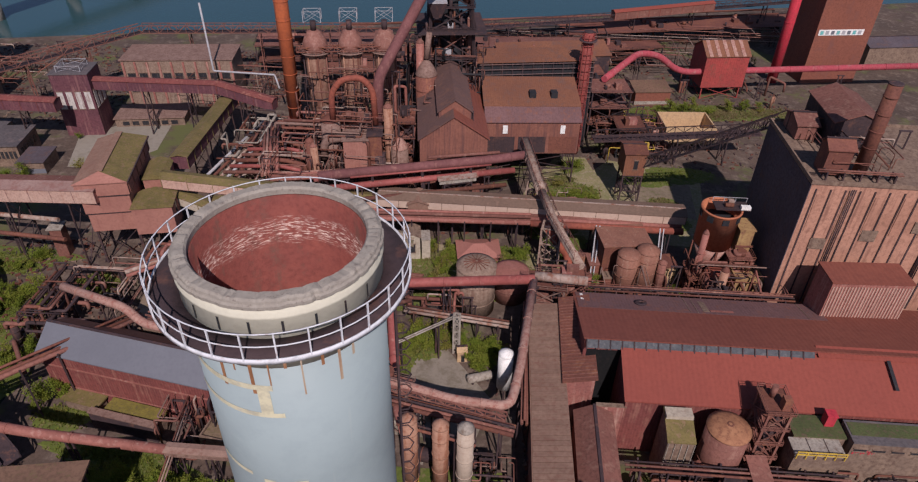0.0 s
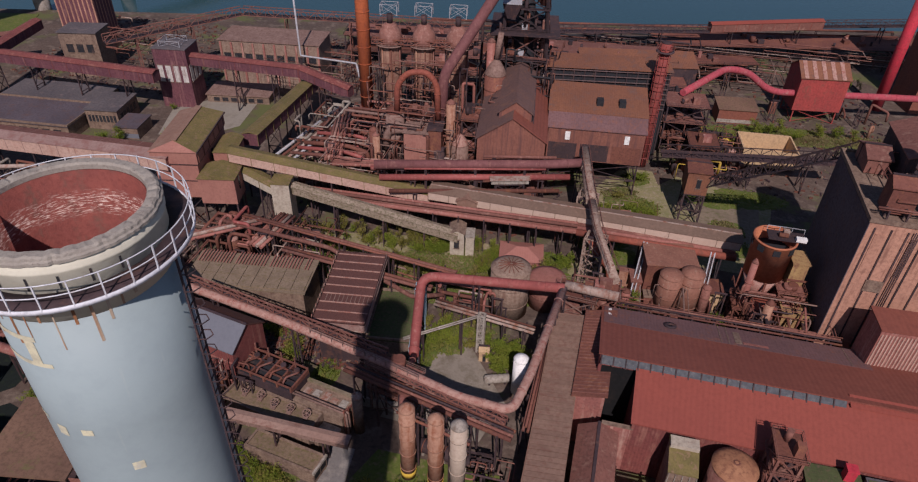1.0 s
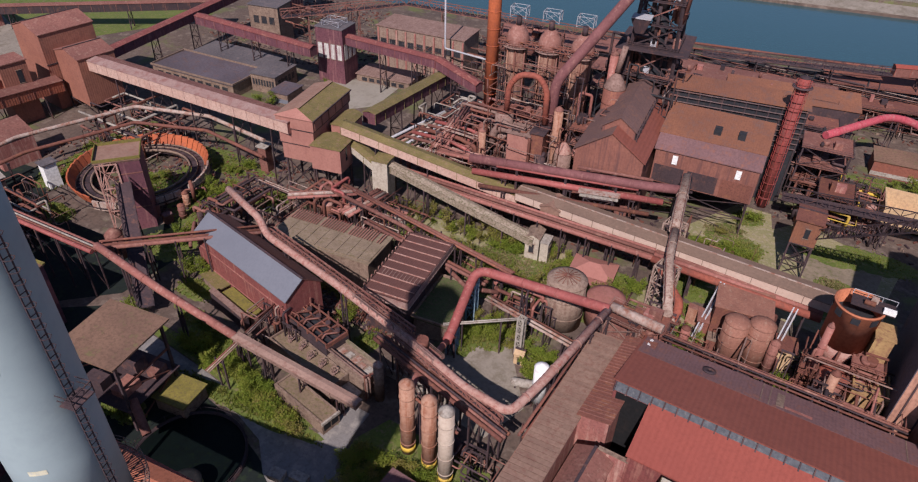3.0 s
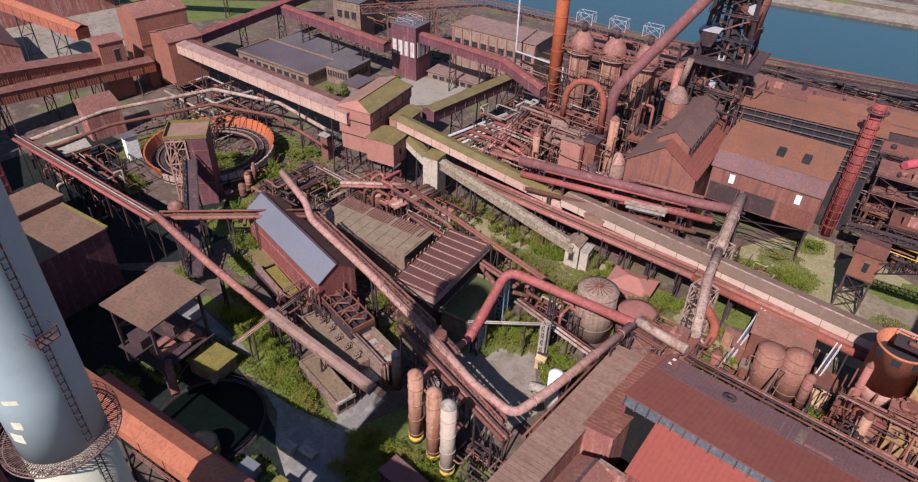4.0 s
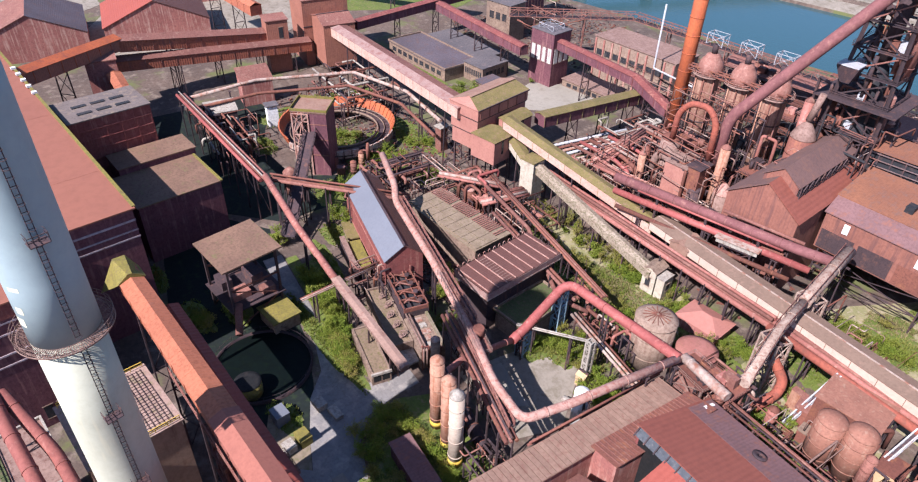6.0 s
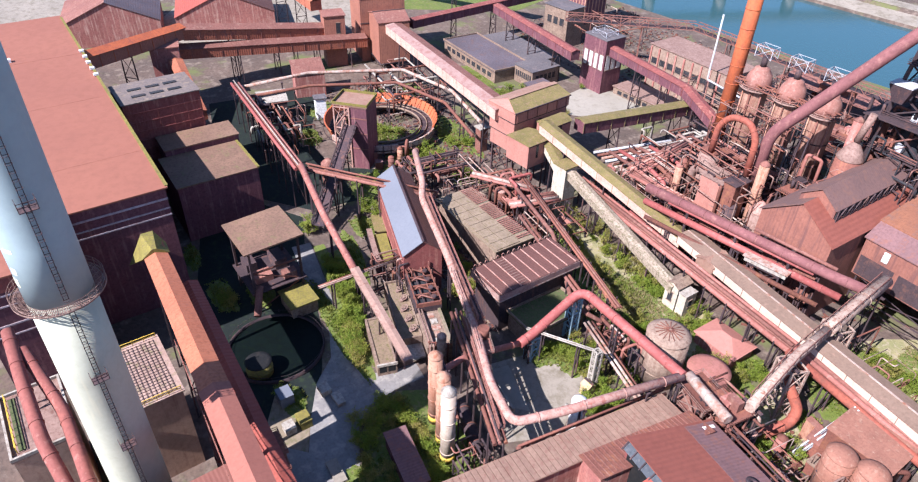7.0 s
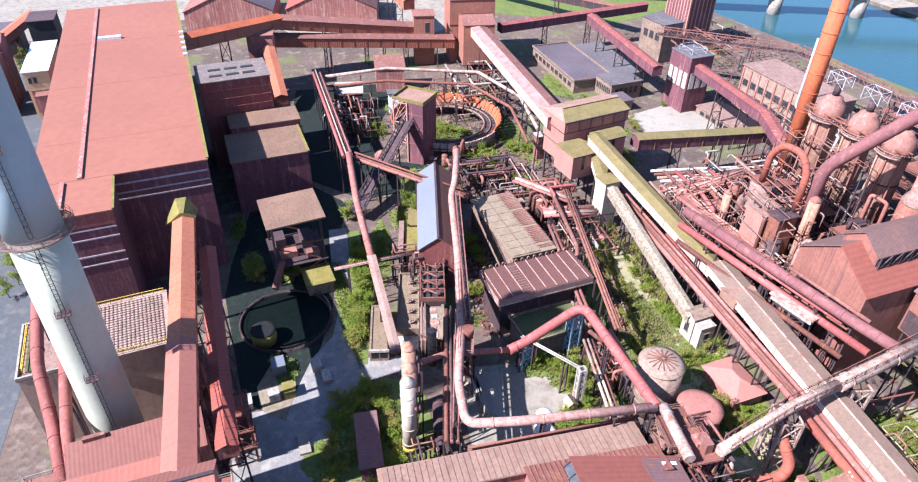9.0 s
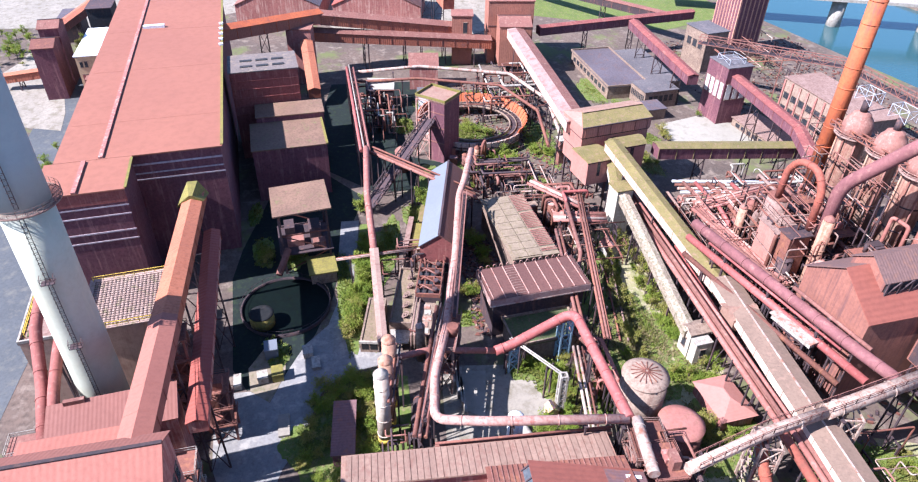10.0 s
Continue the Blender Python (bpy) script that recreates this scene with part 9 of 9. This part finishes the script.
def tree_kind(label, h, r, m, seed, leaves, size, low=0.25, rods=9, category="tree"):
    """A young tree or bush: a thin trunk, rising limbs with side twigs, and leaf sprays at the twig ends."""
    rnd = random.Random(seed)
    ob = thing("tree", label, category, 0, 0) if category == "tree" else None
    wood = tube([(0, 0, -0.1), (0.06 * r, 0, h * 0.35), (0.02, 0.05 * r, h * 0.8)], [0.022 * h, 0.016 * h, 0.006 * h], 7)
    tips = [(Vector((0.02, 0.05 * r, h * 0.92)), Vector((0, 0, 1)))]
    for k in range(rods):
        a = math.tau * k / rods + rnd.uniform(-0.35, 0.35)
        f = low + (0.85 - low) * k / rods
        reach = r * rnd.uniform(0.6, 1.05) * (1.1 - 0.6 * f)
        base = Vector((0.04, 0, h * f * 0.8))
        end = Vector((reach * math.cos(a), reach * math.sin(a), min(h, h * f + reach * rnd.uniform(0.5, 1.1))))
        mid = base.lerp(end, 0.5) + Vector((0, 0, 0.12 * reach))
        add_tube(wood, [tuple(base), tuple(mid), tuple(end)], [0.010 * h, 0.007 * h, 0.003 * h], 5)
        axis = (end - mid).normalized()
        tips += [(end, axis), (mid.lerp(end, 0.5) + Vector((rnd.gauss(0, 0.22), rnd.gauss(0, 0.22), 0.1)) * r, axis), (mid + Vector((rnd.gauss(0, 0.25), rnd.gauss(0, 0.25), 0)) * r, axis)]
    crown = crown_mesh(rnd, tips, leaves, 0.3 * r, size)
    if ob is None:
        # a bush is one tuft of stems and leaves
        stems = bpy.data.meshes.new("stems")
        wood.to_mesh(stems)
        wood.free()
        for f in crown.faces:
            f.material_index = 1
        crown.from_mesh(stems)
        bpy.data.meshes.remove(stems)
        ob = solo("bush", crown, BARK, label, category)
        ob.data.materials.append(m)
        return ob
    part("trunk", wood, BARK, ob)
    part("crown", crown, m, ob)
    return ob


kinds = [tree_kind("young bushy tree in fresh leaf among weeds", 5.6, 2.1, LEAF, 2, 1300, 0.17), tree_kind("low spreading bush in fresh green leaf", 2.3, 2.0, LEAF, 5, 1100, 0.15, low=0.05, category="bush"),
         tree_kind("slender feathery sapling with thin yellow-green leaves", 5.8, 1.3, LEAF_OLIVE, 8, 620, 0.14, low=0.15, rods=12), tree_kind("yellow-olive bush, half bare", 2.6, 1.8, LEAF_OLIVE, 12, 800, 0.15, low=0.05, category="bush"),
         tree_kind("dense fresh green sapling thicket", 3.6, 1.5, LEAF, 21, 1000, 0.15, low=0.05, rods=11)]


def is_free(x, y, gap=0.9):
    """True where no building or vessel stands."""
    for ax, ay, yaw, length, w in FOOTPRINTS:
        c, s = math.cos(radians(yaw)), math.sin(radians(yaw))
        u, v = (x - ax) * c + (y - ay) * s, (y - ay) * c - (x - ax) * s
        if -gap < u < length + gap and -gap < v < w + gap:
            return False
    return True


# stretches of growth: ends of a strip, its half width, how many, which kinds
GROWTH = [((-62, 63.0), (-46, 62.0), 1.6, 22, (1, 4, 1)), ((-46, 62.0), (-37, 61.0), 2.2, 18, (1, 4, 1)), ((-37, 60.2), (-26, 58.6), 1.3, 14, (1, 1, 3)),
          ((-56, 127), (-34, 129.5), 2.6, 20, (2, 2, 3, 4)), ((-34, 129), (-8, 131), 2.6, 34, (2, 4, 2, 1)), ((-24, 128.6), (-14, 130), 1.8, 14, (4, 1)), ((-50, 122), (-18, 119), 2.0, 16, (2, 3, 2)),
          ((-16, 117), (-4, 119), 2.6, 12, (2, 3, 4)), ((-6, 123), (-4, 133), 2.0, 12, (2, 4, 1)), ((4, 123.6), (12, 126), 2.0, 10, (2, 4, 3)), ((9, 128), (13, 133), 1.6, 6, (1, 4)),
          ((-14, 54), (6, 52), 2.6, 20, (3, 1, 3)), ((-15, 61), (-9, 58), 2.6, 14, (1, 3, 1)), ((-8, 61.5), (6, 61), 1.6, 14, (3, 1)), ((9, 52), (12, 60), 2.0, 8, (0, 3, 1)),
          ((-14, 93), (-9, 101), 1.8, 10, (1, 4)), ((-9, 99.5), (6, 100), 1.6, 12, (1, 3, 4)), ((2, 94), (7, 99), 1.8, 8, (1, 3)), ((-14.5, 103), (-4, 105), 1.0, 5, (1, 3)),
          ((-102, 104), (-96, 110), 3.0, 9, (0, 1, 4)), ((-104, 116), (-100, 122), 2.0, 6, (1, 3)), ((-126, 96), (-116, 104), 4.0, 8, (1, 3)), ((-142, 92), (-146, 112), 2.4, 9, (1, 0, 3)), ((-92, 86), (-84, 92), 3.0, 7, (0, 1, 4)),
          ((-80, 79), (-70, 80), 1.8, 7, (0, 4)), ((-78, 63), (-74, 62), 1.6, 4, (0, 4)), ((-62, 90.5), (-44, 92.4), 1.2, 9, (3, 1)), ((-38, 84.5), (-38, 92), 1.2, 5, (3, 1)),
          ((24, 110), (30, 131), 2.6, 16, (1, 3, 4)), ((42, 112), (47, 120), 2.0, 8, (1, 4)), ((26, 116), (33, 114), 1.4, 8, (1, 3)), ((16, 156), (32, 160), 3.0, 14, (1, 3)), ((22, 166), (30, 178), 3.0, 8, (3, 1)),
          ((-115, 164), (-108, 162), 1.4, 5, (3,)), ((-125, 181), (-120, 190), 1.6, 5, (1, 3)), ((-130, 152), (-127, 158), 2.0, 4, (1, 0)), ((-100, 150), (-92, 154), 2.0, 5, (1, 3)),
          ((-195, -72), (-235, -90), 8.0, 26, (0, 3, 0)), ((-200, -45), (-225, -52), 5.0, 8, (0, 3)), ((-121, -32), (-60, -17), 2.0, 14, (0, 1)), ((60, 217), (100, 223), 3.0, 14, (3, 0, 1)), ((90, 259), (110, 270), 3.0, 9, (0, 2)),
          ((28, 63), (40, 68), 1.6, 8, (3, 1)), ((-60, 37), (-55, 37), 2.0, 5, (1, 3)), ((-27, 42), (-21, 44), 1.4, 4, (1, 3)), ((-4, 60), (-1, 60), 1.0, 2, (0,))]
rnd = random.Random(77)
used = set()
for (x0, y0), (x1, y1), half, n, ks in GROWTH:
    nx, ny = y0 - y1, x1 - x0
    d = math.hypot(nx, ny)
    for i in range(n):
        f, g = (i + rnd.random()) / n, rnd.uniform(-half, half)
        x, y = x0 + (x1 - x0) * f + nx / d * g, y0 + (y1 - y0) * f + ny / d * g
        k = rnd.choice(ks)
        size = rnd.uniform(0.6, 1.15)
        turn = rnd.uniform(0, 360)
        if not is_free(x, y):
            continue
        m = pose(x, y, 0, 0, 0, turn)
        if k not in used:
            used.add(k)
            kinds[k].matrix_world = m
            kinds[k]["group"] = "young growth"
            continue
        o = copy_thing(kinds[k], m)
        o.scale = (size, size, size * rnd.uniform(0.85, 1.2))


# ---- blast furnace ----
def furnace(x, y):
    ob = thing("blast_furnace", "blackened blast furnace in a braced steel tower", "blast furnace", x, y, 0, 8)
    hw = lambda z: 8.2 - 4.2 * z / 72  # noqa: E731
    part("body", lathe([(5.4, 0), (5.4, 8), (4.4, 14), (5.2, 20), (3.6, 33), (2.6, 38), (2.2, 44), (1.2, 47)], 28), BLACK, ob)
    for i in range(4):
        sx, sy = ((-1, -1), (1, -1), (1, 1), (-1, 1))[i]
        part("tower_leg", add_beam(bmesh.new(), (sx * 8.2, sy * 8.2, 0), (sx * 4.0, sy * 4.0, 72), 0.7), RUST_DARK, ob)
    levels = [14, 22, 30, 38, 44, 50, 56, 62, 68]
    for k, z in enumerate(levels):
        h = hw(z) + 0.8
        for q in ((-h, h, -h, -h + 1.6), (-h, h, h - 1.6, h), (-h, -h + 1.6, -h + 1.6, h - 1.6), (h - 1.6, h, -h + 1.6, h - 1.6)):
            part("deck", box(*q, z, z + 0.18), RUST_DARK, ob)
        for s in (-1, 1):
            for zz in (0.6, 1.1):
                part("railing", add_beam(bmesh.new(), (-h, s * h, z + zz), (h, s * h, z + zz), 0.1), RUST_DARK, ob)
                part("railing", add_beam(bmesh.new(), (s * h, -h, z + zz), (s * h, h, z + zz), 0.1), RUST_DARK, ob)
        if k:
            z0 = levels[k - 1]
            h0 = hw(z0)
            h1 = hw(z)
            for s in (-1, 1):
                part("brace", add_beam(bmesh.new(), (-h0, s * h0, z0), (h1, s * h1, z), 0.3), RUST_PINK if k % 2 else RUST_DARK, ob)
                part("brace", add_beam(bmesh.new(), (h0, s * h0, z0), (-h1, s * h1, z), 0.3), RUST_DARK, ob)
                part("brace", add_beam(bmesh.new(), (s * h0, -h0, z0), (s * h1, h1, z), 0.3), RUST_DARK, ob)
    part("main_deck", box(-9.6, 9.6, -9.0, 9.6, 37.6, 37.95), RUST_DARK, ob, "broad dark casting deck")
    part("hoist_platform", box(-6.6, -1.5, -9.4, -5.2, 46.2, 46.5), GREY_STEEL, ob, "pale platform plate")
    part("platform_hood", add_hull(bmesh.new(), [[(-6.6, -9.4, 46.0), (-1.5, -9.4, 46.0), (-1.5, -5.2, 46.0), (-6.6, -5.2, 46.0)], [(-5.2, -8.0, 42), (-3.0, -8.0, 42), (-3.0, -6.2, 42), (-5.2, -6.2, 42)]]), RUST_DARK, ob)
    rnd = random.Random(5)
    for i in range(54):
        z = rnd.choice(levels[:-1])
        a = rnd.uniform(0, math.tau)
        r = rnd.uniform(4.8, 6.5) - z * 0.03
        if i % 2:
            part("machine", box(r * math.cos(a) - 0.8, r * math.cos(a) + 0.8, r * math.sin(a) - 0.7, r * math.sin(a) + 0.7, z + 0.19, z + rnd.uniform(1.2, 3)), rnd.choice([RUST, RUST_DARK, GREY_STEEL]), ob)
        else:
            part("riser", tube([(r * math.cos(a), r * math.sin(a), z - 5), (r * math.cos(a), r * math.sin(a), z + 5)], rnd.uniform(0.2, 0.5), 8), rnd.choice([RUST, RUST_PINK, RUST_DARK]), ob)
    part("top_bell", tube([(0, 0, 47), (0, 0, 70)], 1.6, 14), RUST_DARK, ob)
    part("header", tube([(0, 0, 70), (4, -4, 73)], 1.6, 14), RUST_PINK, ob)
    return ob


furnace(-9.5, 190)
building("stock_house", "long dark stock house behind the furnace", "stock house", (6, 232), (46, 240), 10, 12, RUST_DARK, ROOF_RUSTY, shape="mono", rise=2.0)

# ---- more mains before the furnaces ----
MAINS = [((-36, 141.6, 15.6), (-16, 147.6, 15.4), 0.8, RUST_PINK), ((-33, 134.8, 11.8), (8, 147.0, 11.4), 0.55, RUST), ((-34, 143.6, 11.6), (-16, 149.0, 11.4), 0.6, RUST),
         ((-12, 147.8, 17.8), (6, 152.6, 17.6), 0.4, RUST_PINK), ((-30, 138.4, 16.6), (4, 148.4, 16.2), 0.25, PIPE_RED), ((-40, 136.4, 8.6), (10, 135.8, 8.2), 0.34, PIPE_RED)]
for i, (p, q, r, m) in enumerate(MAINS):
    pipe("blast_main", "rust-red main before the furnace house", [p, q], r, m, legs=[(p[0] + (q[0] - p[0]) * f, p[1] + (q[1] - p[1]) * f, p[2] + (q[2] - p[2]) * f - r) for f in (0.15, 0.5, 0.85)], flanges=7, group="blast mains")
for i in range(6):
    y = 149 + i * 3.2
    pipe("bent_main", "red pipe stepping along the ore bins", [(-66 + i * 0.6, y, 10), (-52, y + 0.5, 10.5), (-46.5, y + 1, 9), (-46.2, y + 1.2, 3)], 0.5 + 0.06 * (i % 3), (RUST_PINK, PIPE_RED, RUST)[i % 3], flanges=6, group="bent mains")
for i in range(6):
    pipe("slope_pipe", "pale green-grey pipe on the slope behind the gallery", [(-74 + i * 2.0, 150, 5.5), (-66 + i * 1.6, 186, 7.5)], 0.4, (GREY_STEEL, RUST, PIPE_PALE)[i % 3], flanges=9, group="slope pipes")

# ---- thin pipework, handrails and stanchions filling the yards ----
THIN = [(-64, -40, 112, 128, 3, 9, 30), (-58, -34, 142, 160, 6, 16, 44), (-34, -14, 146, 156, 4, 12, 30), (8, 34, 138, 158, 3, 9, 26), (-90, -70, 96, 118, 2, 8, 26), (-150, -126, 96, 124, 2, 10, 30),
        (-140, -112, 62, 80, 2, 9, 24), (-20, 2, 178, 200, 10, 36, 60), (-60, -24, 170, 192, 4, 14, 40), (0, 44, 196, 214, 3, 12, 40), (36, 60, 182, 208, 2, 7, 34), (48, 66, 106, 126, 3, 14, 36), (24, 48, 104, 120, 3, 10, 36),
        (30, 66, 58, 70, 2, 8, 34), (-110, -66, 200, 224, 3, 12, 34), (-46, 10, 240, 262, 3, 12, 44), (10, 90, 250, 282, 2, 9, 50), (60, 130, 282, 306, 2, 8, 40), (0, 11, 64, 72, 2, 5, 8), (-50, -22, 168, 174, 8, 32, 60), (-44, -20, 150, 162, 8, 24, 50), (-20, -6, 166, 180, 8, 28, 30), (-52, -40, 66, 82, 2, 9, 22), (66, 86, 112, 134, 38.5, 41, 24), (-190, -150, 200, 240, 3, 10, 24)]
for i, (x0, x1, y0, y1, zl, zh, n) in enumerate(THIN):
    tangle("thin_pipework", "thin rusty pipes, handrails and stanchions" if zl < 30 else "rusty rails and ducts on the silo roof", x0, x1, y0, y1, zl, zh, int(n * 0.72), 200 + i, [RUST, DUSTY, RUST_PINK, RUST_PINK, PIPE_PALE, RUST], r=(0.06, 0.2), group="thin pipework")


CLUTTER = [(-46, -24, 150, 164, 4, 20, 16), (-24, -14, 160, 182, 4, 26, 12), (-20, 0, 178, 200, 20, 46, 14), (0, 30, 196, 214, 2, 14, 10), (-62, -46, 146, 174, 2, 10, 10), (24, 46, 108, 132, 1, 9, 10), (48, 64, 110, 128, 1, 18, 10), (30, 60, 58, 70, 1, 8, 8), (-70, -56, 104, 124, 1, 8, 8), (40, 58, 178, 210, 1, 7, 10), (70, 112, 226, 262, 1, 8, 14), (-110, -80, 84, 110, 1, 7, 8), (-14, 8, 190, 206, 2, 20, 10)]
for i, (x0, x1, y0, y1, zl, zh, n) in enumerate(CLUTTER):
    rnd = random.Random(700 + i)
    for k in range(n):
        x, y = rnd.uniform(x0, x1), rnd.uniform(y0, y1)
        top = zl + (zh - zl) * rnd.uniform(0.35, 1.0)
        mm = rnd.choice([RUST, RUST_DARK, RUST_PINK, RUST, COLUMN, PIPE_PINK])
        if k % 3 == 0:
            tank("upright_vessel", "small rusty upright vessel among the pipework", x, y, rnd.uniform(0.5, 1.3), top, mm, rnd.choice([RUST, RUST_PINK, PIPE_PALE2]), cone=rnd.uniform(0.2, 0.9), hoops=2, category="vessel", group="small vessels")
        elif k % 3 == 1:
            dx, dy = rnd.uniform(-6, 6), rnd.uniform(-6, 6)
            pipe("riser_pipe", "rusty riser pipe bent over at the top", [(x, y, 0), (x, y, top), (x + dx, y + dy, top - rnd.uniform(0, 1.5)), (x + dx * 1.05, y + dy * 1.05, top * 0.4)], rnd.uniform(0.18, 0.5), mm, flanges=0, seg=10, group="riser pipes")
        else:
            building("switch_box", "rusty sheet-metal cubicle among the pipework", "cubicle", (x, y), (x + rnd.uniform(1.2, 3.2), y + rnd.uniform(-0.4, 0.4)), rnd.uniform(1.2, 2.8), rnd.uniform(2.2, 4.5), mm, rnd.choice([RUST_PINK, RUST, CONC_RUSTY, ROOF_LILAC]), over=0.08, group="cubicles")


def rubble(label, name, n, m, seed, big, area):
    """Loose debris strewn over the works: one heap of countless small pieces."""
    rnd = random.Random(seed)
    verts, faces = [], []
    for i in range(n):
        x0, x1, y0, y1 = rnd.choice(area)
        x, y = rnd.uniform(x0, x1), rnd.uniform(y0, y1)
        a, b, c = rnd.uniform(0.2, big), rnd.uniform(0.1, big * 0.4), rnd.uniform(0.1, 0.5)
        t = rnd.uniform(0, math.tau)
        k = len(verts)
        for z in (0.0, c):
            for sx, sy in ((-1, -1), (1, -1), (1, 1), (-1, 1)):
                verts.append((x + (sx * a * math.cos(t) - sy * b * math.sin(t)), y + (sx * a * math.sin(t) + sy * b * math.cos(t)), z + 0.02))
        faces += [(k, k + 1, k + 5, k + 4), (k + 1, k + 2, k + 6, k + 5), (k + 2, k + 3, k + 7, k + 6), (k + 3, k, k + 4, k + 7), (k + 4, k + 5, k + 6, k + 7)]
    me = bpy.data.meshes.new(name)
    me.from_pydata(verts, [], faces)
    me.materials.append(m)
    return tagged(new(name, me), label, "rubble", kind="stuff")


YARDS = [(-70, -50, 104, 122), (-160, -76, 90, 130), (24, 66, 104, 130), (-70, 10, 140, 205), (0, 110, 180, 300), (-60, -24, 86, 100), (12, 18, 60, 104), (-200, -124, 190, 260), (-110, -70, 208, 260), (26, 70, 54, 70), (-60, -20, 230, 280)]
rubble("rusty scrap strewn over the yards", "scrap", 6500, RUST, 301, 0.75, YARDS)
rubble("dark scrap strewn over the yards", "scrap", 5000, RUST_DARK, 302, 0.85, YARDS)
rubble("broken pale concrete strewn over the yards", "debris", 3600, CONC_RUSTY, 303, 0.55, YARDS)
for i, (cx, cy, rx, ry, yaw) in enumerate([(20, 148, 8, 9, 0), (32, 150, 7, 6, 0), (-34, 118, 12, 7, 6), (-14, 119, 9, 8, 0), (-100, 103, 10, 9, 0), (-145, 95, 7, 14, 0), (-92, 84, 8, 6, 0), (-56, 66, 12, 4, -6), (-110, 122, 16, 4, 0), (-150, 150, 12, 5, 0), (-2, 53, 6, 2.4, -15), (8, 62, 3, 5, 0), (-14.5, 60, 1.5, 4, 0), (-50, 62, 14, 1.3, -2), (-32, 60.4, 8, 1.2, 6), (-2, 62.5, 8, 2.4, 0), (24, 139, 6, 4, 0), (34, 119, 5, 3, 0), (44, 127, 4, 3, 0), (24, 120, 4, 6, 0), (12, 124, 6, 5, 0), (20, 150, 9, 7, 0), (52, 150, 6, 5, 0), (50, 172, 8, 4, 0), (-50, 64.5, 9, 2.6, 0), (1, 50, 5, 4, 20), (70, 222, 22, 4, 8), (60, 176, 10, 5, 0), (-112, 110, 9, 4, 0), (-98, 96, 4, 6, 0), (-128, 118, 7, 4, 0), (-150, 122, 8, 4, 0)]):
    turf(cx, cy, rx * 1.05, ry * 1.05, yaw, 500 + i, 0.07 + 0.004 * (i % 5))
    grass("low green growth between the works", cx, cy, rx, ry, min(3000, int(rx * ry * 14)), GRASS, 0.45, yaw, 400 + i)
